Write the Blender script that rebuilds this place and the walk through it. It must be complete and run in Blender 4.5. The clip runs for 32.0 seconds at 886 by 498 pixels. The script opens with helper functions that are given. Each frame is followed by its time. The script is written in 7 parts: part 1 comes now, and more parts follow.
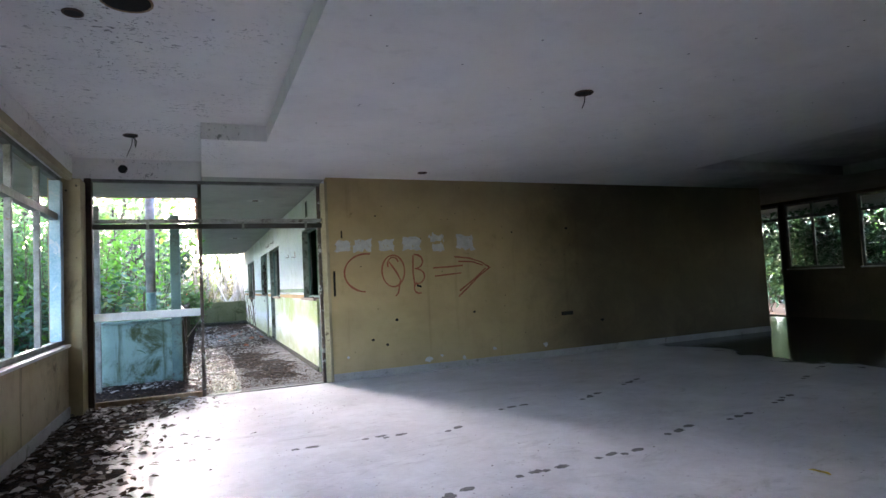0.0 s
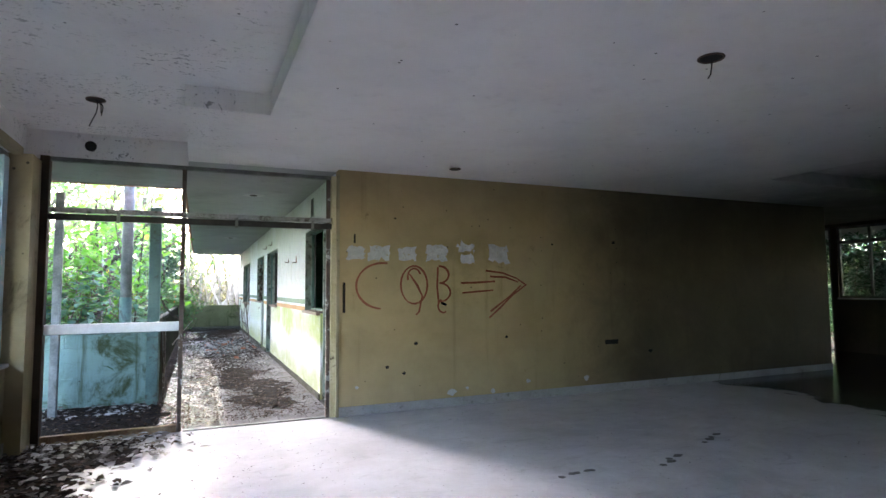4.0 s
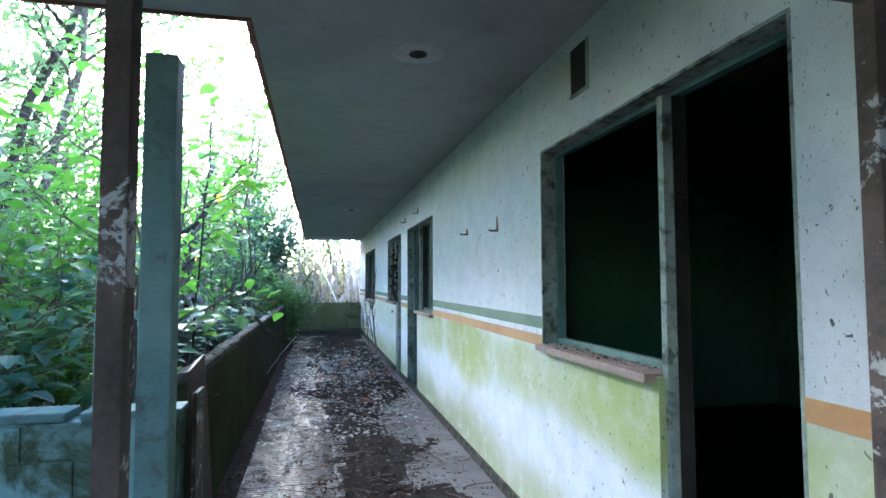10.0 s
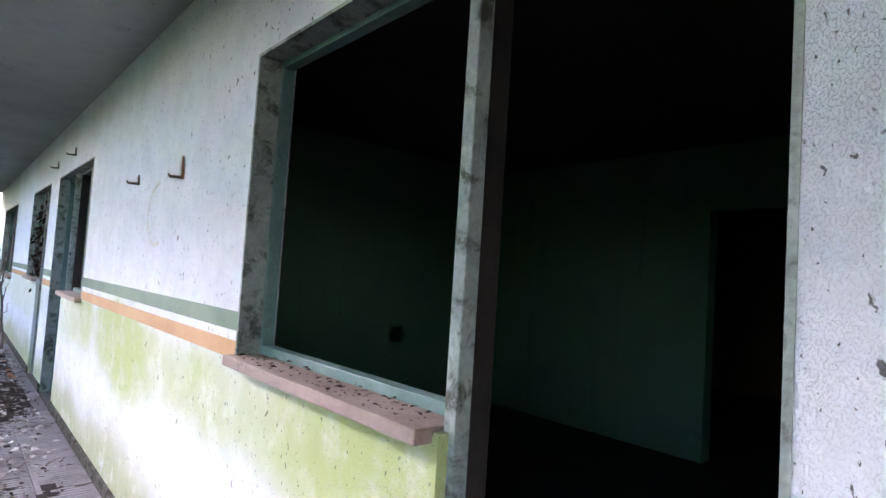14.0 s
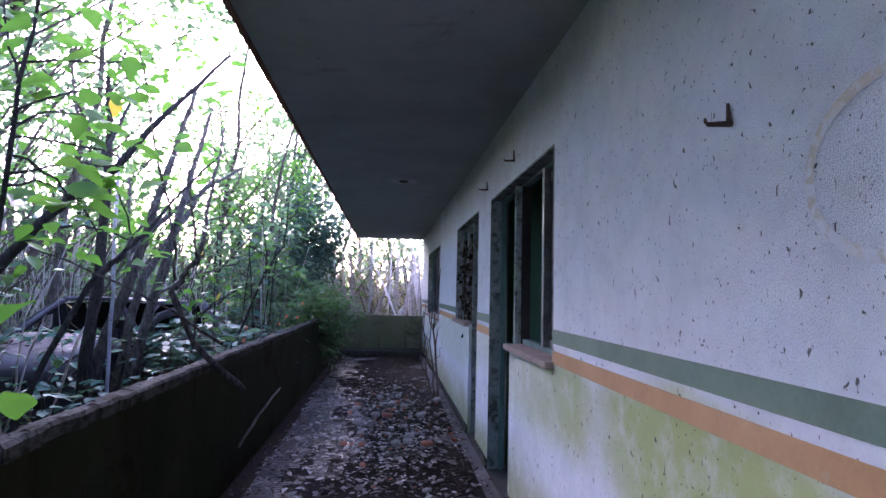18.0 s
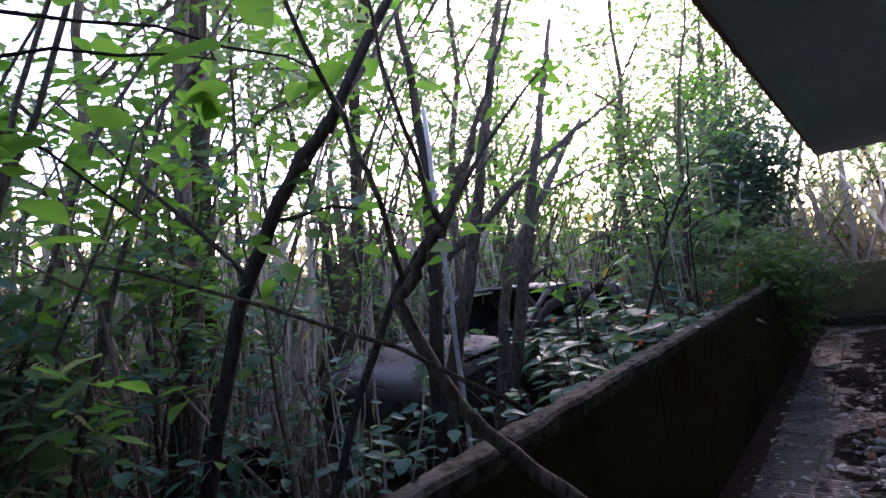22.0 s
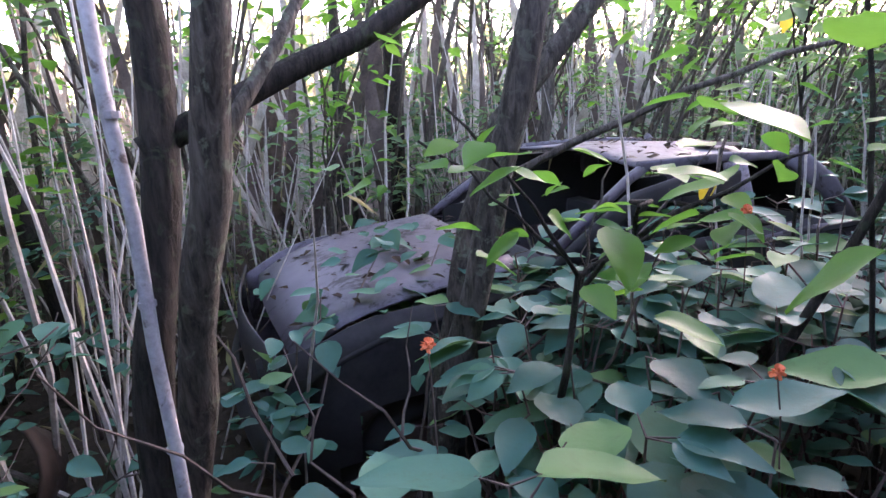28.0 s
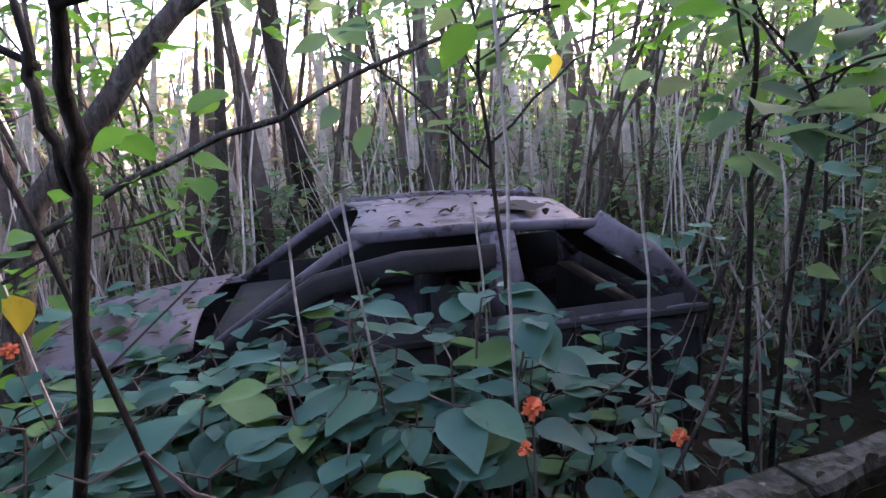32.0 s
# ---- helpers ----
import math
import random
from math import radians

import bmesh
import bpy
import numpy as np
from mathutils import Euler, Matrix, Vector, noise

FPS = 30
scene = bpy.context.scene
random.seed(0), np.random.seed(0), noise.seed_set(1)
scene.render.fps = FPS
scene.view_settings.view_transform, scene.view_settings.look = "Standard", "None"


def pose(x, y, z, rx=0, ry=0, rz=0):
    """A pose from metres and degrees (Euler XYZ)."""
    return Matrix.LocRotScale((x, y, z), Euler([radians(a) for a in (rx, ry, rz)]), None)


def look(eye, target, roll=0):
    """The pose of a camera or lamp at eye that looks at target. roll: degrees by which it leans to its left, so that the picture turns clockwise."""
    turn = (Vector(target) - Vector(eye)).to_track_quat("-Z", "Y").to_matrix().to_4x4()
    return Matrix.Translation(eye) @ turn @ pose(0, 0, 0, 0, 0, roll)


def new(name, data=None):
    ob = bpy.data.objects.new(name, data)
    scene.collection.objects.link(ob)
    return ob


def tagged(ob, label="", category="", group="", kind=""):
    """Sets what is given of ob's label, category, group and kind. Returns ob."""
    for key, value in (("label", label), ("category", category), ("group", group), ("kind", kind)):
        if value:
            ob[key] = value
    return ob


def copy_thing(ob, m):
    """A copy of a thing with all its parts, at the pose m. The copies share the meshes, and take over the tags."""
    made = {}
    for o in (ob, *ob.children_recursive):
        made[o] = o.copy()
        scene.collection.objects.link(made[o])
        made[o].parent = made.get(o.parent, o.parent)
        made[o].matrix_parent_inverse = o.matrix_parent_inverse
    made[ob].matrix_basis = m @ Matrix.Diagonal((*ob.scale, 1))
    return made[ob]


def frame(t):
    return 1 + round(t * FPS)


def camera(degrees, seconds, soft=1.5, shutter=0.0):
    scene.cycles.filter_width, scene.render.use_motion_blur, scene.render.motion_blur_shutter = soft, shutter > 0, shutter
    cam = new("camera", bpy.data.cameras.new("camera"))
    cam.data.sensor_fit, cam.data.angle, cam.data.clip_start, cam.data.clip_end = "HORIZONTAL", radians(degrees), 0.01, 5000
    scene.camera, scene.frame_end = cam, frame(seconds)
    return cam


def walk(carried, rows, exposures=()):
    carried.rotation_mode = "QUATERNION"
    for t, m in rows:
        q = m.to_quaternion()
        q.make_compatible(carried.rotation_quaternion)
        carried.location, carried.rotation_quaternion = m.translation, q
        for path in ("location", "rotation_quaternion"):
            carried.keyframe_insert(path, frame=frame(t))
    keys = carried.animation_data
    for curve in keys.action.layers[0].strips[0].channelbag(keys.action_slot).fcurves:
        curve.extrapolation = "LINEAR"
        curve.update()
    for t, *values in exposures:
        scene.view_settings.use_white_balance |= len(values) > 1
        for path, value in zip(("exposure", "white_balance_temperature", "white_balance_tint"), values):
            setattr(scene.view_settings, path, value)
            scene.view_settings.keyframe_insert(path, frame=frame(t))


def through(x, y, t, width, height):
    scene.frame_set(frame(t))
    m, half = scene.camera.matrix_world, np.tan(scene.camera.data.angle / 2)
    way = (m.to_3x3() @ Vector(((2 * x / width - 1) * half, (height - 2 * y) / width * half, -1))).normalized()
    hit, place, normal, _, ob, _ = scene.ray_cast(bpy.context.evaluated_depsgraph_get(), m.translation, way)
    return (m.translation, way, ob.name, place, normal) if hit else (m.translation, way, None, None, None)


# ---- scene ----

# ---- the camera and its walk ----
cam = camera(76.0, 32.0)
# seconds, eye x y z, yaw to the left of +y, pitch up, lean to the left
PATH = [
    (0, 0.224, 0.028, 1.265, -22.99, 3.16, -2.86),
    (0.5, 0.271, 0.369, 1.280, -23.87, 3.35, -2.86),
    (1, 0.358, 0.584, 1.286, -24.11, 3.39, -2.65),
    (1.5, 0.460, 0.781, 1.297, -24.34, 3.97, -2.49),
    (2, 0.467, 0.900, 1.290, -25.09, 4.07, -2.34),
    (2.5, 0.446, 0.955, 1.295, -25.48, 4.08, -1.86),
    (3, 0.415, 1.016, 1.333, -25.03, 3.86, -1.39),
    (3.5, 0.367, 1.117, 1.355, -24.18, 3.92, -0.79),
    (5.5, 0.386, 2.666, 1.434, -19.78, 4.24, -0.68),
    (6, 0.395, 3.167, 1.429, -18.06, 4.32, -0.93),
    (6.5, 0.394, 3.646, 1.440, -16.89, 4.74, -0.61),
    (7, 0.398, 4.112, 1.465, -16.04, 4.78, -0.44),
    (7.5, 0.454, 4.575, 1.462, -15.43, 4.67, -0.20),
    (8, 0.454, 5.038, 1.450, -15.26, 4.93, 0.35),
    (8.5, 0.483, 5.502, 1.464, -14.53, 4.37, -0.06),
    (9, 0.515, 6.013, 1.458, -13.84, 4.20, -0.62),
    (9.5, 0.539, 6.407, 1.438, -13.71, 3.93, -0.68),
    (10, 0.521, 6.648, 1.448, -12.53, 3.31, -0.15),
    (10.5, 0.604, 6.833, 1.447, -11.84, 2.71, 0.16),
    (11, 0.682, 7.063, 1.446, -16.58, 1.49, 0.92),
    (11.5, 0.844, 7.417, 1.395, -28.74, 0.96, 2.14),
    (12, 0.993, 7.625, 1.390, -40.36, 1.53, 2.87),
    (12.5, 1.046, 7.670, 1.392, -42.85, 1.98, 3.58),
    (13, 1.032, 7.693, 1.401, -42.73, 2.41, 3.66),
    (13.5, 1.014, 7.702, 1.408, -42.14, 2.74, 3.56),
    (14, 0.979, 7.690, 1.413, -41.22, 3.03, 3.67),
    (14.5, 0.923, 7.682, 1.413, -37.56, 3.52, 3.24),
    (15, 0.842, 7.709, 1.456, -30.03, 3.73, 2.18),
    (15.5, 0.749, 7.716, 1.456, -19.83, 4.81, 2.48),
    (17.5, 1.014, 9.704, 1.425, -4.03, 5.72, 2.05),
    (18, 0.955, 10.081, 1.420, -5.53, 4.39, 1.30),
    (18.5, 0.928, 10.433, 1.404, -6.65, 3.75, -1.19),
    (19, 0.829, 10.836, 1.393, -3.08, 3.05, -1.19),
    (19.5, 0.725, 11.150, 1.409, 3.80, 2.81, -1.43),
    (20, 0.715, 11.310, 1.428, 13.09, 2.91, -2.17),
    (20.5, 0.715, 11.472, 1.444, 21.70, 3.28, -3.29),
    (21, 0.639, 11.836, 1.394, 25.89, 1.76, -2.96),
    (21.5, 0.621, 12.155, 1.416, 31.26, 1.10, -4.94),
    (22, 0.751, 12.444, 1.434, 37.33, 3.09, -7.39),
    (22.5, 0.649, 12.942, 1.384, 38.90, 2.56, -5.29),
    (23, 0.546, 13.223, 1.376, 40.49, 1.08, -2.92),
    (23.5, 0.554, 13.617, 1.412, 43.49, -1.69, -5.44),
    (24, 0.477, 13.985, 1.454, 45.54, -4.71, -4.62),
    (24.5, 0.377, 14.362, 1.504, 47.56, -9.02, -3.92),
    (25, 0.313, 14.577, 1.546, 49.32, -14.78, -3.27),
    (25.5, 0.278, 14.830, 1.563, 53.90, -15.12, -4.03),
    (27.5, -0.046, 15.286, 1.603, 57.46, -16.05, -3.51),
    (28, -0.016, 15.399, 1.592, 57.69, -14.63, -2.91),
    (28.5, 0.208, 15.602, 1.646, 59.54, -14.23, -4.62),
    (29, 0.507, 15.784, 1.721, 60.24, -12.59, -4.06),
    (29.5, 0.500, 16.130, 1.785, 62.09, -11.57, -3.67),
    (30, 0.463, 16.424, 1.754, 64.02, -12.06, -3.18),
    (30.5, 0.540, 16.733, 1.752, 68.08, -12.11, -2.12),
    (31, 0.603, 17.014, 1.726, 70.89, -11.76, -3.54),
    (31.5, 0.633, 17.250, 1.686, 69.65, -11.27, -3.73),
    (32, 0.544, 17.490, 1.656, 70.62, -11.63, -3.93),
]
EXPOSURES = [(0, 5.3, 6450, 22), (3, 5.42, 6600, 20), (6, 5.28, 6350, 21), (8, 5.0, 5900, 23), (10, 4.65, 5500, 15), (11, 4.75, 5450, 13), (12, 4.55, 5750, 17), (13, 4.85, 6300, 31), (15, 5.3, 6050, 38), (17.5, 3.95, 5600, 48), (19, 3.55, 5550, 50), (21, 3.25, 6350, 44), (23, 3.05, 6650, 40), (25, 3.35, 7500, 26), (28, 4.35, 6700, 40), (32, 3.95, 6800, 46)]
walk(cam, [(t, pose(x, y, z, 90 + pitch, -roll, yaw)) for t, x, y, z, yaw, pitch, roll in PATH], EXPOSURES)

# ---- sky, sun ----
SUN_YAW, SUN_UP = 18.0, 20.0
world = bpy.data.worlds.new("world")
scene.world = world
world.use_nodes = True
wn = world.node_tree
sky = wn.nodes.new("ShaderNodeTexSky")
sky.sky_type = "NISHITA"
sky.sun_disc = False
sky.sun_elevation = radians(SUN_UP)
sky.sun_rotation = radians(-SUN_YAW)
sky.air_density, sky.dust_density, sky.ozone_density = 1.0, 1.5, 1.0
wn.nodes["Background"].inputs["Strength"].default_value = 0.15
wn.links.new(sky.outputs["Color"], wn.nodes["Background"].inputs["Color"])
sun_data = bpy.data.lights.new("sun", "SUN")
sun_data.energy, sun_data.angle, sun_data.color = 1.1, radians(16), (1.0, 0.99, 0.97)
sun = new("sun", sun_data)
sa, se = radians(SUN_YAW), radians(SUN_UP)
sun.matrix_world = look((0, 0, 30), (math.sin(sa) * math.cos(se), -math.cos(sa) * math.cos(se), 30 - math.sin(se)))


# ---- materials ----
def nodes_of(name):
    m = bpy.data.materials.new(name)
    m.use_nodes = True
    return m, m.node_tree, m.node_tree.nodes["Principled BSDF"]


def noise_tex(nt, vec, scale, detail=6, rough=0.6, distort=0.0):
    n = nt.nodes.new("ShaderNodeTexNoise")
    n.inputs["Scale"].default_value = scale
    n.inputs["Detail"].default_value = detail
    n.inputs["Roughness"].default_value = rough
    n.inputs["Distortion"].default_value = distort
    nt.links.new(vec, n.inputs["Vector"])
    return n.outputs["Fac"]


def ramp(nt, fac, stops):
    r = nt.nodes.new("ShaderNodeValToRGB")
    while len(r.color_ramp.elements) < len(stops):
        r.color_ramp.elements.new(0.5)
    for e, (p, c) in zip(r.color_ramp.elements, stops):
        e.position = p
        e.color = (*c, 1) if len(c) == 3 else c
    nt.links.new(fac, r.inputs["Fac"])
    return r.outputs["Color"]


def step(nt, fac, a, b):
    """0 below a, 1 above b."""
    r = nt.nodes.new("ShaderNodeMapRange")
    r.inputs["From Min"].default_value, r.inputs["From Max"].default_value = a, b
    r.interpolation_type = "SMOOTHSTEP"
    nt.links.new(fac, r.inputs["Value"])
    return r.outputs["Result"]


def mathn(nt, op, a, b=0.0):
    n = nt.nodes.new("ShaderNodeMath")
    n.operation = op
    for k, v in enumerate((a, b)):
        if isinstance(v, (int, float)):
            n.inputs[k].default_value = v
        else:
            nt.links.new(v, n.inputs[k])
    return n.outputs[0]


def mixc(nt, fac, a, b, mode="MIX"):
    n = nt.nodes.new("ShaderNodeMix")
    n.data_type, n.blend_type = "RGBA", mode
    if isinstance(fac, (int, float)):
        n.inputs["Factor"].default_value = fac
    else:
        nt.links.new(fac, n.inputs["Factor"])
    for slot, v in ((6, a), (7, b)):
        if isinstance(v, tuple):
            n.inputs[slot].default_value = (*v, 1)
        else:
            nt.links.new(v, n.inputs[slot])
    return n.outputs[2]


def bumped(nt, bsdf, height, strength=0.3, dist=0.01):
    b = nt.nodes.new("ShaderNodeBump")
    b.inputs["Strength"].default_value, b.inputs["Distance"].default_value = strength, dist
    nt.links.new(height, b.inputs["Height"])
    nt.links.new(b.outputs["Normal"], bsdf.inputs["Normal"])


def coords(nt, kind="world"):
    if kind == "world":
        return nt.nodes.new("ShaderNodeNewGeometry").outputs["Position"]
    return nt.nodes.new("ShaderNodeTexCoord").outputs["Object"]


def split(nt, vec):
    s = nt.nodes.new("ShaderNodeSeparateXYZ")
    nt.links.new(vec, s.inputs[0])
    return s.outputs


def stretch(nt, vec, x, y, z):
    m = nt.nodes.new("ShaderNodeMapping")
    m.inputs["Scale"].default_value = (x, y, z)
    nt.links.new(vec, m.inputs["Vector"])
    return m.outputs["Vector"]


def specks(nt, vec, scale, size, keep=0.5):
    """1 in scattered small dots."""
    v = nt.nodes.new("ShaderNodeTexVoronoi")
    v.inputs["Scale"].default_value = scale
    nt.links.new(vec, v.inputs["Vector"])
    dot = step(nt, v.outputs["Distance"], size, size * 0.6)
    few = mathn(nt, "GREATER_THAN", split(nt, v.outputs["Color"])[0], keep)
    return mathn(nt, "MULTIPLY", dot, few)


def plain(name, dark, light, scale=3.0, fine=40.0, rough=0.7, metal=0.0, bump=0.15, kind="world", dirt=None, dirt_at=(0.55, 0.7), spec=0.4):
    """A surface with broad and fine variation, and dirt in patches."""
    m, nt, b = nodes_of(name)
    p = coords(nt, kind)
    broad, small = noise_tex(nt, p, scale), noise_tex(nt, p, fine, 8, 0.65)
    both = mathn(nt, "ADD", mathn(nt, "MULTIPLY", broad, 0.6), mathn(nt, "MULTIPLY", small, 0.4))
    col = ramp(nt, both, [(0.35, dark), (0.65, light)])
    if dirt:
        col = mixc(nt, step(nt, noise_tex(nt, p, scale * 2.3, 8, 0.7, 0.5), *dirt_at), col, dirt)
    nt.links.new(col, b.inputs["Base Color"])
    b.inputs["Metallic"].default_value, b.inputs["Specular IOR Level"].default_value = metal, spec
    nt.links.new(ramp(nt, small, [(0.3, (rough - 0.12,) * 3), (0.7, (min(1, rough + 0.12),) * 3)]), b.inputs["Roughness"])
    bumped(nt, b, small, bump, 0.01)
    return m


def wall_paint(name, base, dark, stain, stain_at, drip=0.5, speck=0.14, plaster=0.25, mould=None, far_shade=None, spec=0.2):
    """Old wall paint: blotches, runs of damp, mould specks, lumpy plaster."""
    m, nt, b = nodes_of(name)
    p = coords(nt)
    broad, mid = noise_tex(nt, p, 0.9, 6, 0.6, 0.3), noise_tex(nt, p, 6, 8, 0.7)
    col = mixc(nt, mathn(nt, "MULTIPLY", step(nt, broad, 0.4, 0.75), 0.8), base, dark)
    col = mixc(nt, mathn(nt, "MULTIPLY", step(nt, mid, 0.45, 0.75), 0.35), col, dark)
    runs = noise_tex(nt, stretch(nt, p, 7, 7, 0.5), 1.0, 5, 0.6)
    col = mixc(nt, mathn(nt, "MULTIPLY", step(nt, runs, 0.55, 0.75), drip), col, stain)
    col = mixc(nt, step(nt, noise_tex(nt, p, 2.2, 9, 0.75, 0.6), *stain_at), col, stain)
    col = mixc(nt, mathn(nt, "MULTIPLY", specks(nt, p, 9, speck, 0.72), 0.8), col, (0.03, 0.03, 0.025))
    if mould:
        fleck = mathn(nt, "MAXIMUM", step(nt, noise_tex(nt, stretch(nt, p, 1.0, 1.7, 1.0), 19, 4, 0.6, 0.7), 0.61, 0.64), step(nt, noise_tex(nt, p, 46, 3, 0.5, 0.5), 0.65, 0.68))
        fleck = mathn(nt, "MULTIPLY", fleck, step(nt, split(nt, p)[0], mould, mould - 0.5))
        fleck = mathn(nt, "MULTIPLY", fleck, step(nt, noise_tex(nt, p, 1.7, 4), 0.38, 0.6))
        col = mixc(nt, mathn(nt, "MULTIPLY", fleck, 0.75), col, (0.05, 0.05, 0.045))
    # darkens towards high x: the hall's dim far end, put into the paint
    if far_shade:
        far = mathn(nt, "ADD", step(nt, split(nt, p)[0], far_shade[0], far_shade[1]), mathn(nt, "MULTIPLY", mathn(nt, "SUBTRACT", noise_tex(nt, p, 1.6, 7, 0.7, 0.4), 0.5), 0.6))
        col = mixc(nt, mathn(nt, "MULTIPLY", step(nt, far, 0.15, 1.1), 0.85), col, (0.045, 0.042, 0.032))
    nt.links.new(col, b.inputs["Base Color"])
    b.inputs["Roughness"].default_value, b.inputs["Specular IOR Level"].default_value = 0.8, spec
    h = mathn(nt, "ADD", mid, mathn(nt, "MULTIPLY", noise_tex(nt, p, 70, 4), 0.5))
    bumped(nt, b, h, plaster, 0.012)
    return m


M = {}
M["yellow_wall"] = wall_paint("ochre wall paint", (0.45, 0.345, 0.185), (0.33, 0.25, 0.13), (0.16, 0.11, 0.06), (0.62, 0.8), 0.35, 0.1, 0.12, far_shade=(3.2, 6.6))
M["yellow_dirty"] = wall_paint("dirty cream paint", (0.4, 0.34, 0.22), (0.2, 0.165, 0.1), (0.12, 0.1, 0.06), (0.55, 0.75), 0.6, 0.14, 0.2, far_shade=(4.0, 8.5))
M["ceiling"] = wall_paint("mouldy white ceiling paint", (0.8, 0.785, 0.77), (0.7, 0.685, 0.67), (0.36, 0.34, 0.32), (0.66, 0.85), 0.15, 0.1, 0.08, mould=0.9, far_shade=(5.0, 11.0))
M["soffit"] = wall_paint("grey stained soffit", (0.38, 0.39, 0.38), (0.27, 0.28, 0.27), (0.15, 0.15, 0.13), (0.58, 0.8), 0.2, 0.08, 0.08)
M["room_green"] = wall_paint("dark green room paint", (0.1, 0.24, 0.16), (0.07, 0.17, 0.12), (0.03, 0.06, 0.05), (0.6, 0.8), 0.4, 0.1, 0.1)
# room_back: colour lowered to near black so the inner rooms look dark
M["room_back"] = wall_paint("near-black room paint", (0.05, 0.055, 0.05), (0.03, 0.035, 0.03), (0.015, 0.015, 0.015), (0.6, 0.8), 0.4, 0.1, 0.1)
M["jamb"] = plain("green-grey jamb plaster", (0.16, 0.2, 0.18), (0.36, 0.42, 0.38), 5, 70, 0.85, bump=0.5, dirt=(0.07, 0.08, 0.06), dirt_at=(0.48, 0.64))
M["teal"] = plain("worn teal frame paint", (0.06, 0.13, 0.12), (0.14, 0.25, 0.22), 5, 50, 0.55, dirt=(0.1, 0.09, 0.07), dirt_at=(0.58, 0.68))
M["teal_post"] = plain("teal timber paint", (0.08, 0.16, 0.155), (0.17, 0.28, 0.26), 3, 45, 0.75, dirt=(0.09, 0.1, 0.09), dirt_at=(0.5, 0.68))
M["blue_post"] = plain("pale blue post paint", (0.18, 0.28, 0.31), (0.34, 0.44, 0.47), 3, 45, 0.7, dirt=(0.2, 0.2, 0.18), dirt_at=(0.55, 0.7))
M["blue_jamb"] = plain("chipped light blue jamb paint", (0.2, 0.38, 0.5), (0.5, 0.64, 0.72), 3, 45, 0.6, dirt=(0.6, 0.62, 0.64), dirt_at=(0.55, 0.62))
M["grey_post"] = plain("weathered grey post", (0.1, 0.11, 0.11), (0.28, 0.3, 0.3), 6, 60, 0.85, bump=0.4)
M["grimy_bar"] = plain("grimy pale bar paint", (0.16, 0.16, 0.155), (0.42, 0.42, 0.42), 5, 60, 0.6, dirt=(0.07, 0.055, 0.045), dirt_at=(0.5, 0.64))
M["worn_post"] = plain("rusted post with white paint chips", (0.035, 0.025, 0.02), (0.15, 0.11, 0.09), 5, 60, 0.7, 0.1, bump=0.4, dirt=(0.45, 0.45, 0.44), dirt_at=(0.57, 0.62))
M["steel"] = plain("dull grey window steel", (0.08, 0.08, 0.075), (0.26, 0.27, 0.26), 6, 70, 0.5, 0.3, dirt=(0.16, 0.08, 0.04), dirt_at=(0.58, 0.7))
M["white_bar"] = plain("chipped white bar paint", (0.55, 0.56, 0.58), (0.75, 0.76, 0.78), 5, 60, 0.5, dirt=(0.2, 0.17, 0.14), dirt_at=(0.66, 0.75))
M["track"] = plain("dark sliding-door track", (0.02, 0.02, 0.02), (0.06, 0.055, 0.05), 6, 60, 0.5, 0.5)
M["rust"] = plain("rusty jamb strip", (0.13, 0.07, 0.04), (0.42, 0.3, 0.18), 7, 60, 0.85, bump=0.4)
M["baseboard"] = plain("grey cement skirting", (0.28, 0.27, 0.27), (0.42, 0.41, 0.41), 3, 50, 0.8, dirt=(0.16, 0.15, 0.14))
M["cream_jamb"] = plain("cracked cream jamb paint", (0.42, 0.35, 0.18), (0.66, 0.6, 0.4), 2.2, 60, 0.75, bump=0.3, dirt=(0.14, 0.1, 0.06), dirt_at=(0.63, 0.68))
M["sill"] = plain("dusty red cement sill", (0.22, 0.16, 0.13), (0.36, 0.28, 0.24), 6, 60, 0.85, dirt=(0.1, 0.08, 0.07))
M["block"] = wall_paint("teal block paint with moss", (0.24, 0.37, 0.35), (0.13, 0.22, 0.18), (0.06, 0.085, 0.04), (0.44, 0.64), 0.9, 0.1, 0.3)
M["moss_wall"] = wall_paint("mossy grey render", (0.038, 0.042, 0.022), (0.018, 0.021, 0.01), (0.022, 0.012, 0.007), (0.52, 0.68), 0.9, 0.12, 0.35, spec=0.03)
M["end_wall"] = wall_paint("pale mossy render", (0.2, 0.2, 0.12), (0.12, 0.13, 0.06), (0.05, 0.06, 0.025), (0.5, 0.68), 0.7, 0.12, 0.35, spec=0.05)
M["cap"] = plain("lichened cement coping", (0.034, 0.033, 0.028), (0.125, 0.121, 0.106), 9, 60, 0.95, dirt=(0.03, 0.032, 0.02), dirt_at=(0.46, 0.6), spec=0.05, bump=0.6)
M["green_stripe"] = plain("faded green stripe", (0.1, 0.17, 0.12), (0.17, 0.26, 0.18), 4, 60, 0.75, dirt=(0.3, 0.36, 0.3), dirt_at=(0.62, 0.75))
M["orange_stripe"] = plain("faded orange stripe", (0.4, 0.22, 0.09), (0.52, 0.32, 0.15), 4, 60, 0.75, dirt=(0.4, 0.36, 0.24), dirt_at=(0.6, 0.75))
M["roof_tile"] = plain("weathered clay tile", (0.14, 0.06, 0.04), (0.28, 0.13, 0.09), 5, 50, 0.9, dirt=(0.05, 0.05, 0.04))
M["black_board"] = plain("rusty black sheet", (0.02, 0.015, 0.012), (0.07, 0.04, 0.025), 4, 40, 0.7, 0.3)
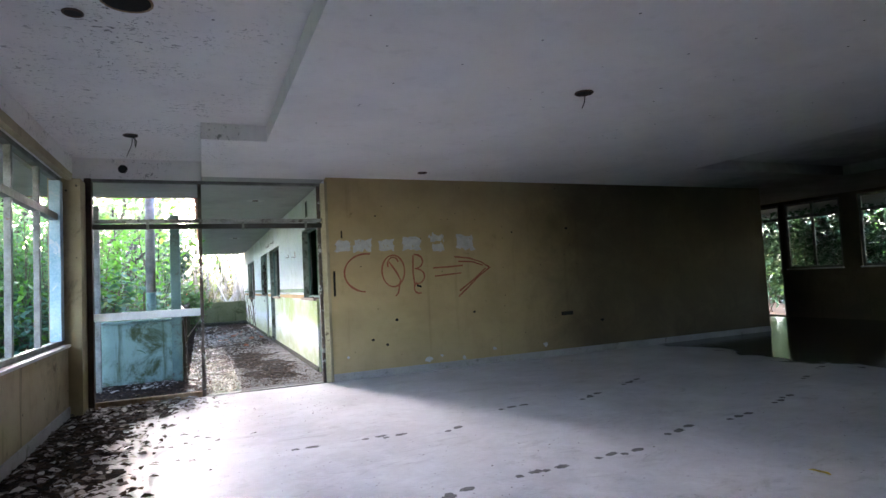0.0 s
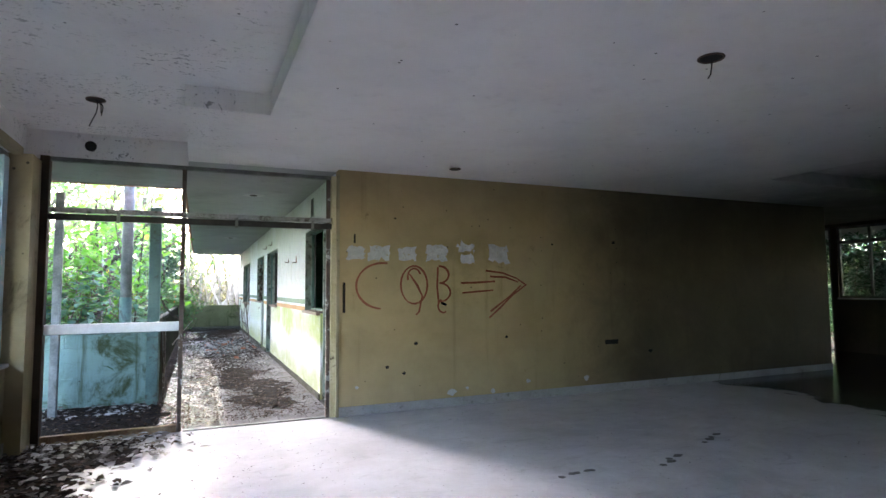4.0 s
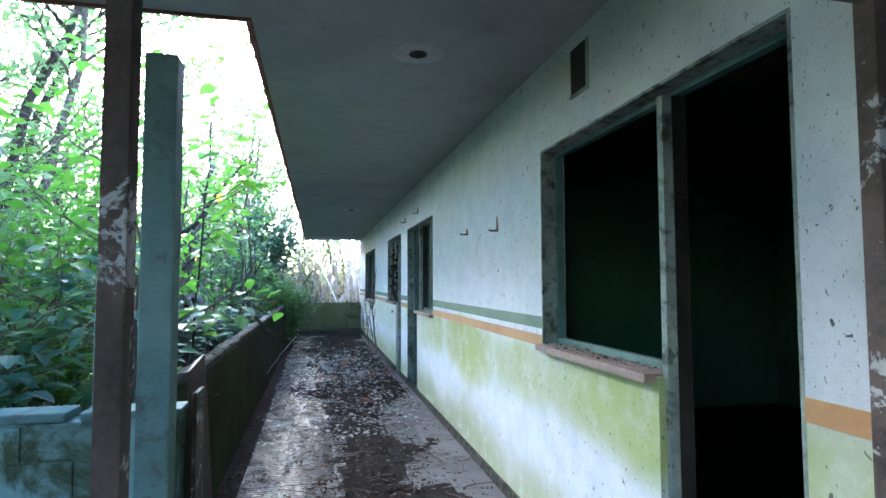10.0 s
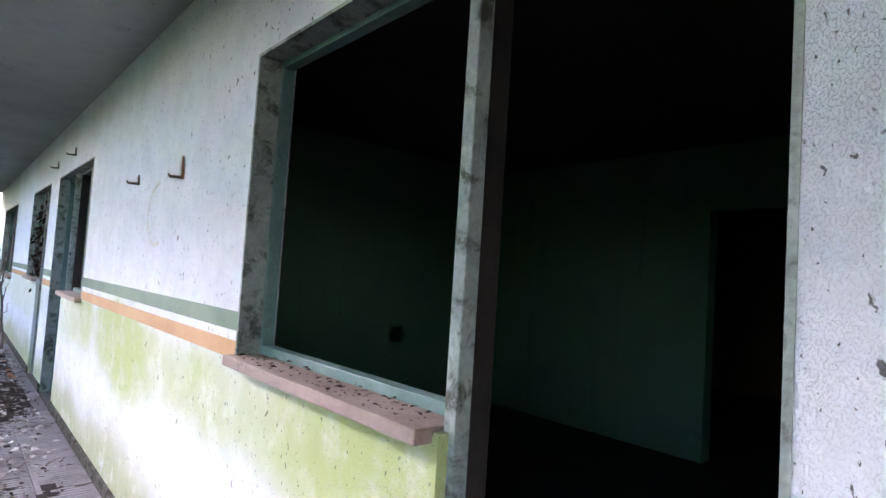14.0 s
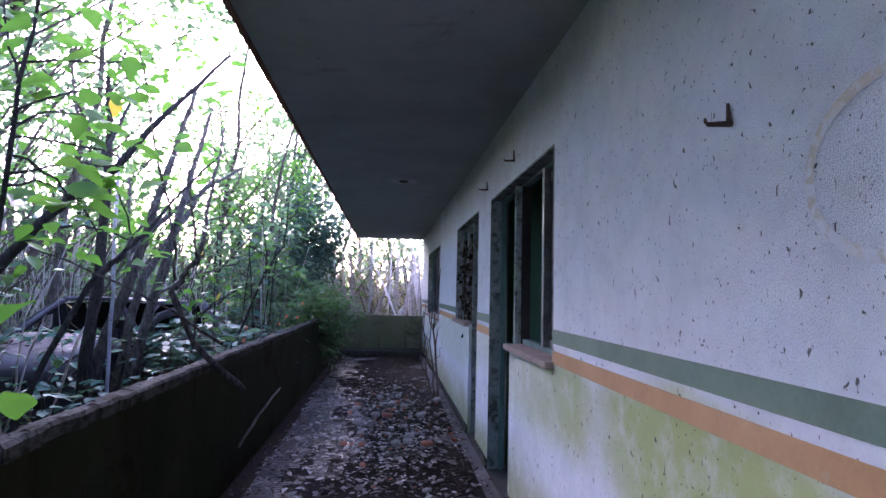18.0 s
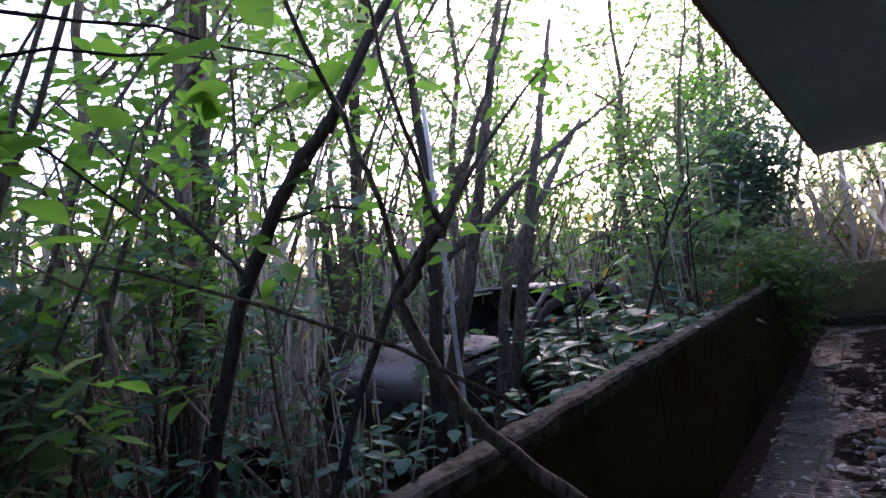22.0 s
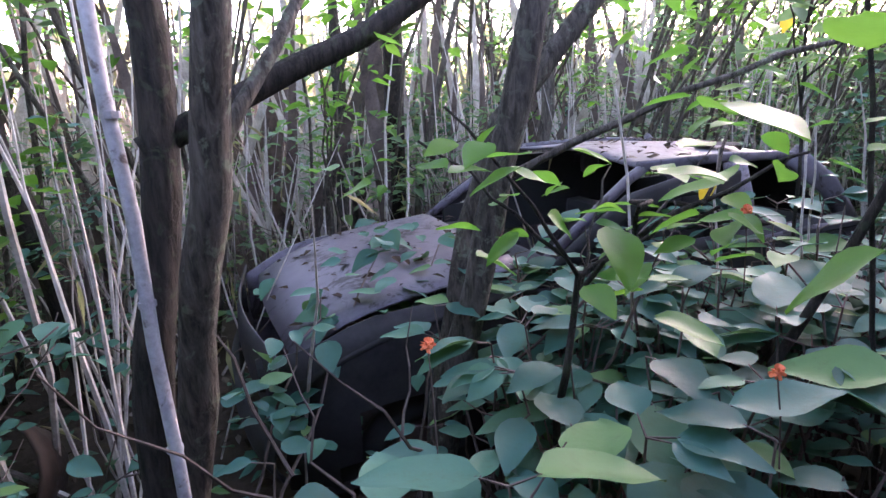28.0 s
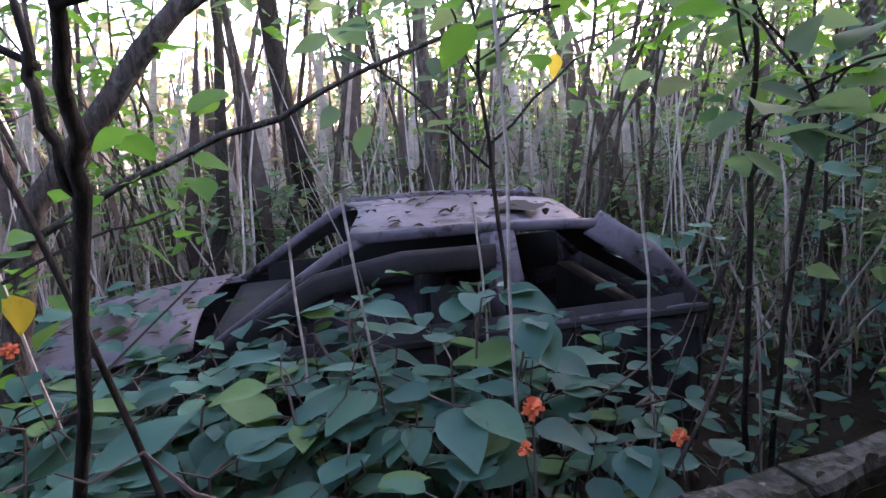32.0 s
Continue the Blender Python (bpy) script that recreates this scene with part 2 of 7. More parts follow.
M["dark_board"] = plain("dark stained board", (0.025, 0.022, 0.018), (0.075, 0.065, 0.055), 4, 50, 0.8)
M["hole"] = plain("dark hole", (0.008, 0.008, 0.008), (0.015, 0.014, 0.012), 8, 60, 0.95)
M["iron"] = plain("rusted iron", (0.05, 0.035, 0.03), (0.14, 0.09, 0.07), 20, 120, 0.75, 0.4, kind="object")
M["graffiti"] = plain("orange-brown spray paint", (0.2, 0.05, 0.025), (0.36, 0.12, 0.06), 9, 80, 0.6)
M["faded_paint"] = plain("faded ochre spray paint", (0.5, 0.46, 0.34), (0.64, 0.62, 0.54), 9, 80, 0.8, dirt=(0.66, 0.7, 0.73), dirt_at=(0.42, 0.58))
M["bare_patch"] = plain("bare grey-white patch", (0.36, 0.36, 0.36), (0.56, 0.56, 0.55), 9, 70, 0.85, dirt=(0.4, 0.33, 0.19), dirt_at=(0.56, 0.66))
M["wet_print"] = plain("dried mud print", (0.03, 0.028, 0.03), (0.16, 0.15, 0.155), 25, 120, 0.7)
M["twig"] = plain("thin brown twig", (0.05, 0.035, 0.028), (0.15, 0.11, 0.09), 9, 60, 0.9, kind="object")
M["reed"] = plain("dry straw reed", (0.24, 0.2, 0.165), (0.58, 0.51, 0.44), 9, 60, 0.9, kind="object")
M["bamboo"] = plain("pale weathered bamboo", (0.22, 0.2, 0.2), (0.5, 0.47, 0.47), 7, 60, 0.5, kind="object", dirt=(0.12, 0.09, 0.07), dirt_at=(0.56, 0.68))
M["car_paint"] = plain("dull mauve-grey car paint", (0.075, 0.062, 0.072), (0.165, 0.142, 0.162), 2.5, 30, 0.55, 0.1, kind="object", dirt=(0.035, 0.026, 0.024), dirt_at=(0.52, 0.6))
M["car_dark"] = plain("near-black sheet metal", (0.012, 0.011, 0.011), (0.05, 0.045, 0.045), 4, 40, 0.75, 0.2, kind="object")
M["rubber"] = plain("perished black rubber", (0.012, 0.012, 0.012), (0.035, 0.033, 0.03), 8, 60, 0.9, kind="object")
M["white_plastic"] = plain("dirty white plastic", (0.45, 0.44, 0.42), (0.68, 0.66, 0.63), 4, 40, 0.5, kind="object")
M["soil"] = plain("dark leaf mould", (0.02, 0.015, 0.011), (0.075, 0.055, 0.042), 1.4, 26, 0.95, bump=0.8, dirt=(0.08, 0.06, 0.045), dirt_at=(0.58, 0.72), spec=0.08)
M["mud"] = plain("wet black mud and rotten leaves", (0.006, 0.005, 0.005), (0.028, 0.021, 0.019), 5, 38, 0.8, bump=1.0, dirt=(0.045, 0.031, 0.024), dirt_at=(0.6, 0.72), spec=0.03)
M["stone"] = plain("broken cement rubble", (0.2, 0.18, 0.17), (0.42, 0.4, 0.38), 9, 60, 0.9, bump=0.4, kind="object", dirt=(0.1, 0.08, 0.07))
M["brick"] = plain("broken red brick", (0.22, 0.08, 0.05), (0.38, 0.16, 0.1), 12, 70, 0.9, bump=0.4, kind="object")
M["fruit"] = plain("orange spiky fruit", (0.6, 0.09, 0.03), (0.85, 0.22, 0.08), 20, 90, 0.6, kind="object")
M["ground"] = M["soil"]


def hall_floor():
    m, nt, b = nodes_of("pale stained cement floor")
    p = coords(nt)
    broad, mid, fine = noise_tex(nt, p, 0.6, 7, 0.65, 0.4), noise_tex(nt, p, 4, 9, 0.75, 0.3), noise_tex(nt, p, 55, 6)
    col = ramp(nt, mathn(nt, "ADD", mathn(nt, "MULTIPLY", broad, 0.5), mathn(nt, "MULTIPLY", mid, 0.5)), [(0.34, (0.28, 0.27, 0.285)), (0.48, (0.43, 0.42, 0.445)), (0.62, (0.57, 0.56, 0.585))])
    col = mixc(nt, mathn(nt, "MULTIPLY", step(nt, noise_tex(nt, p, 13, 8, 0.7), 0.6, 0.72), 0.5), col, (0.2, 0.18, 0.17))
    col = mixc(nt, mathn(nt, "MULTIPLY", specks(nt, p, 16, 0.13, 0.6), 0.7), col, (0.06, 0.05, 0.04))
    smear = step(nt, noise_tex(nt, stretch(nt, p, 1.0, 2.2, 1.0), 2.4, 9, 0.78, 0.8), 0.52, 0.7)
    col = mixc(nt, mathn(nt, "MULTIPLY", smear, 0.55), col, (0.2, 0.19, 0.2))
    col = mixc(nt, mathn(nt, "MULTIPLY", step(nt, noise_tex(nt, p, 34, 6, 0.75), 0.6, 0.7), 0.6), col, (0.14, 0.13, 0.13))
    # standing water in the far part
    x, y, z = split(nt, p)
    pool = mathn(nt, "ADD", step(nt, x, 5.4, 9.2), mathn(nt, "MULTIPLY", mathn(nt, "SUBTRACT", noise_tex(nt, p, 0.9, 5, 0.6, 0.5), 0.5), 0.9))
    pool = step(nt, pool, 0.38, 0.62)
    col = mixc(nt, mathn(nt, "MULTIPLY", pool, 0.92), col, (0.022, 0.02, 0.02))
    nt.links.new(col, b.inputs["Base Color"])
    dry = ramp(nt, mid, [(0.35, (0.32,) * 3), (0.65, (0.62,) * 3)])
    nt.links.new(mixc(nt, pool, dry, (0.12, 0.12, 0.12)), b.inputs["Roughness"])
    b.inputs["Specular IOR Level"].default_value = 0.45
    bumped(nt, b, mathn(nt, "ADD", mid, mathn(nt, "MULTIPLY", fine, 0.3)), 0.12, 0.01)
    return m


M["hall_floor"] = hall_floor()


def bark(name, dark, light, lichen, amount):
    """Furrowed bark, ribbed along the trunk, with lichen and moss patches."""
    m, nt, b = nodes_of(name)
    p = coords(nt, "object")
    ribs = noise_tex(nt, stretch(nt, p, 1, 1, 0.22), 42, 7, 0.7, 0.5)
    broad = noise_tex(nt, p, 4, 5, 0.6)
    col = ramp(nt, ribs, [(0.36, dark), (0.52, tuple((a + c) / 2 for a, c in zip(dark, light))), (0.68, light)])
    col = mixc(nt, mathn(nt, "MULTIPLY", step(nt, noise_tex(nt, p, 16, 7, 0.7, 0.6), 0.54, 0.64), amount), col, lichen)
    col = mixc(nt, mathn(nt, "MULTIPLY", step(nt, broad, 0.5, 0.7), 0.5), col, dark)
    nt.links.new(col, b.inputs["Base Color"])
    b.inputs["Roughness"].default_value, b.inputs["Specular IOR Level"].default_value = 0.85, 0.25
    bumped(nt, b, ribs, 1.0, 0.025)
    return m


M["bark"] = bark("grey-brown lichened bark", (0.028, 0.022, 0.016), (0.15, 0.125, 0.1), (0.17, 0.19, 0.13), 0.7)
M["bark_dark"] = bark("wet dark bark", (0.012, 0.01, 0.008), (0.06, 0.046, 0.036), (0.06, 0.08, 0.04), 0.5)


def corridor_wall():
    m, nt, b = nodes_of("stippled white wall with algae")
    p = coords(nt)
    x, y, z = split(nt, p)
    big, mid = noise_tex(nt, p, 0.75, 5, 0.55, 0.4), noise_tex(nt, p, 5, 8, 0.7)
    patch = noise_tex(nt, p, 0.62, 4, 0.5, 0.2)
    col = mixc(nt, step(nt, mid, 0.35, 0.75), (0.76, 0.8, 0.84), (0.62, 0.67, 0.71))
    # algae climbs out of the damp lower wall and hangs under the soffit
    low = mathn(nt, "MULTIPLY", step(nt, z, 0.3, 0.85), step(nt, z, 1.3, 1.0))
    algae = step(nt, mathn(nt, "ADD", mathn(nt, "MULTIPLY", patch, 0.8), mathn(nt, "MULTIPLY", low, 0.36)), 0.56, 0.76)
    algae = mathn(nt, "MULTIPLY", algae, step(nt, mid, 0.1, 0.55))
    near = mathn(nt, "ADD", 0.35, mathn(nt, "MULTIPLY", step(nt, y, 14.5, 12.0), 0.6))
    col = mixc(nt, mathn(nt, "MULTIPLY", algae, near), col, (0.4, 0.48, 0.17))
    top = mathn(nt, "MULTIPLY", step(nt, z, 1.9, 2.75), step(nt, big, 0.3, 0.6))
    col = mixc(nt, mathn(nt, "MULTIPLY", top, 0.45), col, (0.4, 0.44, 0.3))
    foot = mathn(nt, "MULTIPLY", step(nt, mathn(nt, "ADD", z, mathn(nt, "MULTIPLY", patch, -0.9)), 0.1, -0.3), step(nt, mid, 0.2, 0.5))
    col = mixc(nt, mathn(nt, "MULTIPLY", foot, 0.75), col, (0.3, 0.35, 0.1))
    dots = mathn(nt, "MAXIMUM", step(nt, noise_tex(nt, stretch(nt, p, 1, 1.2, 0.8), 30, 3, 0.6, 0.5), 0.65, 0.7), step(nt, noise_tex(nt, stretch(nt, p, 1, 1.3, 0.8), 75, 2, 0.5, 0.6), 0.68, 0.73))
    col = mixc(nt, mathn(nt, "MULTIPLY", dots, mathn(nt, "MULTIPLY", step(nt, big, 0.25, 0.5), 0.9)), col, (0.05, 0.05, 0.045))
    blot = step(nt, noise_tex(nt, p, 3.3, 8, 0.8, 0.8), 0.6, 0.75)
    col = mixc(nt, mathn(nt, "MULTIPLY", blot, 0.35), col, (0.3, 0.32, 0.32))
    nt.links.new(col, b.inputs["Base Color"])
    b.inputs["Roughness"].default_value, b.inputs["Specular IOR Level"].default_value = 0.8, 0.25
    stipple = step(nt, noise_tex(nt, stretch(nt, p, 1, 1, 0.7), 340, 3, 0.55, 0.4), 0.5, 0.66)
    col = mixc(nt, mathn(nt, "MULTIPLY", stipple, 0.1), col, (0.25, 0.27, 0.26))
    nt.links.new(col, b.inputs["Base Color"])
    bumped(nt, b, mathn(nt, "ADD", mathn(nt, "MULTIPLY", stipple, -1.0), mathn(nt, "MULTIPLY", mid, 1.2)), 0.7, 0.004)
    return m


M["corridor_wall"] = corridor_wall()


def wet_tile():
    m, nt, b = nodes_of("wet ribbed grey tile")
    p = coords(nt)
    x, y, z = split(nt, p)
    rnd = nt.nodes.new("ShaderNodeObjectInfo").outputs["Random"]
    n = noise_tex(nt, p, 2.2, 7, 0.7, 0.5)
    fine = noise_tex(nt, p, 60, 5)
    col = mixc(nt, rnd, (0.12, 0.116, 0.122), (0.2, 0.192, 0.196))
    col = mixc(nt, step(nt, n, 0.45, 0.7), col, (0.08, 0.07, 0.065))
    wet = mathn(nt, "MULTIPLY", step(nt, x, 0.95, 0.55), step(nt, n, 0.66, 0.5))
    col = mixc(nt, mathn(nt, "MULTIPLY", wet, 0.5), col, (0.06, 0.06, 0.065))
    nt.links.new(col, b.inputs["Base Color"])
    nt.links.new(ramp(nt, wet, [(0.0, (0.8,) * 3), (0.8, (0.27,) * 3)]), b.inputs["Roughness"])
    b.inputs["Specular IOR Level"].default_value = 0.5
    bumped(nt, b, fine, 0.06, 0.004)
    return m


M["tile"] = wet_tile()


def leafy(name, stops, rough=0.4, through=0.45, glow=(0.2, 0.4, 0.1), spec=0.35):
    """Leaves: each its own green, light shining through."""
    m, nt, b = nodes_of(name)
    rnd = nt.nodes.new("ShaderNodeNewGeometry").outputs["Random Per Island"]
    col = ramp(nt, rnd, stops)
    p = coords(nt)
    col = mixc(nt, mathn(nt, "MULTIPLY", step(nt, noise_tex(nt, p, 25, 6, 0.7), 0.5, 0.75), 0.35), col, (0.06, 0.07, 0.03))
    nt.links.new(col, b.inputs["Base Color"])
    b.inputs["Roughness"].default_value, b.inputs["Specular IOR Level"].default_value = rough, spec
    bumped(nt, b, noise_tex(nt, p, 45, 3), 0.2, 0.004)
    t = nt.nodes.new("ShaderNodeBsdfTranslucent")
    nt.links.new(mixc(nt, 0.6, col, glow), t.inputs["Color"])
    mix = nt.nodes.new("ShaderNodeMixShader")
    mix.inputs["Fac"].default_value = through
    nt.links.new(b.outputs[0], mix.inputs[1])
    nt.links.new(t.outputs[0], mix.inputs[2])
    nt.links.new(mix.outputs[0], nt.nodes["Material Output"].inputs["Surface"])
    return m


M["leaf"] = leafy("green tree leaves", [(0.0, (0.03, 0.09, 0.045)), (0.5, (0.065, 0.15, 0.06)), (0.88, (0.12, 0.22, 0.07)), (1.0, (0.26, 0.26, 0.08))], 0.5, 0.5, (0.25, 0.4, 0.17))
M["leaf_broad"] = leafy("broad blue-green leaves", [(0.0, (0.018, 0.08, 0.064)), (0.6, (0.038, 0.13, 0.105)), (0.94, (0.06, 0.165, 0.1)), (1.0, (0.1, 0.2, 0.06))], 0.54, 0.24, (0.2, 0.4, 0.1), spec=0.25)
M["leaf_light"] = leafy("fresh light green leaves", [(0.0, (0.032, 0.12, 0.014)), (0.7, (0.065, 0.185, 0.022)), (1.0, (0.13, 0.22, 0.035))], 0.45, 0.5, (0.17, 0.43, 0.05))
M["leaf_dark"] = leafy("glossy dark evergreen leaves", [(0.0, (0.015, 0.05, 0.035)), (1.0, (0.04, 0.1, 0.07))], 0.3, 0.15)
M["leaf_yellow"] = leafy("yellow autumn leaf", [(0.0, (0.6, 0.45, 0.04)), (1.0, (0.7, 0.5, 0.06))], 0.5, 0.4, (0.7, 0.5, 0.05))
M["litter"] = leafy("dead brown leaf litter", [(0.0, (0.014, 0.01, 0.008)), (0.55, (0.042, 0.028, 0.022)), (0.85, (0.075, 0.052, 0.039)), (1.0, (0.19, 0.16, 0.14))], 0.85, 0.05, (0.1, 0.07, 0.04), spec=0.03)
M["flake"] = leafy("curled grey paint flakes", [(0.0, (0.07, 0.06, 0.055)), (0.5, (0.2, 0.18, 0.17)), (1.0, (0.5, 0.47, 0.45))], 0.85, 0.05, (0.2, 0.18, 0.15))
M["dry_leaf"] = leafy("dry straw foliage", [(0.0, (0.2, 0.17, 0.08)), (0.6, (0.34, 0.3, 0.16)), (1.0, (0.2, 0.26, 0.08))], 0.8, 0.4, (0.45, 0.4, 0.2))


# ---- building helpers ----
def mesh_of(name, bm, mat, smooth=False):
    me = bpy.data.meshes.new(name)
    bm.to_mesh(me)
    bm.free()
    for m in mat if isinstance(mat, (list, tuple)) else [mat]:
        me.materials.append(M[m] if isinstance(m, str) else m)
    if smooth:
        for p in me.polygons:
            p.use_smooth = True
    return me


def part(name, bm, mat, parent=None, label="", smooth=False):
    ob = new(name, bm if isinstance(bm, bpy.types.Mesh) else mesh_of(name, bm, mat, smooth))
    if parent:
        ob.parent = parent
    return tagged(ob, label)


def thing(name, label, category, group="", at=(0, 0, 0), turn=0, kind=""):
    ob = new(name)
    ob.empty_display_size = 0.1
    ob.matrix_basis = pose(*at, 0, 0, turn)
    return tagged(ob, label, category, group, kind)


def structure(name, bm, mat, label, category, smooth=False):
    return tagged(part(name, bm, mat, None, "", smooth), label, category, "", "structure")


def box(bm, x0, x1, y0, y1, z0, z1, wear=0.0):
    v = [bm.verts.new((x, y, z)) for x in (x0, x1) for y in (y0, y1) for z in (z0, z1)]
    fs = [bm.faces.new([v[k] for k in q]) for q in ((0, 1, 3, 2), (4, 6, 7, 5), (0, 4, 5, 1), (2, 3, 7, 6), (0, 2, 6, 4), (1, 5, 7, 3))]
    if wear:
        es = list({e for f in fs for e in f.edges})
        bmesh.ops.bevel(bm, geom=es, offset=wear, segments=2, affect="EDGES", profile=0.6)
    return bm


def boxes(*rows, wear=0.0):
    bm = bmesh.new()
    for r in rows:
        box(bm, *r, wear=wear)
    return bm


def pierced(x0, x1, y0, y1, z0, z1, holes, along="y"):
    """A wall as one closed mesh, with openings (from, to, low, high) cut through it."""
    us = sorted({y0, y1, *(h for q in holes for h in q[:2])}) if along == "y" else sorted({x0, x1, *(h for q in holes for h in q[:2])})
    ws = sorted({z0, z1, *(h for q in holes for h in q[2:])})
    lo, hi = (x0, x1) if along == "y" else (y0, y1)
    bm, seen = bmesh.new(), {}

    def v(i, k, side):
        key = (i, k, side)
        if key not in seen:
            d = hi if side else lo
            seen[key] = bm.verts.new((d, us[i], ws[k]) if along == "y" else (us[i], d, ws[k]))
        return seen[key]

    def solid(i, k):
        if not (0 <= i < len(us) - 1 and 0 <= k < len(ws) - 1):
            return False
        cu, cw = (us[i] + us[i + 1]) / 2, (ws[k] + ws[k + 1]) / 2
        return not any(a < cu < b and c < cw < d for a, b, c, d in holes)

    for i in range(len(us) - 1):
        for k in range(len(ws) - 1):
            if solid(i, k):
                for side in (0, 1):
                    bm.faces.new((v(i, k, side), v(i + 1, k, side), v(i + 1, k + 1, side), v(i, k + 1, side)))
                for di, dk, e in ((-1, 0, ((i, k), (i, k + 1))), (1, 0, ((i + 1, k), (i + 1, k + 1))), (0, -1, ((i, k), (i + 1, k))), (0, 1, ((i, k + 1), (i + 1, k + 1)))):
                    if not solid(i + di, k + dk):
                        (a, b), (c, d) = e
                        bm.faces.new((v(a, b, 0), v(c, d, 0), v(c, d, 1), v(a, b, 1)))
    bmesh.ops.recalc_face_normals(bm, faces=bm.faces)
    return bm


def mud_sheet(x0, x1, y0, y1, keep, z=0.004, cell=0.035, high=0.02):
    """A ragged, lumpy skin of mud over a floor, where keep(x, y) is above 0."""
    nx, ny = int((x1 - x0) / cell), int((y1 - y0) / cell)
    ids, verts, faces = {}, [], []

    def at(i, j):
        if (i, j) not in ids:
            x, y = x0 + i * cell, y0 + j * cell
            k = keep(x, y)
            ids[i, j] = len(verts)
            verts.append((x, y, z - 0.006 + min(1.0, max(0.0, k * 4)) * (0.008 + high * max(0, noise.noise((x * 9, y * 9, 2)) * 0.5 + noise.noise((x * 23, y * 23, 7)) * 0.5 + 0.2))))
        return ids[i, j]

    for i in range(nx):
        for j in range(ny):
            if keep(x0 + (i + 0.5) * cell, y0 + (j + 0.5) * cell) > 0:
                faces.append((at(i, j), at(i + 1, j), at(i + 1, j + 1), at(i, j + 1)))
    me = from_arrays("mud", verts, faces, "mud")
    for p in me.polygons:
        p.use_smooth = True
    return me


def tube(bm, pts, radii, n=7, closed=True):
    """A tapering tube along points."""
    pts = [Vector(p) for p in pts]
    rings, side = [], None
    for k, p in enumerate(pts):
        d = (pts[min(k + 1, len(pts) - 1)] - pts[max(k - 1, 0)]).normalized()
        if side is None:
            side = d.orthogonal().normalized()
        side = (side - d * side.dot(d)).normalized()
        up = d.cross(side)
        r = radii[k] if isinstance(radii, (list, tuple)) else radii
        rings.append([bm.verts.new(p + (side * math.cos(a) + up * math.sin(a)) * r) for a in (2 * math.pi * j / n for j in range(n))])
    for a, b in zip(rings, rings[1:]):
        for j in range(n):
            bm.faces.new((a[j], a[(j + 1) % n], b[(j + 1) % n], b[j]))
    if closed:
        bm.faces.new(rings[0][::-1])
        bm.faces.new(rings[-1])
    return bm


def bend(a, b, sag, rng, n=6, wob=0.03):
    """Points from a to b, bowed by sag and a little crooked."""
    a, b = Vector(a), Vector(b)
    out = []
    for k in range(n + 1):
        u = k / n
        j = 0 if k in (0, n) else wob
        out.append(a.lerp(b, u) + Vector(sag) * (4 * u * (1 - u)) + Vector((rng.uniform(-j, j), rng.uniform(-j, j), rng.uniform(-j, j))))
    return out


def from_arrays(name, verts, faces, mat):
    me = bpy.data.meshes.new(name)
    me.from_pydata(verts, [], faces)
    me.materials.append(M[mat])
    return me


# ovate leaf: base at the origin, tip at +x, folded along the midrib, drooping tip
def leaf_shape(rows=5, width=0.62, fold=0.12, droop=0.18, teeth=0.0):
    vs, fs = [], []
    for k in range(rows + 1):
        u = k / rows
        w = width * 0.5 * math.sin(math.pi * min(1, u ** 0.72)) ** 0.8 * (1 - 0.25 * u) if 0 < k < rows else 0.0
        w *= 1 + (teeth if k % 2 else -teeth)
        z = -droop * u * u
        vs += [(u, 0, z), (u, w, z + fold * w * 2), (u, -w, z + fold * w * 2)]
    for k in range(rows):
        a, b = 3 * k, 3 * k + 3
        fs += [(a, b, b + 1, a + 1), (a, a + 2, b + 2, b)]
    return np.array(vs), fs


LEAF_FAR = (np.array([(0, 0, 0), (0.45, 0.3, 0.05), (1, 0, -0.12), (0.45, -0.3, 0.05)]), [(0, 1, 2), (0, 2, 3)])
LEAF_REED = (np.array([(0, 0, 0), (0.45, 0.05, 0.02), (1, 0, -0.15), (0.45, -0.05, 0.02)]), [(0, 1, 2), (0, 2, 3)])
LEAF_MID = leaf_shape(3)


def broad_leaf(rows, width, droop, curl, skew, phase):
    """A broad pointed leaf with a rounded base, wavy margin and raised sides."""
    vs, fs = [], []
    for k in range(rows + 1):
        u = k / rows
        w = width * 0.5 * (math.sin(math.pi * u ** 0.78) ** 0.8 if 0 < k < rows else 0.04) * (1 - 0.3 * u * u)
        for c in (-1, -0.55, 0, 0.55, 1):
            edge = 0.02 * math.sin(9 * u + phase + c) * abs(c)
            vs.append((u - 0.05 * abs(c) * (1 - u), c * w + skew * math.sin(math.pi * u), -droop * u * u + curl * w * abs(c) ** 1.4 + edge))
    for k in range(rows):
        for j in range(4):
            a = 5 * k + j
            fs.append((a, a + 5, a + 6, a + 1))
    return np.array(vs), fs


LEAF_NEAR = [broad_leaf(8, 0.7, 0.1, 0.26, 0.02, 0.0), broad_leaf(8, 0.6, 0.05, 0.16, -0.03, 2.0), broad_leaf(8, 0.74, 0.16, 0.2, 0.03, 4.0)]


def leaves(name, spots, shape, mat):
    """One mesh of many leaves. spots: place, heading in degrees, pitch, roll, length."""
    kinds = shape if isinstance(shape, list) else [shape]
    verts, faces = [], []
    for k, ((px, py, pz), yaw, pitch, roll, size) in enumerate(spots):
        vs0, fs0 = kinds[k % len(kinds)]
        r = np.array(Euler((radians(roll), radians(pitch), radians(yaw))).to_matrix())
        base = len(verts)
        verts.extend((vs0 @ r.T * size + (px, py, pz)).tolist())
        faces.extend(tuple(base + i for i in f) for f in fs0)
    me = from_arrays(name, verts, faces, mat)
    if len(kinds) > 1:
        for p in me.polygons:
            p.use_smooth = True
    return me


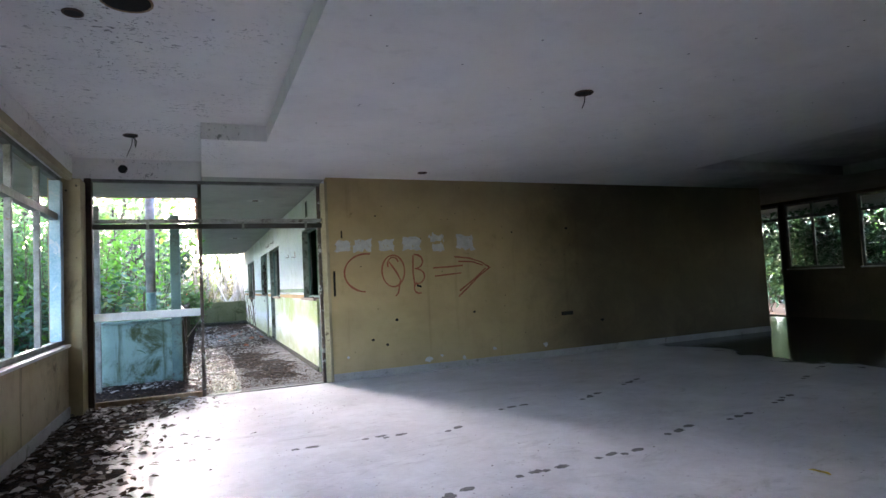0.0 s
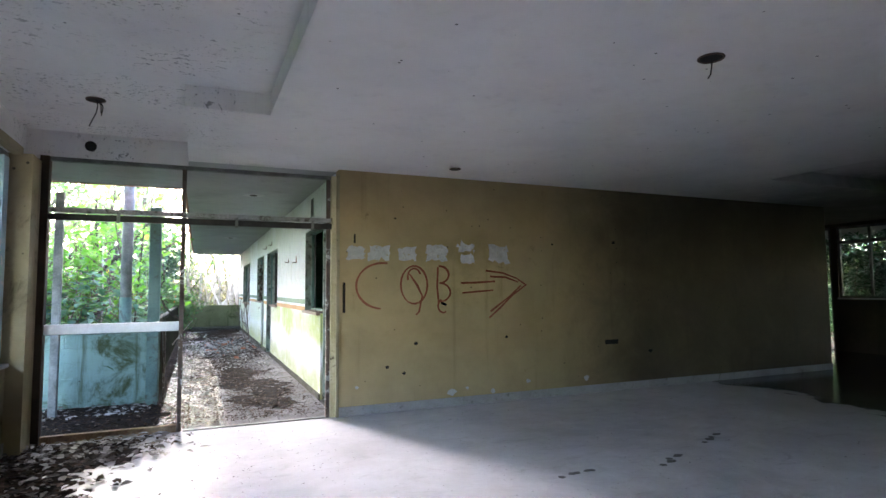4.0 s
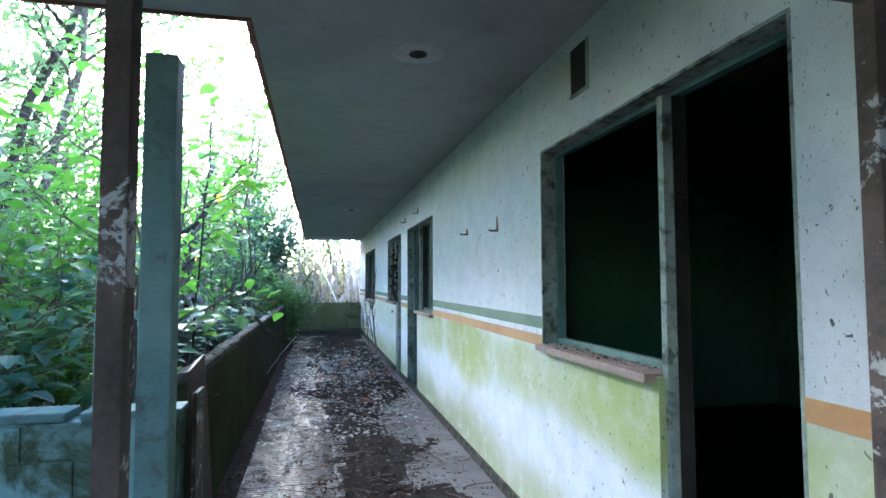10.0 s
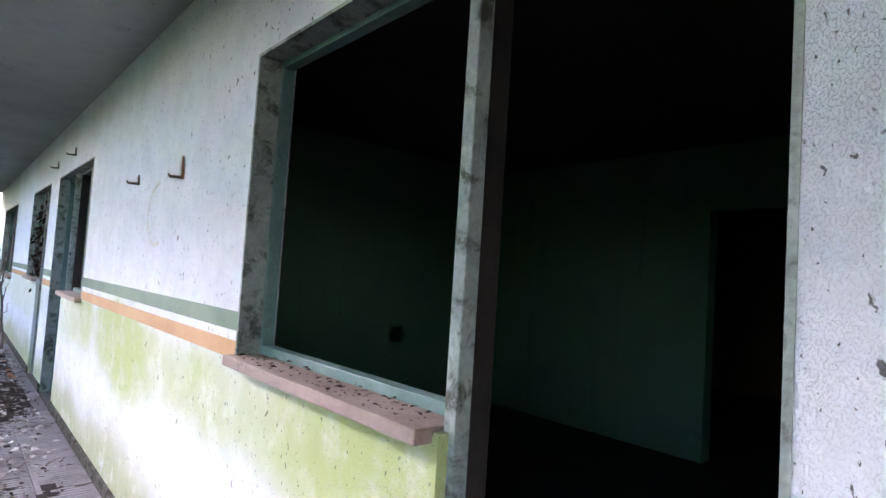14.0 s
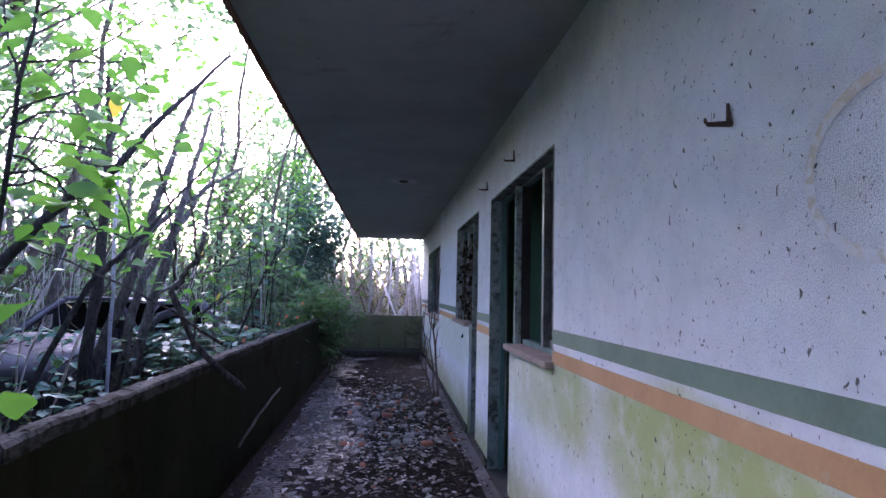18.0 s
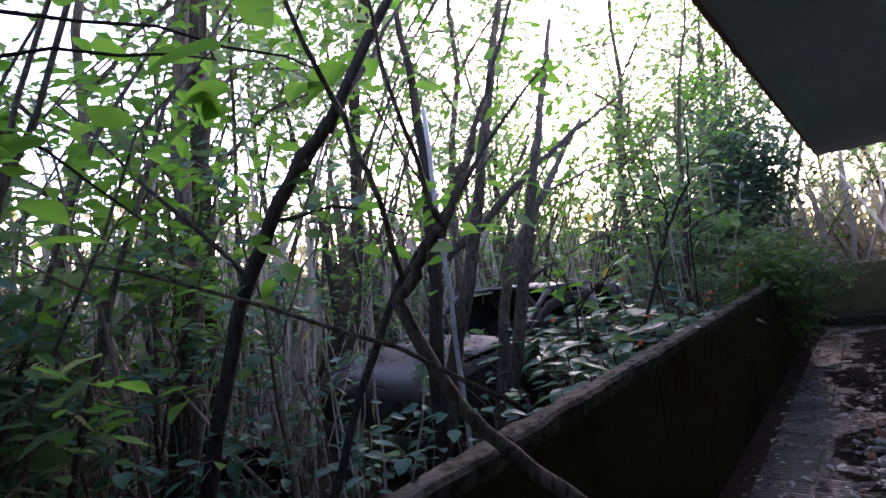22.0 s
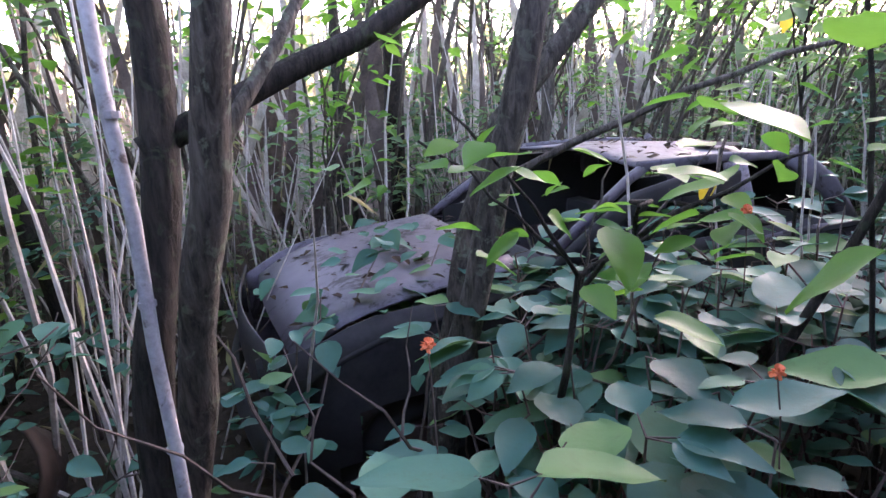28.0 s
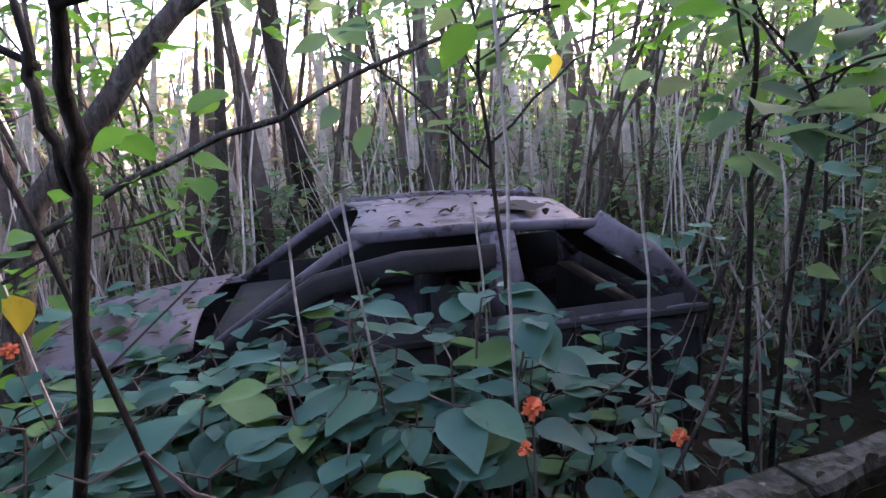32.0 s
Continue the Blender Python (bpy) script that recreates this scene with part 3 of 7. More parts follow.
# ---- the building ----
Y0, XW, HC, HR = 7.57, 1.80, 2.72, 2.88
SOUTH, EAST, NORTH = -4.0, 13.0, 24.0

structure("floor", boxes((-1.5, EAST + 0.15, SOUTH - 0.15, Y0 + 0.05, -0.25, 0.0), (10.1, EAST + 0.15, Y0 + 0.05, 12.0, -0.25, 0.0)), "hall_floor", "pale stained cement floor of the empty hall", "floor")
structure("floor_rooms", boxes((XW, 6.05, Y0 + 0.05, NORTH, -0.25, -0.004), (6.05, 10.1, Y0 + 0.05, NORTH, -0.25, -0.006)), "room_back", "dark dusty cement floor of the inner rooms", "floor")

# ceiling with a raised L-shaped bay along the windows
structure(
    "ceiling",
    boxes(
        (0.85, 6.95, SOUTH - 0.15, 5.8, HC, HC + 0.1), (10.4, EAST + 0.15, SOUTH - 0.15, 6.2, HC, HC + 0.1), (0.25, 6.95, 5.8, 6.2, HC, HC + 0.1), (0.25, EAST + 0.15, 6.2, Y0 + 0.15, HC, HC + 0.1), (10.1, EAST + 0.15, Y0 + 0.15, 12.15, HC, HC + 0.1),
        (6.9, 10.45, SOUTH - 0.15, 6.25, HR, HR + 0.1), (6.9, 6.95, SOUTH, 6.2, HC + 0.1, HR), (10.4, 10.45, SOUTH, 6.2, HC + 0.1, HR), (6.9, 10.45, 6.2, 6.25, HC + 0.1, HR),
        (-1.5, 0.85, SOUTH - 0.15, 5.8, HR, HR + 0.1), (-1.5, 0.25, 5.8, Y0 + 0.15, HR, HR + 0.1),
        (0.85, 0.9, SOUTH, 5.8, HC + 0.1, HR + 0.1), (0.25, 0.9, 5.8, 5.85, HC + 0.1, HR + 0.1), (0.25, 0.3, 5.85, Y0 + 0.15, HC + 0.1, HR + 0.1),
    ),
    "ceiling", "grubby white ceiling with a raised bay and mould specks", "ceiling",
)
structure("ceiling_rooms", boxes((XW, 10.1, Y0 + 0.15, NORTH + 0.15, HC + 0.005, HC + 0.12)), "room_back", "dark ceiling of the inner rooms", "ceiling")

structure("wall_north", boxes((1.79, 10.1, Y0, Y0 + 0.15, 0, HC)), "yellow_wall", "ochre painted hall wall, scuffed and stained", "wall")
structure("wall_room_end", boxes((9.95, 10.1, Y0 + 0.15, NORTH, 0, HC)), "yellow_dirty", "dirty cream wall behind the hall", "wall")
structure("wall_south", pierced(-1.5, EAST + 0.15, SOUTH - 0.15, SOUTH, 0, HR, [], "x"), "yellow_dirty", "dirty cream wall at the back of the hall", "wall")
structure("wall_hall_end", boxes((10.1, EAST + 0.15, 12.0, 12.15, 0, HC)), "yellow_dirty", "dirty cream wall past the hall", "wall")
structure("baseboard", boxes((1.79, 10.1, Y0 - 0.014, Y0, 0, 0.1), wear=0.003), "baseboard", "grey cement skirting under the ochre wall", "baseboard")
structure("baseboard_side", boxes((-1.11, -1.095, SOUTH, 7.25, 0, 0.12), wear=0.003), "baseboard", "grey cement skirting under the windows", "baseboard")

# window wall of the hall
# solid stretch south of y 1.0: unseen, added to limit the window light
structure("wall_west", boxes((-1.26, -1.11, SOUTH, 1.0, 0, 2.58), (-1.26, -1.11, 1.0, 7.25, 0, 0.77), (-1.28, -0.98, 7.25, Y0 + 0.17, 0, 2.58)), "yellow_dirty", "dirty cream wall under the long hall window", "wall")
structure("wall_upper", boxes((-1.26, -1.11, SOUTH, Y0 + 0.15, 2.58, HR), (-1.11, 0.25, Y0, Y0 + 0.15, 2.64, HR)), "ceiling", "grubby white band above the windows", "wall")
structure("trim_lintel", boxes((-1.12, -1.06, SOUTH, 7.3, 2.56, 2.64), wear=0.004), "yellow_dirty", "pale ledge over the hall window", "trim")


def framed_window(name, label, y0, y1, x, z0, zt, z1, ys):
    w = thing(name, label, "window", kind="structure")
    part("window_frame", boxes((x - 0.03, x + 0.03, y0, y1, z1 - 0.05, z1), (x - 0.03, x + 0.03, y0, y1, z0, z0 + 0.05), (x - 0.04, x + 0.03, y0, y1, zt - 0.035, zt + 0.035), (x - 0.03, x + 0.03, y0, y0 + 0.05, z0, z1), (x - 0.03, x + 0.03, y1 - 0.05, y1, z0, z1), wear=0.004), "steel", w)
    for y in ys:
        part("mullion", boxes((x - 0.025, x + 0.025, y - 0.025, y + 0.025, z0 + 0.05, z1 - 0.05), wear=0.004), "steel", w)
    part("window_sill", boxes((x - 0.12, x + 0.1, y0, y1, z0 - 0.03, z0), wear=0.006), "white_bar", w, "white chipped sill")
    return w


framed_window("window_1", "long unglazed steel window with a transom and chipped sill", 1.0, 7.24, -1.18, 0.78, 2.13, 2.57, (2.2, 3.2, 4.2, 5.5, 6.35))
part("jamb_board", boxes((-1.23, -1.13, 7.05, 7.19, 0.83, 2.52), wear=0.004), "blue_jamb", bpy.data.objects["window_1"], "pale blue jamb board")

# far window wall
EAST_WINDOWS = ((2.9, 4.1), (4.4, 5.6), (5.95, 7.55), (7.92, 9.2))
structure("wall_east", pierced(EAST, EAST + 0.15, SOUTH, 12.0, 0, HC, [(a, b, 1.12, 2.66) for a, b in EAST_WINDOWS] + [(9.32, 10.4, 0.02, 2.66)]), "yellow_dirty", "dirty cream wall with far windows", "wall")
for n, (y0, y1) in enumerate(EAST_WINDOWS):
    framed_window("window_%d" % (n + 2), "far steel window without glass", y0, y1, EAST + 0.06, 1.13, 2.32, 2.65, ((y0 + y1) / 2,))
side_door = thing("door_2", "far steel door frame without glass", "door", kind="structure")
part("door_frame", boxes((EAST + 0.03, EAST + 0.09, 9.32, 9.38, 0.02, 2.66), (EAST + 0.03, EAST + 0.09, 10.34, 10.4, 0.02, 2.66), (EAST + 0.03, EAST + 0.09, 9.38, 10.34, 2.6, 2.66), wear=0.004), "steel", side_door)
part("transom", boxes((EAST + 0.03, EAST + 0.09, 9.38, 10.34, 2.28, 2.34), wear=0.004), "steel", side_door)

# glazed screen to the corridor, glass gone
screen = thing("door_1", "rusty steel door screen without glass, transom and sliding track", "door", kind="structure")
YS = 7.61
for x in (0.22, 1.68):
    part("screen_post", boxes((x - 0.02, x + 0.02, YS - 0.025, YS + 0.025, 0.0, 2.64), wear=0.004), "worn_post", screen)
part("jamb_strip", boxes((-0.995, -0.92, YS - 0.06, YS + 0.05, 0.0, 2.64), wear=0.006), "black_board", screen, "dark rusted jamb")
part("head_rail", boxes((-0.92, 1.71, YS - 0.028, YS + 0.028, 2.6, 2.64), wear=0.004), "steel", screen)
part("transom", boxes((-0.975, 1.71, YS - 0.035, YS + 0.035, 2.12, 2.165), wear=0.004), "grimy_bar", screen, "grimy pale transom bar")
part("sliding_track", boxes((-0.975, 1.71, YS - 0.05, YS + 0.01, 2.045, 2.105), wear=0.004), "track", screen, "black sliding-door track")
for x in (-0.35, 0.72, 1.5):
    part("track_bracket", boxes((x - 0.015, x + 0.015, YS - 0.056, YS - 0.03, 2.03, 2.13), wear=0.003), "steel", screen)
part("cross_bar", boxes((-0.93, 0.2, YS - 0.022, YS + 0.022, 0.985, 1.075), wear=0.004), "white_bar", screen, "white horizontal push bar")
part("bottom_rail", boxes((-0.93, 0.2, YS - 0.03, YS + 0.03, 0.0, 0.07), wear=0.006), "rust", screen, "rusty bottom rail")
part("threshold", boxes((0.25, 1.66, YS - 0.03, YS + 0.03, -0.003, 0.012), wear=0.003), "steel", screen)
part("jamb_strip", boxes((1.705, 1.79, YS - 0.05, YS + 0.06, 0.0, 2.64), wear=0.006), "cream_jamb", screen, "cracked cream-painted jamb")
structure("trim_corner", boxes((1.76, 1.795, Y0 - 0.03, Y0 + 0.005, 0.0, 2.66), wear=0.004), "yellow_dirty", "pale corner bead of the ochre wall", "trim")

# corridor side of the rooms: door and window units cut through the wall
OPEN = [(7.94, 9.75, 7.94, 8.61, 1.08), (12.93, 14.76, 13.97, 14.76, 1.07), (15.41, 17.1, 15.41, 15.93, 1.1), (19.4, 22.1, None, None, 0.98)]
holes = []
for y0, y1, da, db, sill in OPEN:
    if da is not None:
        holes.append((da, db, 0.0, 2.21))
        holes.append((db, y1, sill, 2.21) if da == y0 else (y0, da, sill, 2.21))
    else:
        holes.append((y0, y1, sill, 2.21))
structure("wall_corridor", pierced(XW, XW + 0.15, Y0 + 0.15, NORTH, 0, HC, holes), "corridor_wall", "white stippled corridor wall with green algae", "wall")
structure("trim_plinth", boxes(*[(XW - 0.02, XW, a, b, 0, 0.075) for a, b in ((8.61, 12.93), (12.93, 13.97), (14.76, 15.41), (15.93, 17.1), (17.1, NORTH))], wear=0.004), "cap", "low cement plinth along the corridor wall", "trim")

# painted bands, a little proud of the wall
for name, mat, z0, z1, lab in (("trim_band_green", "green_stripe", 1.175, 1.245, "faded green painted band on the corridor wall"), ("trim_band_orange", "orange_stripe", 1.072, 1.138, "faded orange painted band on the corridor wall")):
    structure(name, boxes(*[(XW - 0.0025, XW + 0.004, a, b, z0, z1) for a, b in ((Y0 + 0.17, 7.94) if "orange" in name else (9.75, 9.8), (9.75 if "orange" in name else 9.8, 12.93), (14.76, 15.41), (17.1, 19.4), (22.1, NORTH))]), mat, lab, "trim")


def unit(name, label, y0, y1, door, sill, mull, tall=2.21):
    """A door and window set in one reveal."""
    w = thing(name, label, "window", kind="structure")
    t = 0.032
    x0, x1 = XW + 0.085, XW + 0.13
    post = None if door is None else (door[1] if door[0] == y0 else door[0])
    part("head", boxes((x0, x1, y0, y1, tall - t, tall), wear=0.004), "teal", w)
    for a, b in ((y0, y0 + t), (y1 - t, y1)):
        low = 0 if door and (abs(a - door[0]) < 0.06 or abs(b - door[1]) < 0.06) else sill
        part("jamb", boxes((x0, x1, a, b, low, tall - t), wear=0.004), "teal", w)
    for a, b in ((y0 - 0.001, y0 + 0.012), (y1 - 0.012, y1 + 0.001)):
        low = 0 if door and (abs(a - door[0]) < 0.06 or abs(b - door[1]) < 0.06) else sill
        part("reveal", boxes((XW - 0.002, x0, a, b, low, tall)), "jamb", w, "grey-green plastered reveal")
    part("reveal", boxes((XW - 0.002, x0, y0 + 0.012, y1 - 0.012, tall - 0.012, tall + 0.001)), "jamb", w)
    wa, wb = y0, y1
    if post is not None:
        part("post", boxes((XW + 0.03, XW + 0.075, post - 0.019, post + 0.019, 0, tall - t), wear=0.004), "jamb", w, "worn grey-green post between door and window")
        part("post_back", boxes((XW + 0.076, x1 + 0.01, post - 0.017, post + 0.017, 0, tall - t), wear=0.003), "track", w, "near-black rear part of the post")
        wa, wb = (post, y1) if door[0] == y0 else (y0, post)
        a, b = (post - 0.002, post + 0.012) if door[0] == y0 else (post - 0.012, post + 0.002)
    part("bottom_rail", boxes((x0, x1, wa + 0.03, wb - 0.03, sill + 0.012, sill + 0.045), wear=0.004), "teal", w)
    part("window_sill", boxes((XW - 0.05, XW + 0.17, wa + (0.02 if post is not None and wa == post else -0.02), wb - (0.02 if post is not None and wb == post else 0.005), sill - 0.025, sill + 0.012), wear=0.006), "sill", w, "dusty reddish cement sill")
    for y, x in mull:
        part("mullion", boxes((x - 0.02, x + 0.02, y - 0.022, y + 0.022, sill + 0.045, tall - t), wear=0.004), "steel", w)
    return w


unit("window_7", "open doorway beside an unglazed window with teal frame", 7.94, 9.75, (7.94, 8.61), 1.08, ())
unit("window_8", "doorway beside a sliding window with grey sashes", 12.93, 14.76, (13.97, 14.76), 1.07, ((13.36, XW + 0.08), (13.42, XW + 0.13)))
unit("window_9", "narrow doorway beside a broken window with dead creeper", 15.41, 17.1, (15.41, 15.93), 1.1, ((16.5, XW + 0.08),))
unit("window_10", "dark unglazed window near the corridor's end", 19.4, 22.1, None, 0.98, ((20.65, XW + 0.08),))

# the door leaf and sliding sash of the second unit
sash = thing("sliding_sash", "grey steel sliding window sash, no glass", "window sash")
part("sash_frame", boxes((XW + 0.1, XW + 0.135, 12.965, 13.0, 1.115, 2.15), (XW + 0.1, XW + 0.135, 13.36, 13.4, 1.115, 2.15), (XW + 0.1, XW + 0.135, 13.0, 13.36, 2.1, 2.15), (XW + 0.1, XW + 0.135, 13.0, 13.36, 1.115, 1.16), wear=0.003), "steel", sash)
part("sash_handle", boxes((XW + 0.085, XW + 0.1, 13.365, 13.395, 1.5, 1.66), wear=0.003), "white_bar", sash)
curtain = thing("board_panel", "dark stained wooden panel behind the window", "panel")
for a, b, d in ((13.38, 13.55, 0.0), (13.56, 13.75, 0.006), (13.76, 13.95, -0.004)):
    part("board", boxes((XW + 0.25 + d, XW + 0.27 + d, a, b, 0.0, 2.15), wear=0.003), "dark_board", curtain)

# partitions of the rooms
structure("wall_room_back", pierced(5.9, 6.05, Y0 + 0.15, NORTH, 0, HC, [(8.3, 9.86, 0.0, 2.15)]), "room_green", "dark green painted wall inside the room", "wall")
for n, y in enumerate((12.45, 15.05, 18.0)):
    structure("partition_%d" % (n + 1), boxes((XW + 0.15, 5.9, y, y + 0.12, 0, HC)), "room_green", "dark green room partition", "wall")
structure("wall_house_end", boxes((XW, 10.1, NORTH, NORTH + 0.15, 0, HC)), "corridor_wall", "white end wall of the building", "wall")
socket = thing("wall_socket", "black socket plate on the dark room wall", "socket")
part("plate", boxes((4.52, 4.6, 12.435, 12.45, 0.74, 0.88), wear=0.006), "hole", socket)

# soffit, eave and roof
# unseen slab past the far windows, added to keep sky light out
structure("soffit_east", boxes((EAST + 0.15, EAST + 3.2, SOUTH, 13.5, HC - 0.1, HC)), "soffit", "unseen slab added outside the far windows to block the sky", "ceiling")
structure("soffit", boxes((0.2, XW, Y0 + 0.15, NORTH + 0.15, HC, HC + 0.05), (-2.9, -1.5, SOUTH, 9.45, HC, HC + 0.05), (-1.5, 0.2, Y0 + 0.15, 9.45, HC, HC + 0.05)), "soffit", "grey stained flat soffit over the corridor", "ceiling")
roof = thing("roof", "low roof with a broken clay tile edge", "roof", kind="structure")
part("slab", boxes((0.22, 10.6, 9.47, NORTH + 0.3, HC + 0.12, HC + 0.25), (-2.88, EAST + 0.3, SOUTH - 0.3, 9.47, HR + 0.1, HR + 0.25)), "roof_tile", roof)
part("fascia", boxes((0.17, 0.2, 9.47, NORTH + 0.2, HC - 0.015, HC + 0.12), (-2.93, 0.2, 9.45, 9.47, HC - 0.015, HC + 0.2), (-2.93, -2.9, SOUTH, 9.45, HC - 0.015, HC + 0.2), wear=0.003), "roof_tile", roof, "dark reddish fascia")


def tile_edge():
    bm = bmesh.new()
    n = 6
    ring = []
    for k in range(n + 1):
        a = math.pi * k / n
        ring.append([bm.verts.new((dx, math.cos(a) * 0.085 * s, math.sin(a) * 0.05 * s)) for dx, s in ((-0.06, 1), (0.2, 1), (-0.06, 0.84), (0.2, 0.84))])
    for a, b in zip(ring, ring[1:]):
        bm.faces.new((a[0], a[1], b[1], b[0]))
        bm.faces.new((a[2], b[2], b[3], a[3]))
        bm.faces.new((a[0], b[0], b[2], a[2]))
    return mesh_of("roof_tile", bm, "roof_tile")


TILE_EDGE = tile_edge()
rng = random.Random(5)
for k in range(82):
    o = part("roof_tile", TILE_EDGE, None, roof)
    o.matrix_basis = pose(0.2 + rng.uniform(-0.012, 0.012), 9.2 + 0.182 * k, HC + 0.105 + rng.uniform(-0.012, 0.006), rng.uniform(-5, 5), 6, rng.uniform(-3, 3))


def ceiling_hole(name, label, x, y, z, r, wires=0):
    h = thing(name, label, "lamp hole", "empty lamp holes")
    bm = bmesh.new()
    bmesh.ops.create_cone(bm, cap_ends=True, segments=20, radius1=r, radius2=r * 0.96, depth=0.004)
    bmesh.ops.translate(bm, verts=bm.verts, vec=(x, y, z - 0.003))
    part("opening", bm, "hole", h)
    bm = bmesh.new()
    tube(bm, [(x + r * math.cos(a), y + r * math.sin(a), z - 0.004) for a in (2 * math.pi * k / 20 for k in range(21))], 0.007, 5)
    part("rim", bm, "rust" if r > 0.07 else "iron", h)
    rg = random.Random(int(x * 100))
    if "stained" in label:
        bm = bmesh.new()
        ring = [[bm.verts.new((x + q * math.cos(a) * rg.uniform(0.9, 1.1), y + q * math.sin(a) * rg.uniform(0.9, 1.1), z - 0.002)) for a in (2 * math.pi * k / 24 for k in range(24))] for q in (r * 1.1, r * 3.2)]
        for k in range(24):
            bm.faces.new((ring[0][k], ring[0][(k + 1) % 24], ring[1][(k + 1) % 24], ring[1][k]))
        part("plaster_ring", bm, "bare_patch", h, "smeared pale plaster ring")
    for k in range(wires):
        bm = bmesh.new()
        tube(bm, bend((x + rg.uniform(-0.02, 0.02), y, z), (x + rg.uniform(-0.05, 0.05), y, z - rg.uniform(0.1, 0.22)), (0.02, 0, 0), rg, 4, 0.008), 0.004, 5)
        part("wire", bm, "hole", h, "dangling black wire")


ceiling_hole("ceiling_hole", "round black lamp hole in the white ceiling", 3.1, 3.7, HC, 0.07, 1)
ceiling_hole("ceiling_hole", "round black lamp hole in the white ceiling", 2.98, 7.05, HC, 0.06)
ceiling_hole("ceiling_hole", "lamp hole with dangling black wires", -0.4, 6.42, HR, 0.065, 3)
ceiling_hole("ceiling_hole", "small round black lamp hole", -0.41, 3.69, HR, 0.05)
ceiling_hole("ceiling_hole", "large rust-rimmed lamp hole in the ceiling", -0.12, 3.46, HR, 0.13)
ceiling_hole("ceiling_hole", "stained lamp hole in the soffit", 1.06, 9.7, HC, 0.045)
ceiling_hole("ceiling_hole", "stained lamp hole in the soffit", 1.1, 16.7, HC, 0.05)
band_hole = thing("vent_hole", "round black hole in the band above the screen", "hole")
bm = bmesh.new()
bmesh.ops.create_cone(bm, cap_ends=True, segments=20, radius1=0.05, radius2=0.05, depth=0.006)
bmesh.ops.transform(bm, verts=bm.verts, matrix=pose(-0.6, Y0 - 0.003, 2.76, 90))
part("opening", bm, "hole", band_hole)

# slot and hooks on the corridor wall
slot = thing("wall_slot", "dark rounded slot high on the corridor wall", "wall slot")
bm = bmesh.new()
box(bm, XW - 0.004, XW + 0.01, 9.14, 9.32, 2.4, 2.64)
part("recess", bm, "hole", slot)
part("lip", boxes((XW - 0.012, XW + 0.002, 9.125, 9.14, 2.39, 2.64), (XW - 0.012, XW + 0.002, 9.125, 9.32, 2.385, 2.4), wear=0.002), "jamb", slot)


def hook(y, z, up=0.12, out=0.09, rust=False):
    h = thing("wall_hook", "rusty iron hook sticking out of the corridor wall", "hook", "hooks on the corridor wall")
    bm = bmesh.new()
    tube(bm, [(XW + 0.02, y, z), (XW - out, y + 0.005, z - 0.005), (XW - out - 0.006, y + 0.005, z + 0.002), (XW - out - 0.008, y + 0.004, z + 0.01)], [0.009, 0.006, 0.005, 0.003], 6)
    part("prong", bm, "iron", h)
    bm = bmesh.new()
    tube(bm, [(XW - 0.006, y, z - 0.008), (XW - 0.009, y, z + up)], [0.008, 0.004], 6)
    part("stem", bm, "brick" if rust else "iron", h)


hook(10.56, 1.82, 0.1, 0.06, True)
hook(11.4, 1.86, 0.05, 0.06)
hook(13.87, 2.34, 0.07, 0.07)
hook(14.94, 2.33, 0.07, 0.07)

# writing and marks on the ochre wall
graffiti = thing("spray_writing", "orange-brown sprayed letters C O B and an arrow", "graffiti")


def stroke(pts, w, parent, mat="graffiti", name="stroke", plane="y"):
    """A sprayed line as a thin band on the wall."""
    bm = bmesh.new()
    row = []
    for k, (u, v) in enumerate(pts):
        a, b = pts[max(0, k - 1)], pts[min(len(pts) - 1, k + 1)]
        d = Vector((b[0] - a[0], b[1] - a[1]))
        d.normalize()
        ww = w * (0.8 + 0.4 * noise.noise((u * 6, v * 6, 3)))
        quad = []
        for s in (-0.5, 0.5):
            pu, pv = u - d.y * ww * s, v + d.x * ww * s
            quad.append(bm.verts.new((pu, Y0 - 0.003, pv) if plane == "y" else (XW - 0.003, pu, pv)))
        row.append(quad)
    for a, b in zip(row, row[1:]):
        bm.faces.new((a[0], a[1], b[1], b[0]))
    return part(name, bm, mat, parent)


def arc(cx, cz, rx, rz, a0, a1, n=22):
    return [(cx + rx * math.cos(radians(a0 + (a1 - a0) * k / n)), cz + rz * math.sin(radians(a0 + (a1 - a0) * k / n))) for k in range(n + 1)]


for pts in (
    arc(2.3, 1.42, 0.31, 0.26, 80, 265), arc(2.68, 1.43, 0.165, 0.22, 95, 455), [(2.62, 1.56), (2.72, 1.42), (2.78, 1.3), (2.74, 1.12), (2.7, 1.08)], arc(2.68, 1.52, 0.08, 0.1, 200, 20),
    [(2.98, 1.64), (2.97, 1.4), (2.99, 1.2)], arc(3.0, 1.55, 0.12, 0.1, 95, -90), arc(3.0, 1.34, 0.14, 0.11, 90, -100), arc(3.05, 1.18, 0.07, 0.08, 110, 300),
    [(3.28, 1.45), (3.5, 1.455), (3.75, 1.47)], [(3.3, 1.33), (3.5, 1.345), (3.72, 1.36)], [(3.62, 1.6), (3.85, 1.575), (4.05, 1.51), (4.2, 1.42)], [(3.68, 1.53), (3.9, 1.52), (4.08, 1.46)], [(4.2, 1.43), (4.0, 1.3), (3.8, 1.13), (3.66, 1.02)], [(4.12, 1.42), (3.95, 1.28), (3.68, 1.1)],
):
    stroke(pts, 0.028, graffiti)
stroke([(3.02, 1.215), (3.06, 1.2), (3.09, 1.19)], 0.035, graffiti, "hole")
patches = thing("torn_poster_patches", "row of bare grey-white patches where posters were torn off", "patches")
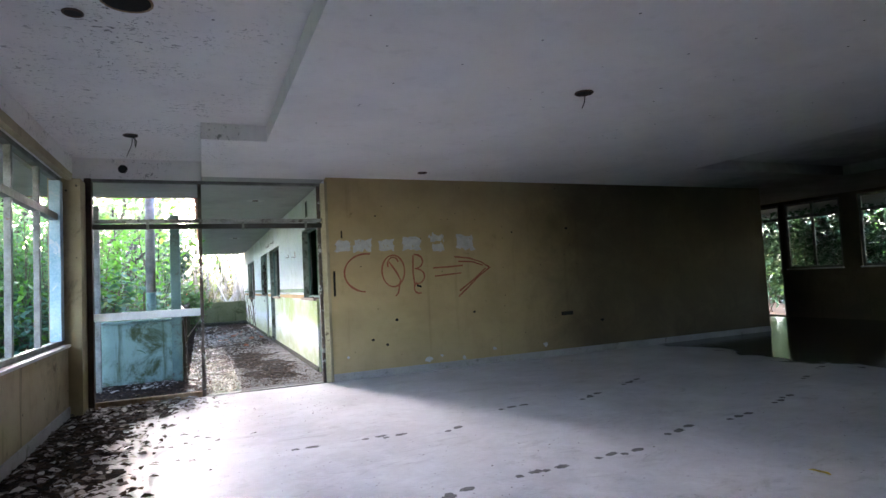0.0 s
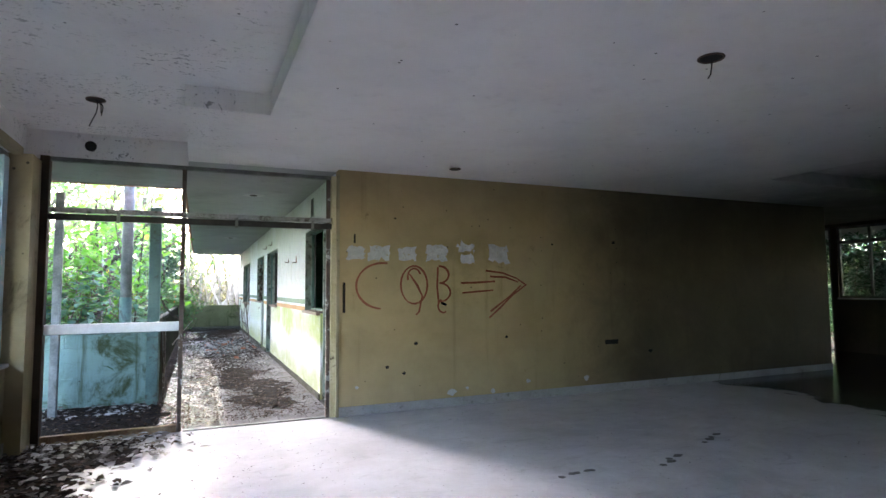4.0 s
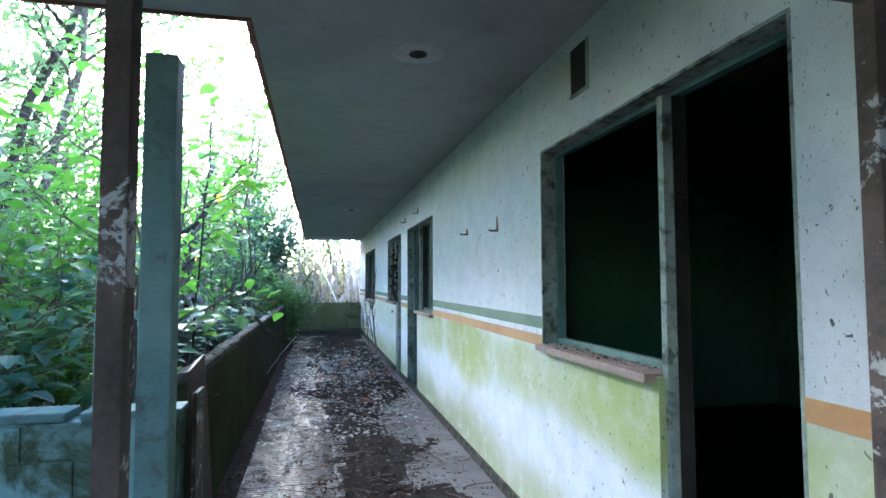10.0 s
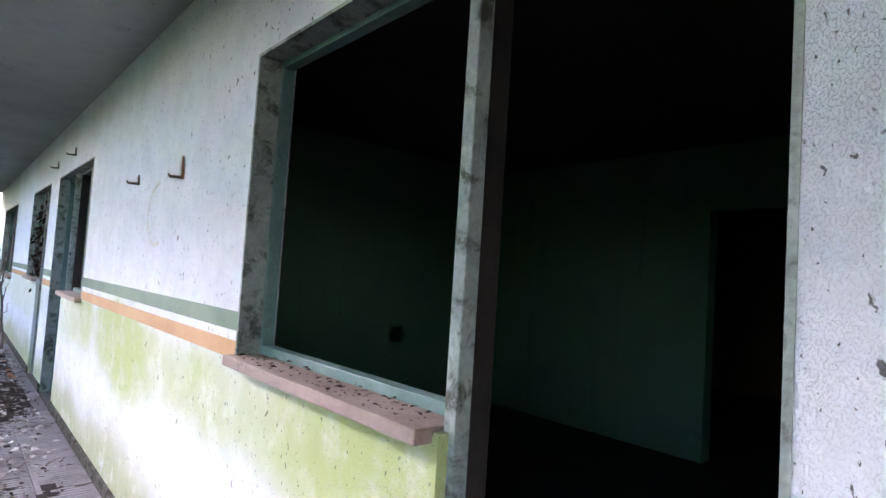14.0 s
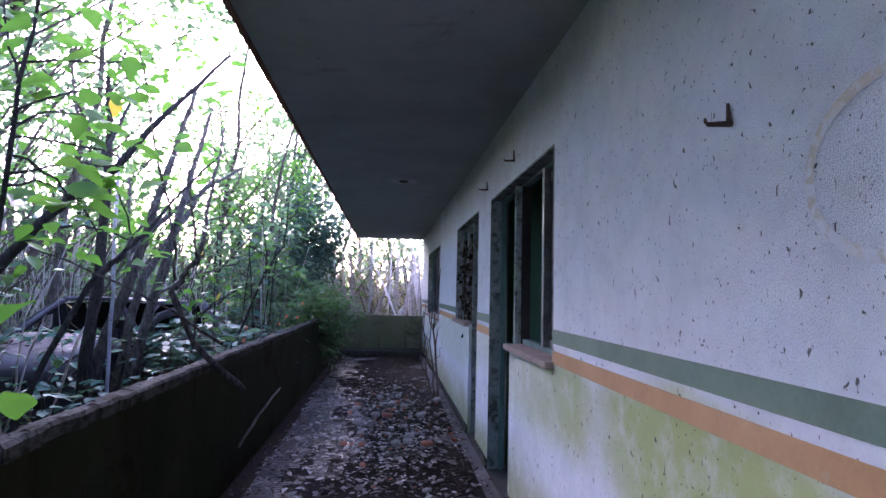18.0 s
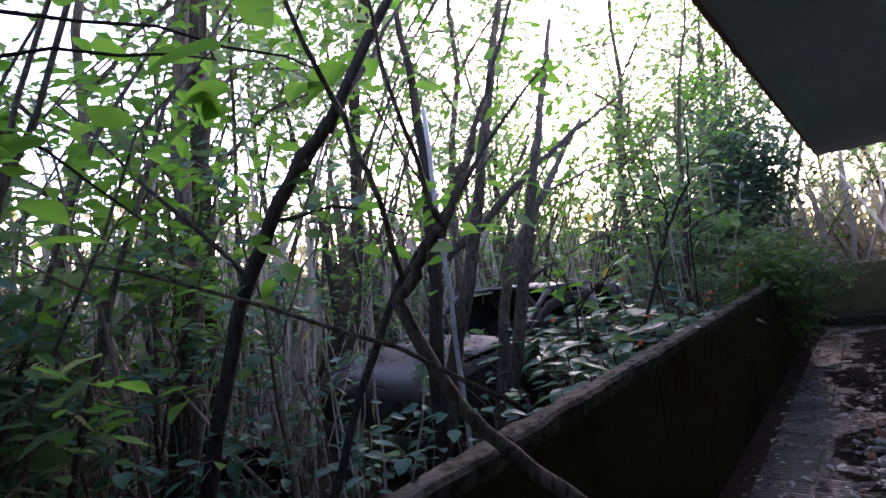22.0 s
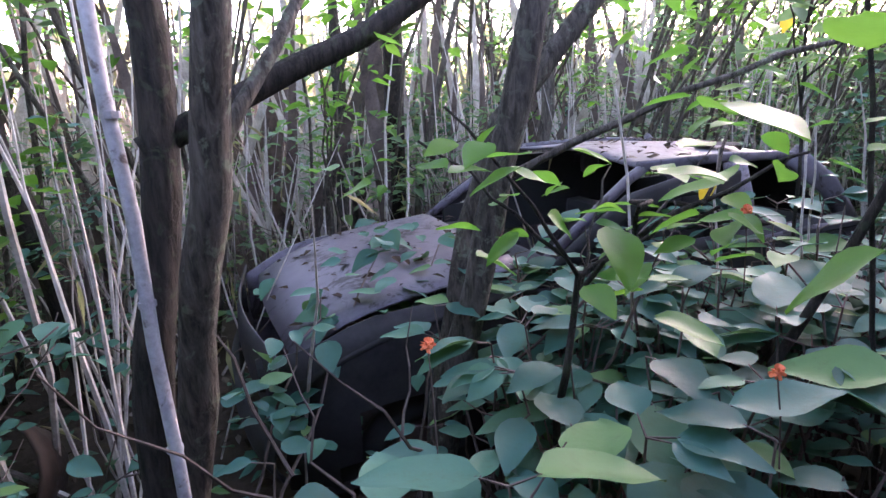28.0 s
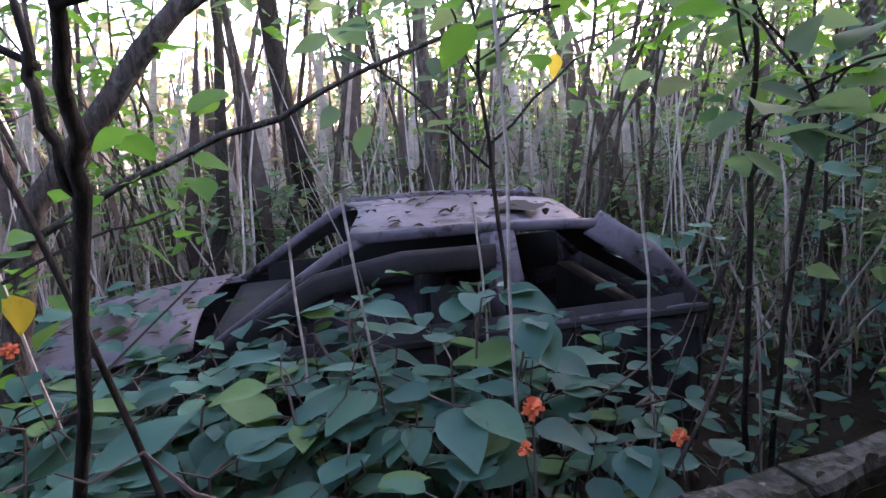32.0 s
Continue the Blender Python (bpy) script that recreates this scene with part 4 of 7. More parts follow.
for x0, x1, z0, z1 in ((1.9, 2.09, 1.72, 1.86), (2.13, 2.38, 1.72, 1.87), (2.5, 2.71, 1.72, 1.87), (2.84, 3.1, 1.71, 1.9), (3.26, 3.46, 1.83, 1.93), (3.28, 3.46, 1.69, 1.79), (3.67, 3.94, 1.71, 1.91)):
    bm = bmesh.new()
    pr = random.Random(int(x0 * 50))
    ring = []
    for k in range(28):
        u = k / 28 * 4
        e, f = int(u), u - int(u)
        qx, qz = ((f, 0), (1, f), (1 - f, 1), (0, 1 - f))[e]
        ring.append(bm.verts.new((x0 + qx * (x1 - x0) + pr.gauss(0, 0.013), Y0 - 0.002, z0 + qz * (z1 - z0) + pr.gauss(0, 0.013))))
    bm.faces.new(ring[::-1])
    part("patch", bm, "bare_patch", patches)
latch = thing("latch_slot", "long dark latch slot in the wall edge", "slot")
part("slot", boxes((1.835, 1.868, Y0 - 0.004, Y0 + 0.01, 1.12, 1.46), wear=0.014), "hole", latch)
part("hole", boxes((1.96, 1.98, Y0 - 0.004, Y0 + 0.01, 1.9, 2.0), wear=0.001), "hole", latch)
duct = thing("wall_slot", "small dark slot low in the ochre wall", "wall slot")
part("recess", boxes((5.42, 5.64, Y0 - 0.004, Y0 + 0.01, 0.62, 0.68), wear=0.002), "hole", duct)
chips = thing("plaster_chips", "chipped holes and peeled spots low on the ochre wall", "wall damage")
pr = random.Random(9)
for cx, cz, r in ((2.35, 0.5, 0.022), (2.55, 0.42, 0.02), (3.15, 0.16, 0.05), (3.35, 0.2, 0.02), (2.0, 0.3, 0.018), (4.2, 0.22, 0.03), (5.1, 0.2, 0.04), (5.6, 2.0, 0.025), (6.2, 0.5, 0.03), (2.7, 0.75, 0.02), (3.9, 0.78, 0.018), (3.7, 0.14, 0.03), (2.45, 2.2, 0.013), (4.6, 1.95, 0.014)):
    bm = bmesh.new()
    bm.faces.new([bm.verts.new((cx + r * 1.3 * math.cos(a) * pr.uniform(0.6, 1.2), Y0 - 0.003, cz + r * math.sin(a) * pr.uniform(0.6, 1.2))) for a in (2 * math.pi * k / 9 for k in range(9))][::-1])
    part("chip", bm, "hole" if cz > 0.3 else "bare_patch", chips)
faint = thing("faint_writing", "faint ochre sprayed C on the white corridor wall", "graffiti")
stroke(arc(10.94, 1.66, 0.2, 0.165, 95, -110), 0.03, faint, "faded_paint", plane="x")

# footprints
def sole(name, x, y, turn, parent):
    bm = bmesh.new()
    rg = random.Random(int(x * 931 + y * 577))
    for c, rx, ry in ((0.07, 0.06, 0.036), (-0.065, 0.036, 0.03)):
        bm.faces.new([bm.verts.new((c + rx * math.cos(a) * rg.uniform(0.7, 1.15), ry * math.sin(a) * rg.uniform(0.6, 1.15), 0.002)) for a in (2 * math.pi * k / 14 for k in range(14))])
    o = part(name, bm, "wet_print", parent)
    o.matrix_basis = pose(x, y, 0, 0, 0, turn)


prints = thing("footprints", "dark muddy shoe prints across the pale floor", "footprints")
for x, y, t in ((2.11, 3.25, 10), (2.31, 3.25, 5), (2.15, 4.52, 30), (2.9, 4.93, 15), (3.05, 4.95, 5), (2.75, 3.28, 12), (2.96, 3.26, 8), (3.78, 4.85, 20), (3.95, 4.95, 15), (3.55, 3.46, 8), (3.72, 3.52, 12), (4.6, 5.2, 25), (4.8, 5.3, 20), (4.28, 3.52, 10), (4.42, 3.55, 6), (5.06, 3.71, 15), (5.3, 3.8, 10), (6.3, 4.3, 20), (7.0, 4.6, 12), (1.49, 4.65, 5), (1.65, 4.6, 8), (0.93, 4.66, 0), (1.45, 3.14, 12), (1.6, 3.2, 8)):
    sole("shoe_print", x, y, t, prints)

# ---- porch and corridor outside ----
structure("corridor_bed", boxes((-0.24, XW, Y0 + 0.05, NORTH, -0.4, -0.012), (-2.9, -0.24, Y0 + 0.05, 9.6, -0.4, -0.012), (-2.9, -1.55, SOUTH, Y0 + 0.05, -0.4, -0.012)), "soil", "dirty bed under the corridor tiles", "floor")
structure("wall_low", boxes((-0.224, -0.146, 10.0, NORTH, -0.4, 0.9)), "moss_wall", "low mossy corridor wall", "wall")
coping = bmesh.new()
pr = random.Random(3)
y = 10.0
while y < NORTH:
    ln = pr.uniform(0.7, 1.3)
    if not 13.5 < y + ln * 0.5 < 14.3:
        y1, n = min(NORTH, y + ln - 0.012), 18
        ring = []
        for k in range(n + 1):
            yy = y + (y1 - y) * k / n
            ring.append([coping.verts.new((cx + 0.014 * noise.noise((cx * 11, yy * 8, cz)), yy, cz + (0.009 if cz > 0.93 else 0.006) * noise.noise((cx * 16, yy * 11, 2)) - (0.02 * max(0, noise.noise((cx * 3, yy * 4, 7)) - 0.2) if cz > 0.93 else 0))) for cx, cz in ((-0.229, 0.895), (-0.229, 0.94), (-0.221, 0.955), (-0.19, 0.957), (-0.153, 0.954), (-0.141, 0.94), (-0.141, 0.895))])
        for a, b in zip(ring, ring[1:]):
            for q in range(6):
                coping.faces.new((a[q], a[q + 1], b[q + 1], b[q]))
        coping.faces.new(ring[0][::-1])
        coping.faces.new(ring[-1])
    y += ln
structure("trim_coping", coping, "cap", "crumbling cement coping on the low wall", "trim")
structure("wall_end_low", boxes((-0.6, XW, NORTH - 0.35, NORTH - 0.2, -0.4, 0.85)), "end_wall", "low mossy wall closing the corridor", "wall")
structure("step_end", boxes((-0.02, XW, 22.9, NORTH - 0.35, -0.1, 0.09), wear=0.01), "cap", "cement step at the corridor's end", "step")

blocks = thing("block_wall", "low teal painted block wall with moss, broken top", "wall", kind="structure")
pr = random.Random(12)
for row in range(5):
    z0 = row * 0.175
    xs = -1.46 - (0.2 if row % 2 else 0.0)
    k = 0
    while xs < -0.06:
        a, b = max(xs, -1.46), min(xs + 0.39, -0.06)
        if b - a > 0.05:
            part("block", boxes((a + 0.002, b - 0.002, 9.36 + pr.uniform(-0.003, 0.003), 9.5, z0 + 0.004, z0 + 0.171 - (pr.uniform(0, 0.03) if row == 4 else 0)), wear=0.006), "block", blocks)
        xs += 0.4
part("mortar", boxes((-1.455, -0.065, 9.366, 9.49, 0, 0.86)), "block", blocks)
part("capping", boxes((-1.48, -0.5, 9.345, 9.51, 0.865, 0.905), (-0.45, -0.05, 9.345, 9.51, 0.865, 0.9), wear=0.01), "teal_post", blocks, "broken mossy capping")

post = thing("square_post", "free-standing square teal timber post", "post")
part("shaft", boxes((-0.195, -0.065, 9.2, 9.33, -0.2, 2.42), wear=0.008), "teal_post", post)
rpost = thing("round_post", "weathered grey post with a pale teal lower half", "post")
bm = bmesh.new()
tube(bm, [(-0.5, 9.85, 0.9), (-0.5, 9.85, 1.7), (-0.49, 9.86, 3.0)], 0.068, 12)
part("shaft", bm, "grey_post", rpost, smooth=True)
bm = bmesh.new()
tube(bm, [(-0.5, 9.85, -0.2), (-0.5, 9.85, 1.3)], 0.072, 12)
part("painted_base", bm, "teal_post", rpost, smooth=True)
lpost = thing("porch_post", "weathered pale grey timber porch post", "post")
part("shaft", boxes((-1.12, -1.04, 8.86, 8.94, -0.2, 2.5), wear=0.006), "grey_post", lpost)
sheet = thing("metal_sheet", "rusty black sheet leaning on the low wall", "sheet metal")
bm = boxes((-0.02, -0.005, 9.62, 10.02, -0.01, 1.04), wear=0.003)
bmesh.ops.rotate(bm, verts=bm.verts, cent=(-0.05, 9.7, 0), matrix=Matrix.Rotation(radians(-3), 3, "Y") @ Matrix.Rotation(radians(5), 3, "X"))
part("sheet", bm, "black_board", sheet)
sheet2 = thing("rusty_board", "rust-brown board leaning by the posts", "board")
bm = boxes((-0.02, 0.0, 9.42, 9.6, -0.01, 0.95), wear=0.003)
part("board", bm, "worn_post", sheet2)
stick = thing("stick", "thin pale stick poking out of the low wall", "stick")
bm = bmesh.new()
tube(bm, bend((-0.1, 14.47, 0.26), (0.28, 13.88, 0.78), (0, 0, 0.02), random.Random(1), 6, 0.006), [0.011, 0.011, 0.01, 0.01, 0.009, 0.008, 0.006], 6)
part("shaft", bm, "reed", stick)


# loose litter: dead leaves, chips, twigs lying flat
def scatter(name, n, spot, size, seed, mat="litter", label="dead leaves and crumbs", lift=0.004):
    rg = random.Random(seed)
    spots = []
    for _ in range(n):
        p = spot(rg)
        if p:
            spots.append(((p[0], p[1], p[2] + lift + rg.uniform(0, 0.012)), rg.uniform(0, 360), rg.uniform(-14, 10), rg.uniform(-22, 22), rg.uniform(*size)))
    ob = new(name, leaves(name, spots, LEAF_MID if size[1] > 0.03 else LEAF_FAR, mat))
    return tagged(ob, label, "litter", "", "stuff")


def hall_corner(r):
    y = r.uniform(0.5, 7.5)
    edge = -0.35 + 0.35 * noise.noise((0, y * 1.3, 0)) + (0.5 if y > 6.9 else 0)
    x = -1.08 + abs(r.gauss(0, 0.42)) * (1.0 if y < 6.8 else 1.6)
    return (x, y, 0) if x < edge + r.uniform(0, 0.5) else None


tagged(new("mud_drift", mud_sheet(-1.1, 0.1, 0.5, 7.5, lambda x, y: 0.4 + (0.25 if y > 6.6 else 0) - (x + 1.1) * 0.62 + 0.3 * noise.noise((x * 2.4, y * 2.4, 3)) + 0.16 * noise.noise((x * 9, y * 9, 5)), high=0.03)), "drift of dark mud and rotten leaves by the window wall", "mud", "", "stuff")
tagged(new("path_mud", mud_sheet(0.0, 1.7, 8.4, 23.0, lambda x, y: 0.3 - abs(x - 1.12 - 0.12 * math.sin(y * 0.9)) * (0.95 if y < 14 else 0.6) + 0.34 * noise.noise((x * 2.1, y * 1.5, 8)) + 0.2 * noise.noise((x * 8, y * 8, 1)) + (0.12 if y > 13.5 else 0), cell=0.04)), "dark mud and rotten leaves along the corridor", "mud", "", "stuff")
tagged(new("porch_mud", mud_sheet(-1.9, 0.25, 7.68, 9.34, lambda x, y: 0.1 - (x - 0.0) * 0.35 + 0.3 * noise.noise((x * 2.4, y * 2.4, 9)), z=-0.004)), "dark mud on the porch floor", "mud", "", "stuff")
scatter("leaf_litter", 4200, hall_corner, (0.025, 0.09), 1, lift=0.014, label="drift of dead brown leaves and crumbs by the window wall")
scatter("debris_chips", 500, lambda r: (r.uniform(-1.3, 6), r.uniform(0, 7.5), 0) if r.random() < 0.5 else (r.uniform(-1.2, 1.6), r.uniform(5.5, 7.5), 0), (0.008, 0.02), 2, label="small dark crumbs scattered on the hall floor")


def path_litter(r):
    y = r.uniform(7.8, 23)
    c = 1.02 + 0.18 * math.sin(y * 0.9) + 0.1 * noise.noise((y, 0, 0))
    x = c + r.gauss(0, 0.33)
    return (x, y, 0) if -0.01 < x < 1.76 else None


scatter("path_litter", 14000, path_litter, (0.012, 0.05), 3, lift=0.012, label="dark wet leaf litter along the corridor tiles")
scatter("path_litter_edge", 3200, lambda r: (-0.12 + abs(r.gauss(0, 0.2 if r.random() < 0.6 else 0.5)), r.uniform(9.9, 23), 0), (0.015, 0.045), 4, label="dead leaves along the low wall's foot")
scatter("path_litter_pale", 2400, lambda r: (min(1.68, max(0.02, r.gauss(0.95, 0.42))), r.uniform(12.0, 16) if r.random() < 0.4 else r.gauss(16.6, 1.4), 0), (0.025, 0.08), 6, label="pale dry leaves and chips on the corridor floor", mat="flake", lift=0.02)
scatter("wet_crumbs", 4200, lambda r: (r.uniform(0.1, 1.1), 7.8 + abs(r.gauss(0, 4)), 0), (0.01, 0.035), 26, label="dark rotten crumbs on the wet tiles")
scatter("paint_flakes", 620, lambda r: (-1.06 + abs(r.gauss(0, 0.5)), r.uniform(4.2, 7.5), 0) if r.random() < 0.6 else (r.uniform(-1.06, 0.15), r.uniform(6.7, 7.52), 0), (0.03, 0.11), 27, mat="flake", lift=0.025, label="curled grey paint flakes in the hall's corner")
scatter("porch_flakes", 160, lambda r: (r.uniform(-1.4, -0.1), r.uniform(8.6, 9.33), 0), (0.03, 0.09), 28, mat="flake", lift=0.02, label="pale chips at the block wall's foot")
scatter("coping_litter", 170, lambda r: (r.uniform(-0.22, -0.145), r.uniform(10, 23), 0.952), (0.015, 0.05), 16, label="dead leaves and moss on the coping")
scatter("sill_crumbs", 130, lambda r: (XW + r.uniform(-0.045, 0.08), r.uniform(8.67, 9.7), 1.09), (0.008, 0.03), 29, label="dark crumbs lying on the window sill", lift=0.003)
scatter("porch_litter", 1500, lambda r: (r.uniform(-1.4, 0.3), r.uniform(7.7, 9.3), 0), (0.02, 0.06), 7, label="rotting leaves on the porch floor")


def twigs(name, n, spot, seed, label):
    rg = random.Random(seed)
    bm = bmesh.new()
    for _ in range(n):
        x, y = spot(rg)
        a, ln = rg.uniform(0, 6.3), rg.uniform(0.08, 0.3)
        tube(bm, bend((x, y, 0.012), (x + ln * math.cos(a), y + ln * math.sin(a), 0.016), (0, 0, 0.006), rg, 3, 0.008), [0.005, 0.005, 0.004, 0.003], 4)
    tagged(part(name, bm, "twig"), label, "twigs", "", "stuff")


twigs("fallen_twigs", 150, lambda r: (r.uniform(0.5, 1.7), r.uniform(8, 18)), 8, "broken twigs on the corridor tiles")


def stone_mesh(seed, mat):
    rg = random.Random(seed)
    bm = bmesh.new()
    bmesh.ops.create_icosphere(bm, subdivisions=1, radius=0.5)
    for v in bm.verts:
        v.co *= rg.uniform(0.7, 1.15)
        v.co.z *= 0.55
    return mesh_of("stone", bm, mat)


STONES = [stone_mesh(k, "stone" if k < 4 else "brick") for k in range(6)]
rg = random.Random(21)
for k in range(150):
    s = rg.choice((rg.uniform(0.03, 0.07), rg.uniform(0.03, 0.07), rg.uniform(0.06, 0.14)))
    o = new("rubble_stone" if k % 6 < 4 else "brick_lump", STONES[k % 6])
    o.matrix_basis = pose(min(1.62, max(0.15, rg.gauss(1.08, 0.34))), rg.gauss(16.3, 0.95), 0.014 + s * 0.2, rg.uniform(-20, 20), rg.uniform(-20, 20), rg.uniform(0, 360)) @ Matrix.Diagonal((s, s * rg.uniform(0.7, 1.2), s, 1))
    if k % 6 < 4:
        tagged(o, "lump of broken grey cement in the corridor rubble", "rubble", "rubble on the corridor floor")
    else:
        tagged(o, "broken red brick lump in the corridor rubble", "brick", "rubble on the corridor floor")


# ---- yard ----
def yard_ground():
    """The yard, uneven near the house, level far off."""
    bm = bmesh.new()
    xs = [-400, -120, -60, -40] + [-30 + 0.75 * k for k in range(40)] + [0.0, 20, 60, 400]
    ys = [-400, -100, -30, -12] + [-6 + 0.9 * k for k in range(52)] + [50, 70, 150, 400]
    grid = []
    for x in xs:
        row = []
        for y in ys:
            z = -0.22
            if -32 < x < -0.9 and -8 < y < 48:
                z += 0.14 * noise.noise((x * 0.5, y * 0.5, 0)) + 0.05 * noise.noise((x * 1.7, y * 1.7, 4))
            row.append(bm.verts.new((x, y, z)))
        grid.append(row)
    for a, b in zip(grid, grid[1:]):
        for k in range(len(ys) - 1):
            bm.faces.new((a[k], b[k], b[k + 1], a[k + 1]))
    bm.normal_update()
    return bm


structure("ground", yard_ground(), "ground", "dark leaf-covered uneven ground", "ground", True)


def wood_and_leaves(rg, base, top, sag, r0, limbs, reach, leaf_n, leaf_size, start=0.35, up=0.7, spread=0.16, flat=15, apart=False):
    """A trunk with limbs and twigs, and the spots of its leaves; limbs as meshes of their own if apart."""
    bm = bmesh.new()
    arms = []
    pts = bend(base, top, sag, rg, 8, 0.03 * (Vector(top) - Vector(base)).length * 0.3)
    tube(bm, pts, [r0 * (1 - 0.75 * k / 8) for k in range(9)], 8)
    ends = [pts[-1], pts[-2]]
    for k in range(limbs):
        u = start + (1 - start) * (k + rg.random()) / limbs
        f = u * 8
        i = min(7, int(f))
        p = pts[i].lerp(pts[i + 1], f - i)
        az = k * 2.4 + rg.uniform(-0.6, 0.6)
        ln = reach * rg.uniform(0.6, 1.2) * (1.15 - 0.5 * u)
        d = Vector((math.cos(az), math.sin(az), up * rg.uniform(0.5, 1.5))).normalized()
        q = p + d * ln
        r = r0 * (1 - 0.7 * u) * 0.55
        lp = bend(p, q, (0, 0, rg.uniform(-0.06, 0.08) * ln), rg, 5, 0.03 * ln)
        arm = bmesh.new() if apart else bm
        if apart:
            arms.append(arm)
        tube(arm, lp, [max(0.004, r * (1 - 0.8 * j / 5)) for j in range(6)], 6)
        ends += lp[2:]
        for _ in range(3):
            s = lp[rg.randint(2, 5)]
            e = s + (d + Vector((rg.uniform(-1, 1), rg.uniform(-1, 1), rg.uniform(-0.4, 0.7))) * 0.9).normalized() * ln * rg.uniform(0.3, 0.6)
            tp = bend(s, e, (0, 0, -0.02), rg, 3, 0.02 * ln)
            tube(arm, tp, [max(0.003, r * 0.4 * (1 - 0.7 * j / 3)) for j in range(4)], 5)
            ends += tp[1:]
    spots = []
    for _ in range(leaf_n):
        c = rg.choice(ends)
        p = c + Vector((rg.gauss(0, spread), rg.gauss(0, spread), rg.gauss(0, spread * 0.7)))
        spots.append((tuple(p), rg.uniform(0, 360), rg.gauss(8, flat * 0.7), rg.gauss(0, flat), rg.uniform(*leaf_size)))
    return bm, arms, spots


def tree_kind(name, label, seed, h, lean, r0, limbs, reach, leaf_n, leaf_size, leaf="leaf", bark="bark", shape=None, category="tree", **kw):
    rg = random.Random(seed)
    t = thing(name, label, category)
    bm, arms, spots = wood_and_leaves(rg, (0, 0, -0.1), (lean[0], lean[1], h), (rg.uniform(-0.3, 0.3), rg.uniform(-0.3, 0.3), 0), r0, limbs, reach, leaf_n, leaf_size, **kw)
    part("trunk", bm, bark, t, smooth=True)
    for arm in arms:
        part("limb", arm, bark, t, smooth=True)
    part("crown", leaves("crown", spots, shape or LEAF_FAR, leaf), None, t)
    return t


def place(kinds, spots, group):
    """Sets the first of each kind down, then copies."""
    used = set()
    for k, (x, y, z, turn, size) in enumerate(spots):
        src = kinds[k % len(kinds)]
        m = pose(x, y, z, 0, 0, turn) @ Matrix.Diagonal((size, size, size, 1))
        if src.name in used:
            o = copy_thing(src, pose(x, y, z, 0, 0, turn))
            o.scale = (size, size, size)
        else:
            src.matrix_basis = m
            used.add(src.name)
            tagged(src, group=group)


TREES = [
    tree_kind("tree", "slender leaning tree with sparse broad leaves", 11, 6.5, (0.9, 0.4), 0.07, 9, 1.9, 1050, (0.09, 0.17)),
    tree_kind("tree", "tall thin grey-barked tree with open crown", 12, 7.5, (-0.6, 1.0), 0.085, 10, 2.1, 1150, (0.09, 0.17)),
    tree_kind("tree", "crooked sapling tree with arching limbs", 13, 5.2, (1.5, -0.6), 0.055, 9, 1.8, 950, (0.09, 0.16)),
    tree_kind("tree", "thin forked tree with bright green leaves", 14, 6.0, (-1.3, -0.8), 0.06, 10, 1.7, 950, (0.09, 0.16), "leaf_light"),
    tree_kind("tree", "dark-barked leaning tree with high crown", 15, 8.0, (1.9, 1.2), 0.095, 11, 2.3, 1150, (0.1, 0.18), "leaf", "bark_dark", start=0.5),
]
SAPLINGS = [
    tree_kind("sapling", "thin upright sapling with light green leaves", 21, 2.6, (0.3, 0.2), 0.018, 8, 0.75, 170, (0.07, 0.13), "leaf_light", "twig", LEAF_NEAR, "sapling", spread=0.08, apart=True),
    tree_kind("sapling", "bushy sapling with blue-green leaves", 22, 1.9, (-0.3, 0.3), 0.016, 9, 0.7, 190, (0.07, 0.13), "leaf_broad", "twig", LEAF_NEAR, "sapling", start=0.2, spread=0.08, apart=True),
    tree_kind("sapling", "low spreading sapling with mixed leaves", 23, 1.4, (0.4, -0.3), 0.014, 9, 0.7, 180, (0.06, 0.12), "leaf", "twig", LEAF_NEAR, "sapling", start=0.15, up=0.4, spread=0.08, apart=True),
]


def reed_clump(seed, n, h):
    rg = random.Random(seed)
    t = thing("reed_clump", "clump of dry straw-coloured reed stalks", "dry reeds")
    bm = bmesh.new()
    for _ in range(n):
        x, y = rg.gauss(0, 0.24), rg.gauss(0, 0.24)
        w = rg.choice((0.5, 0.8, 1.0, 1.5))
        hh = h * rg.uniform(0.5, 1.1)
        tube(bm, bend((x, y, 0), (x + rg.gauss(0, 0.4), y + rg.gauss(0, 0.4), hh), (rg.uniform(-0.08, 0.08), 0, 0), rg, 4, 0.025), [0.009 * w, 0.0085 * w, 0.008 * w, 0.006 * w, 0.003 * w], 5)
    part("straw", bm, "reed", t)
    spots = [((rg.gauss(0, 0.35), rg.gauss(0, 0.35), rg.uniform(0.2, h * 0.9)), rg.uniform(0, 360), rg.uniform(20, 80), rg.uniform(-40, 40), rg.uniform(0.1, 0.26)) for _ in range(n // 2)]
    part("dry_foliage", leaves("dry_foliage", spots, LEAF_REED, "dry_leaf"), None, t)
    return t


REEDS = [reed_clump(31, 9, 2.1), reed_clump(32, 7, 1.6), reed_clump(33, 10, 2.6)]

rg = random.Random(77)
CAR = (-3.7, -1.6, 15.4, 20.4)


def free(x, y):
    return not (CAR[0] - 0.2 < x < CAR[1] + 0.2 and CAR[2] < y < CAR[3])


